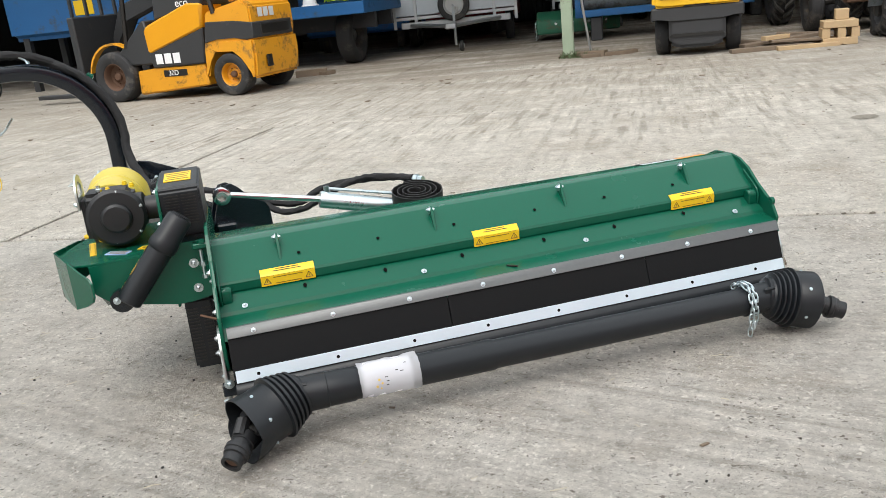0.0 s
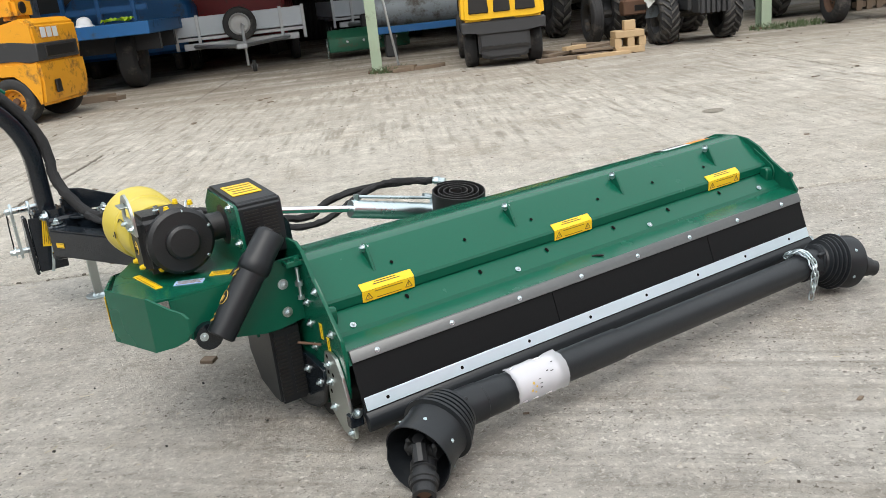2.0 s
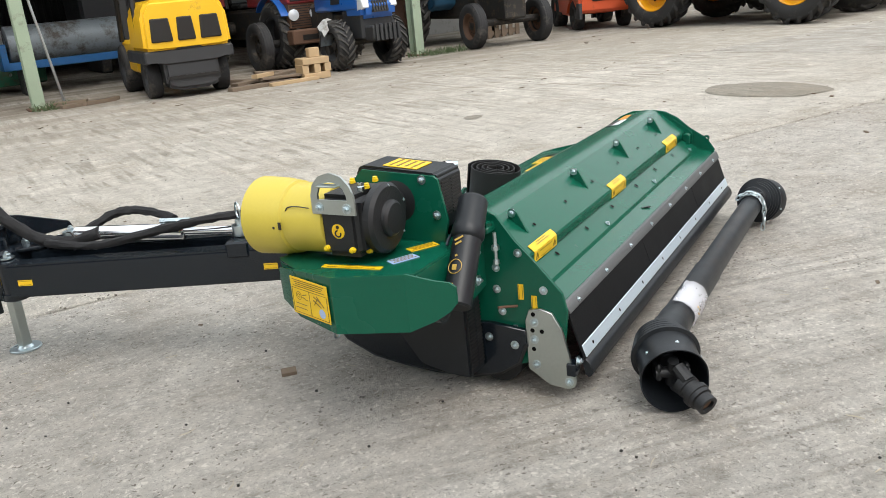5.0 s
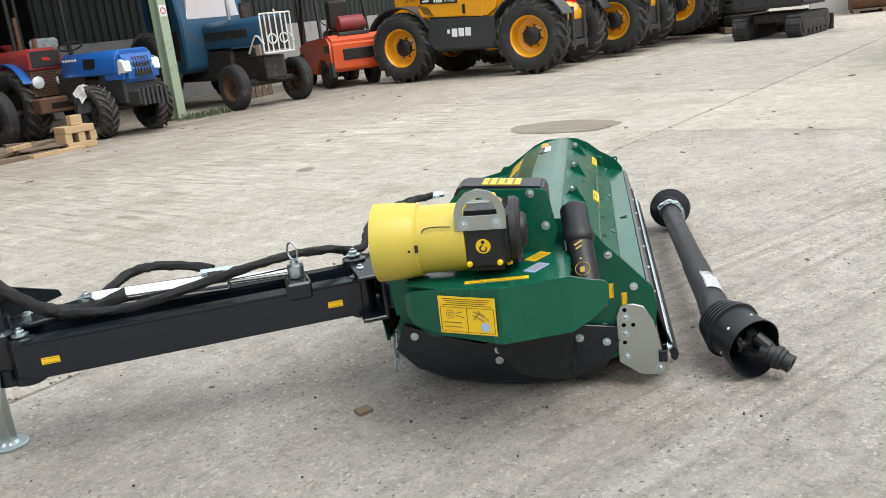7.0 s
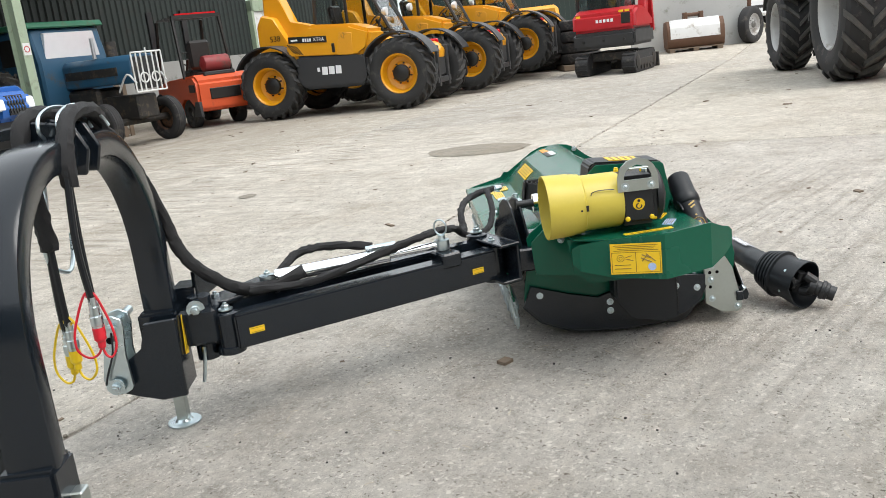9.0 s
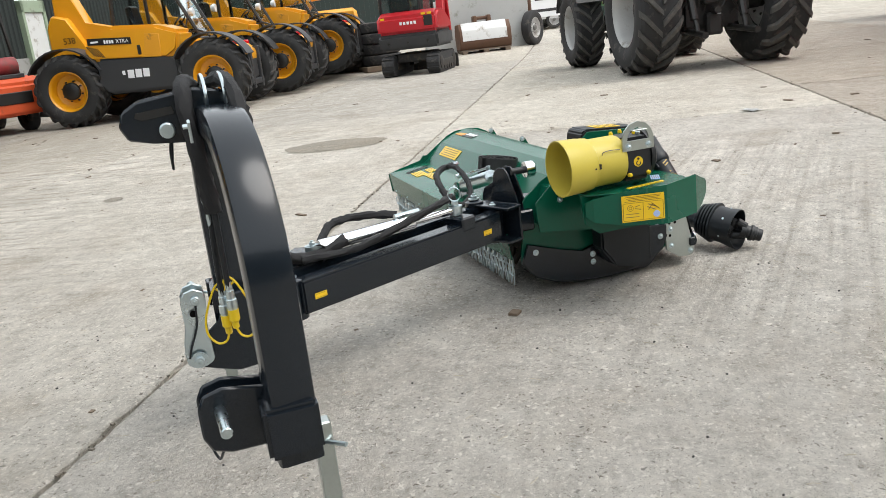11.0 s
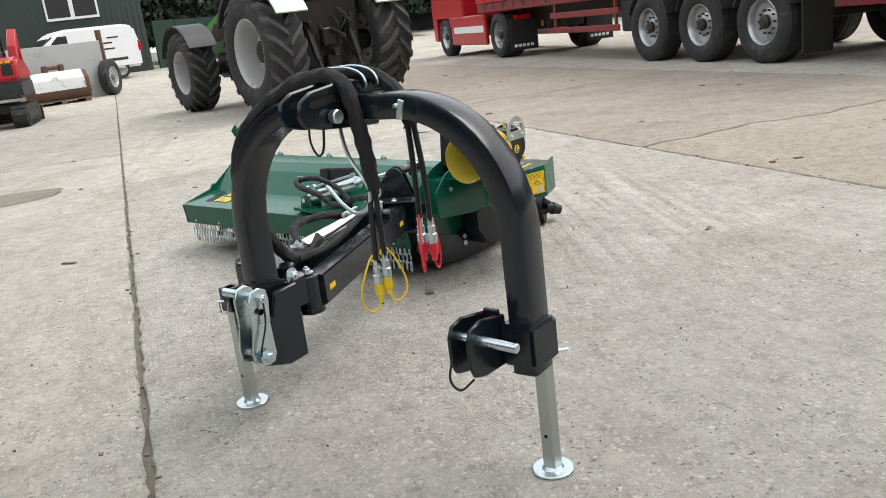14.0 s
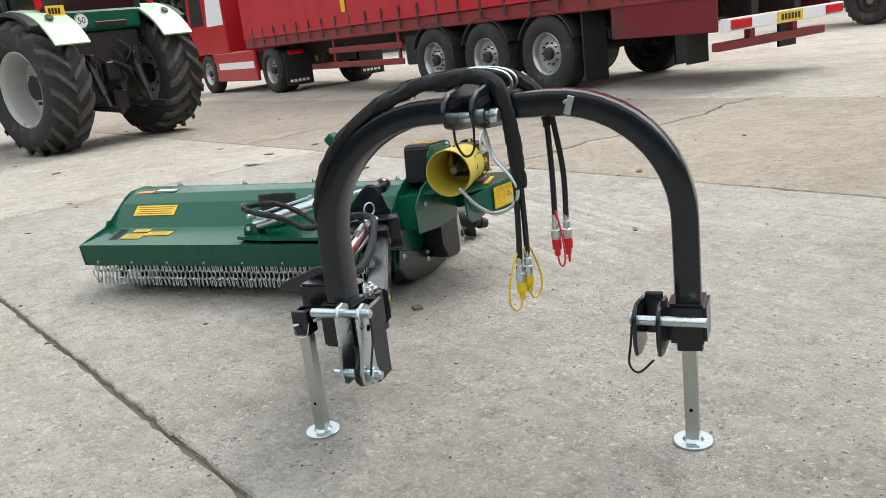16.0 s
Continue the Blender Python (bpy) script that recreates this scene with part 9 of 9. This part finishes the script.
for s in (-1, 1):
    bm = BM()
    lathe(bm, [(0.04, -0.1), (0.085, 0), (0.085, 0.03), (0.02, 0.045)], (2.36, s * 0.18, 0.82), (1, 0, 0), 16)
    lp("headlamp", bm, LAMP_CLEAR, t)
bm = BM()
cyl(bm, (1.6, 0.1, 1.28), (1.6, 0.1, 1.75), 0.03, n=8)
cyl(bm, (2.1, 0.05, 1.28), (2.1, 0.05, 1.42), 0.035, n=8)
lp("exhaust", bm, RUST, t)
bm = BM()
sweep(bm, [(0.62 + 0.10 * math.cos(a / 3), 0.2 * math.sin(a / 3), 1.40 + 0.06 * math.cos(a / 3)) for a in range(19)], disc(0.014, 5), closed=True)
cyl(bm, (0.9, 0, 1.2), (0.62, 0, 1.4), 0.022, n=8)
lp("steering_wheel", bm, INK, t)
bm = BM()
span(bm, (-0.1, -0.22, 0.98), (0.3, 0.22, 1.06), 0.03)
span(bm, (-0.15, -0.22, 1.05), (-0.08, 0.22, 1.35), 0.03)
lp("seat", bm, CHARCOAL, t)
for s in (-1, 1):
    bm = BM()
    fender(bm, 0, s * 0.70, 0.76, 0.34, 30, 130, 0.02)
    for v in bm.verts:
        v.co.z += 0.66
    lp("rear_fender", bm, RED_OLD, t)
for x, z1 in ((-0.3, 2.2), (0.75, 2.2)):
    for y in (-0.6, 0.6):
        bm = BM()
        cyl(bm, (x, y, 1.0), (x, y, z1), 0.03, n=6)
        lp("roll_bar", bm, INK, t)
bm = BM()
span(bm, (-0.35, -0.62, 2.18), (0.8, 0.62, 2.24), 0.02)
lp("cab_roof", bm, INK, t)

# crumpled grey sheet engine cover standing beside it
cvm = uv(4.02, -0.55, 0, 8)
cv = thing("scrap_panel", cvm, "crumpled grey sheet-metal panel with white cloth over a stand", "scrap metal")
bm = BM()
rnd = random.Random(6)
vv = [[bm.verts.new((-0.24 + 0.48 * i / 5, -0.10 * math.sin(i / 5 * 3.1) + rnd.uniform(-0.025, 0.025), 0.36 + 0.30 * j / 4 - 0.05 * (i / 5 - 0.5) ** 2 + rnd.uniform(-0.02, 0.02))) for j in range(5)] for i in range(6)]
for i in range(5):
    for j in range(4):
        bm.faces.new((vv[i][j], vv[i + 1][j], vv[i + 1][j + 1], vv[i][j + 1]))
bmesh.ops.solidify(bm, geom=bm.faces[:], thickness=0.01)
lp("sheet", bm, TARP, cv)
bm = BM()
vv = [[bm.verts.new((-0.30 + 0.5 * i / 5, -0.06 - 0.05 * j + rnd.uniform(-0.02, 0.02), 0.66 + 0.10 * math.sin(i * 0.9) - 0.05 * j + rnd.uniform(-0.02, 0.02))) for j in range(4)] for i in range(6)]
for i in range(5):
    for j in range(3):
        bm.faces.new((vv[i][j], vv[i + 1][j], vv[i + 1][j + 1], vv[i][j + 1]))
bmesh.ops.solidify(bm, geom=bm.faces[:], thickness=0.008)
lp("cloth", bm, WHITE_DIRTY, cv)
bm = BM()
span(bm, (-0.15, -0.02, 0.0), (0.2, 0.16, 0.42), 0.03)
for x in (-0.05, 0.08, 0.2):
    cyl(bm, (x, -0.1, 0.0), (x - 0.02, -0.08, 0.4), 0.014, n=5)
lp("stand", bm, GRIME, cv)

# blue compact tractor
tm = uv(4.36, 0.95, 0, -88)
t, h = old_tractor(tm, "blue_compact_tractor", "bright blue compact tractor with clear headlamps", BLUE_NEW, 0.58, 0.82, 1.14, 0.36, 0.26, 0.44, 0.52, 0.36, 0.56, 1.65, CHARCOAL, "ag")
bm = BM()
prism(bm, [(1.70, 0.70), (1.70, 1.12), (2.16, 1.06), (2.24, 0.92), (2.20, 0.70)], -0.28, 0.28, "y", 0.05, 2)
ns = lp("nose", bm, BLUE_NEW, t, "blue nose")
bm = BM()
for k in range(6):
    box(bm, (2.215, -0.11 + k * 0.044, 0.90), (0.03, 0.018, 0.22), Matrix.Rotation(radians(-14), 4, "Y"))
box(bm, (2.20, 0, 0.90), (0.03, 0.26, 0.25), Matrix.Rotation(radians(-14), 4, "Y"))
lp("grille", bm, INK, ns)
for s in (-1, 1):
    bm = BM()
    prism(bm, [(2.06, 0.80), (2.10, 1.02), (2.22, 0.98), (2.235, 0.84)], s * 0.225 - 0.06, s * 0.225 + 0.06, "y", 0.015)
    lp("headlamp", bm, LAMP_CLEAR, ns)
    bm = BM()
    prism(bm, [(1.30, 0.92), (1.34, 1.06), (1.62, 1.05), (1.58, 0.92)], s * 0.291 - 0.004, s * 0.291 + 0.004, "y")
    lp("vent", bm, INK, h)
    bm = BM()
    for k in range(5):
        box(bm, (0.85 + k * 0.075, s * 0.291, 1.06), (0.055, 0.004, 0.03))
    lp("lettering_bars", bm, WHITE, h)
bm = BM()
span(bm, (1.55, -0.26, 0.42), (2.12, 0.26, 0.84), 0.03)
span(bm, (2.1, -0.22, 0.40), (2.36, 0.22, 0.60), 0.02)
for k in range(6):
    span(bm, (2.36, -0.2 + k * 0.07, 0.40), (2.40, -0.16 + k * 0.07, 0.62))
lp("front_weight", bm, CHARCOAL, t)
for y in (-0.42, 0.42):
    bm = BM()
    cyl(bm, (-0.1, y, 0.9), (-0.1, y, 2.2), 0.03, n=6)
    lp("roll_bar", bm, INK, t)
bm = BM()
span(bm, (-0.05, -0.24, 0.85), (0.35, 0.24, 0.95), 0.03)
box(bm, (-0.05, 0, 1.2), (0.10, 0.44, 0.45), None, 0.04)
lp("seat", bm, TARP, t)
bm = BM()
sweep(bm, [(0.62 + 0.08 * math.cos(a / 3), 0.18 * math.sin(a / 3), 1.26 + 0.06 * math.cos(a / 3)) for a in range(19)], disc(0.013, 5), closed=True)
lp("steering_wheel", bm, INK, t)
for s in (-1, 1):
    bm = BM()
    fender(bm, 0, s * 0.56, 0.60, 0.36, 30, 140, 0.02)
    for v in bm.verts:
        v.co.z += 0.52
    lp("rear_fender", bm, BLUE_NEW, t)

# old blue cab tractor with white grille guard
tm = uv(7.20, -0.46, 0, -96) @ pose(-2.2, 0, 0)
t, h = old_tractor(tm, "blue_cab_tractor", "old dull blue cab tractor with white bull-bar grille", BLUE_OLD, 0.55, 0.98, 1.42, 0.36, 0.19, 0.62, 0.70, 0.34, 0.76, 2.2, RUST, "rib")
bm = BM()
prism(bm, [(-0.25, 0.95), (-0.28, 2.0), (0.82, 2.0), (0.95, 1.45), (0.95, 0.70), (0.7, 0.60)], -0.66, 0.66, "y", 0.04)
cabo = lp("cab", bm, BLUE_OLD, t, "dull blue steel cab")
bm = BM()
prism(bm, [(-0.35, 2.0), (-0.32, 2.1), (0.86, 2.1), (0.92, 2.0)], -0.72, 0.72, "y", 0.02)
lp("cab_roof", bm, GREEN_OLD, t, "faded green roof")
bm = BM()
prism(bm, [(-0.52, 1.50), (-0.46, 1.92), (0.46, 1.92), (0.52, 1.50)], 0.82, 0.935, "x", 0.01)
b3 = bm
# pale lens material stands in for the sky mirrored in the glass
lp("windscreen", b3, LAMP_CLEAR, cabo, "windscreen, sky reflection put in its pale colour")
for s in (-1, 1):
    bm = BM()
    prism(bm, [(-0.05, 1.45), (-0.05, 1.88), (0.66, 1.88), (0.72, 1.45)], s * 0.662 - 0.006, s * 0.662 + 0.006, "y", 0.004)
    lp("side_window", bm, INK, cabo)
    bm = BM()
    prism(bm, [(0.55, 0.85), (0.55, 1.35), (0.80, 1.35), (0.80, 0.85)], s * 0.664 - 0.006, s * 0.664 + 0.006, "y", 0.004)
    lp("lower_window", bm, INK, cabo)
    bm = BM()
    tube(bm, [(2.72, s * 0.29, 0.98), (2.55, s * 0.31, 1.12), (2.30, s * 0.31, 0.86)], 0.016, 6, 3)
    lp("guard_stay", bm, WHITE_DIRTY, t)
bm = BM()
for y in (-0.29, -0.20, -0.11, 0.11, 0.20, 0.29):
    cyl(bm, (2.70, y, 0.84), (2.70, y, 1.44), 0.013, n=6)
for z in (0.84, 1.44):
    cyl(bm, (2.70, -0.29, z), (2.70, 0.29, z), 0.015, n=6)
cyl(bm, (2.70, 0, 0.84), (2.70, 0, 1.50), 0.013, n=6)
for y in (-0.11, 0.11):
    sweep(bm, [(2.715, y + 0.075 * math.cos(a / 3), 1.05 + 0.075 * math.sin(a / 3)) for a in range(19)], disc(0.012, 5), closed=True)
lp("grille_guard", bm, WHITE_DIRTY, t, "white tube grille guard")
bm = BM()
span(bm, (2.60, -0.25, 0.88), (2.63, 0.25, 1.38), 0.01)
lp("grille", bm, CHARCOAL, h)
bm = BM()
cyl(bm, (1.9, 0.0, 1.42), (1.9, 0.0, 1.66), 0.09, n=12)
span(bm, (1.0, -0.285, 1.12), (2.3, 0.285, 1.25))
lp("air_filter", bm, GRIME, t)
bm = BM()
cyl(bm, (1.75, -0.22, 1.42), (1.75, -0.22, 1.74), 0.03, n=8)
lp("exhaust", bm, GALV, t)

# ---- blue flatbed trailer with helmet and vest ----
ft = thing("flatbed_trailer", uv(-5.2, 2.6), "blue steel flatbed trailer with black tyres", "trailer")
bm = BM()
span(bm, (-3.0, -1.25, 0.86), (1.75, 1.25, 1.06), 0.01)
lp("bed", bm, BLUE_BED, ft, "blue steel bed")
bm = BM()
for y in (-0.5, 0.5):
    span(bm, (-3.0, y - 0.06, 0.6), (1.7, y + 0.06, 0.86))
lp("chassis", bm, CHARCOAL, ft)
for s in (-1, 1):
    wt = wheel(ft, 0, 0, 0.50, 0.30, 0.27, GRIME, "road", "dish", TYRE)
    wt.matrix_local = pose(-0.6 + s * 1.75, -0.30, 0.50, 0, 0, 90 if s < 0 else -90)
for k in range(7):
    bm = BM()
    span(bm, (-2.8 + k * 0.62, 0.95, 1.06), (-2.72 + k * 0.62, 1.03, 2.2), 0.01)
    lp("stake", bm, BLUE_BED, ft)
bm = BM()
for z in (1.25, 1.6, 1.95):
    span(bm, (-2.9, 0.97, z), (1.2, 1.01, z + 0.10))
lp("rail", bm, BLUE_BED, ft)
bm = BM()
span(bm, (-2.6, -0.1, 1.06), (-0.6, 0.8, 1.75), 0.04)
solid("grey_crate", (bm.transform(uv(-5.2, 2.6)), bm)[1], TARP, "grey metal crate on the flatbed trailer", "crate", base=uv(-5.2, 2.6, 1.06))
bm = BM()
hm = uv(-4.55, 1.75, 1.06, 30)
b2 = BM()
lathe(b2, [(0.155, 0.0), (0.150, 0.01), (0.125, 0.03), (0.118, 0.08), (0.085, 0.135), (0.03, 0.155), (0.005, 0.157)], (0, 0, 0), (0, 0, 1), 20)
b2.transform(hm)
solid("safety_helmet", b2, WHITE, "white safety helmet lying on the trailer bed", "helmet", base=hm)
b2 = BM()
rnd = random.Random(2)
vm = uv(-4.05, 1.85, 1.06, -10)
gr = [[b2.verts.new((-0.24 + 0.48 * i / 8, -0.12 + 0.24 * j / 5, 0.02 + 0.075 * abs(math.sin(i * 0.9 + j)) * rnd.uniform(0.6, 1.1))) for j in range(6)] for i in range(9)]
for i in range(8):
    for j in range(5):
        b2.faces.new((gr[i][j], gr[i + 1][j], gr[i + 1][j + 1], gr[i][j + 1]))
bmesh.ops.solidify(b2, geom=b2.faces[:], thickness=0.012)
b2.transform(vm)
solid("hi_vis_vest", b2, HIVIS, "crumpled yellow hi-vis vest lying on the trailer", "vest", base=vm)


# ---- blue tank machine deep in the shed ----
bt = thing("blue_tank", uv(-9.1, 2.4, 0, 4), "blue steel tank with a yellow notice and pipe stub", "tank")
bm = BM()
span(bm, (-1.6, -0.7, 0.95), (1.55, 0.7, 2.6), 0.12, 3)
tk = lp("tank", bm, BLUE_BED, bt)
bm = BM()
span(bm, (-0.10, -0.712, 1.32), (0.28, -0.700, 1.58), 0.004)
lp("notice", bm, STICKER, tk, "yellow notice")
bm = BM()
lathe(bm, [(0.05, 0), (0.05, 0.28), (0.085, 0.29), (0.085, 0.33), (0.06, 0.33), (0.055, 0.2)], (0.62, -0.66, 1.72), (-0.5, -0.8, 0.1), 16, cap=False)
lp("pipe_stub", bm, STEEL, tk)
for x in (-1.3, 1.2):
    for y in (-0.55, 0.55):
        bm = BM()
        span(bm, (x - 0.06, y - 0.06, 0), (x + 0.06, y + 0.06, 1.0))
        lp("leg", bm, CHARCOAL, bt)

# ---- grey drop-side trailers ----
def dropside(m, label):
    t = thing("dropside_trailer", m, label, "trailer", "drop-side trailers")
    bm = BM()
    span(bm, (-1.16, 0.0, 0.60), (1.16, 3.4, 0.66), 0.005)
    lp("deck", bm, GALV, t)
    bm = BM()
    span(bm, (-1.16, -0.02, 0.68), (1.16, 0.02, 1.02), 0.006)
    lp("front_board", bm, BOARD, t, "grey front board")
    for x in (-1.16, 1.16):
        bm = BM()
        span(bm, (x - 0.02, 0.02, 0.68), (x + 0.02, 3.4, 1.02), 0.006)
        lp("side_board", bm, BOARD, t)
    for x in (-1.16, -0.75, 0.75, 1.16):
        bm = BM()
        span(bm, (x - 0.03, -0.05, 0.45), (x + 0.03, -0.02, 1.05), 0.005)
        lp("board_post", bm, GALV, t)
    bm = BM()
    for s in (-1, 1):
        cyl(bm, (s * 0.92, 0.1, 0.50), (0, -1.0, 0.46), 0.04, n=6)
    span(bm, (-1.05, 0.0, 0.44), (1.05, 0.08, 0.56), 0.01)
    span(bm, (-0.10, -1.25, 0.42), (0.10, -0.85, 0.52), 0.02)
    lp("drawbar", bm, GALV, t, "galvanised drawbar")
    bm = BM()
    cyl(bm, (0.05, -0.95, 0.12), (0.05, -0.95, 0.80), 0.025, n=8)
    tube(bm, [(0.05, -0.95, 0.80), (0.05, -1.02, 0.84), (0.10, -1.05, 0.80)], 0.012, 5, 3)
    jk = lp("jockey_leg", bm, GALV, t)
    put("jockey_wheel", tyre_mesh(0.10, 0.07, 0.05, "road", TYRE), pose(0.15, -0.93, 0.10, 0, 0, 90), jk)
    put("jockey_rim", rim_mesh(0.05, 0.07, SILVER, "dish"), pose(0.15, -0.93, 0.10, 0, 0, 150), jk)
    sw_ = put("spare_wheel", tyre_mesh(0.30, 0.17, 0.19, "road", TYRE), pose(0.0, -0.14, 0.82, 0, 0, 180), t)
    put("rim", rim_mesh(0.19, 0.17, SILVER, "dish"), Matrix(), sw_)
    for y in (1.5, 2.15):
        for s in (-1, 1):
            wt = wheel(t, 0, s * 1.0, 0.28, 0.17, 0.18, SILVER, "road", "dish")
            wt.matrix_local = pose(s * 1.0, y, 0.28, 0, 0, -90 if s > 0 else 90)
    for s in (-1, 1):
        bm = BM()
        span(bm, (s * 1.0 - 0.11, 1.15, 0.56), (s * 1.0 + 0.11, 2.5, 0.59), 0.004)
        lp("mudguard", bm, PLASTIC, t)
    return t


d1 = dropside(uv(-2.45, 3.75, 0, 8), "grey galvanised drop-side trailer with spare wheel on its front")
copy_thing(d1, uv(0.25, 7.0, 0, 10))

# ---- green mower parked in the shed ----
gm = thing("parked_mower", uv(-0.15, 3.9, 0, 4), "dusty green mower parked behind the post", "mower")
bm = BM()
prism(bm, [(-0.35, 0.12), (-0.38, 0.36), (-0.15, 0.52), (0.25, 0.50), (0.45, 0.30), (0.42, 0.12)], -0.75, 0.75, "x", 0.02)
hd_ = lp("hood", bm, GREEN_OLD, gm)
for x in (-0.4, -0.1, 0.2, 0.5):
    bm = BM()
    lathe(bm, [(0.025, 0), (0.025, 0.02)], (x, -0.385, 0.30), (0, -1, 0), 8)
    lp("bolt", bm, ZINC, hd_)
bm = BM()
span(bm, (-0.1, -0.1, 0.5), (0.15, 0.15, 0.75), 0.03)
lp("gearbox", bm, CAST, gm)
bm = BM()
span(bm, (-0.79, -0.3, 0.02), (-0.76, 0.35, 0.35), 0.01)
lp("skid", bm, ZINC, gm)

# ---- roller on a blue frame ----
rl = thing("field_roller", uv(1.35, 2.9, 0, 2), "grey field roller carried on a blue frame", "roller")
bm = BM()
cyl(bm, (-1.3, 0, 0.78), (1.3, 0, 0.78), 0.28, n=28, c=0.01)
lp("drum", bm, TARP, rl, "grey steel drum")
bm = BM()
span(bm, (-1.45, -0.34, 0.40), (1.45, -0.26, 0.52), 0.01)
span(bm, (-1.45, 0.26, 0.40), (1.45, 0.34, 0.52), 0.01)
for x in (-1.4, 1.4):
    span(bm, (x - 0.05, -0.34, 0.40), (x + 0.05, 0.34, 0.80), 0.01)
lp("frame", bm, BLUE_BED, rl, "blue steel frame")
bm = BM()
span(bm, (-1.2, -0.28, 0.0), (-1.0, 0.28, 0.40), 0.02)
lp("support", bm, CHARCOAL, rl)
bm = BM()
span(bm, (0.9, -0.28, 0.0), (1.1, 0.28, 0.40), 0.02)
lp("support", bm, CHARCOAL, rl)

# dim hulks at the back of the shed
for u, v, w, d_, h_, mt, lab in ((-9.5, 5.5, 2.2, 2.4, 2.2, BLUE_BED, "blue machine body at the back of the shed"), (-7.0, 7.5, 2.0, 2.0, 2.4, CHARCOAL, "dark machine at the back of the shed"), (-3.2, 8.5, 2.4, 2.0, 2.0, RED_OLD, "dark red machine at the back of the shed"), (2.6, 6.5, 1.8, 1.8, 1.9, CHARCOAL, "dark machine at the back of the shed"), (-5.0, 6.0, 2.6, 0.8, 1.7, BLUE_BED, "blue stacked panels at the back of the shed")):
    mm = uv(u, v)
    hk = thing("stored_machine", mm, lab, "machine", "stored machines")
    bm = BM()
    prism(bm, [(-w / 2, 0.35), (-w / 2, h_ * 0.8), (-w / 3, h_), (w / 3, h_), (w / 2, h_ * 0.75), (w / 2, 0.35)], -d_ / 2, d_ / 2, "y", 0.06)
    lp("body", bm, mt, hk)
    for x in (-w / 3, w / 3):
        bm = BM()
        span(bm, (x - 0.1, -d_ / 2 + 0.1, 0), (x + 0.1, d_ / 2 - 0.1, 0.4), 0.03)
        lp("stand", bm, GRIME, hk)

# paper scrap on the concrete
b2 = BM()
rnd = random.Random(12)
gr = [[b2.verts.new((3.39 - 0.10 + 0.2 * i / 4, -0.56 - 0.06 + 0.12 * j / 3, 0.006 + rnd.uniform(0, 0.012))) for j in range(4)] for i in range(5)]
for i in range(4):
    for j in range(3):
        b2.faces.new((gr[i][j], gr[i + 1][j], gr[i + 1][j + 1], gr[i][j + 1]))
bmesh.ops.solidify(b2, geom=b2.faces[:], thickness=0.002)
solid("paper_scrap", b2, WHITE_DIRTY, "flattened scrap of pale paper on the concrete", "litter", base=pose(3.39, -0.56, 0.006))
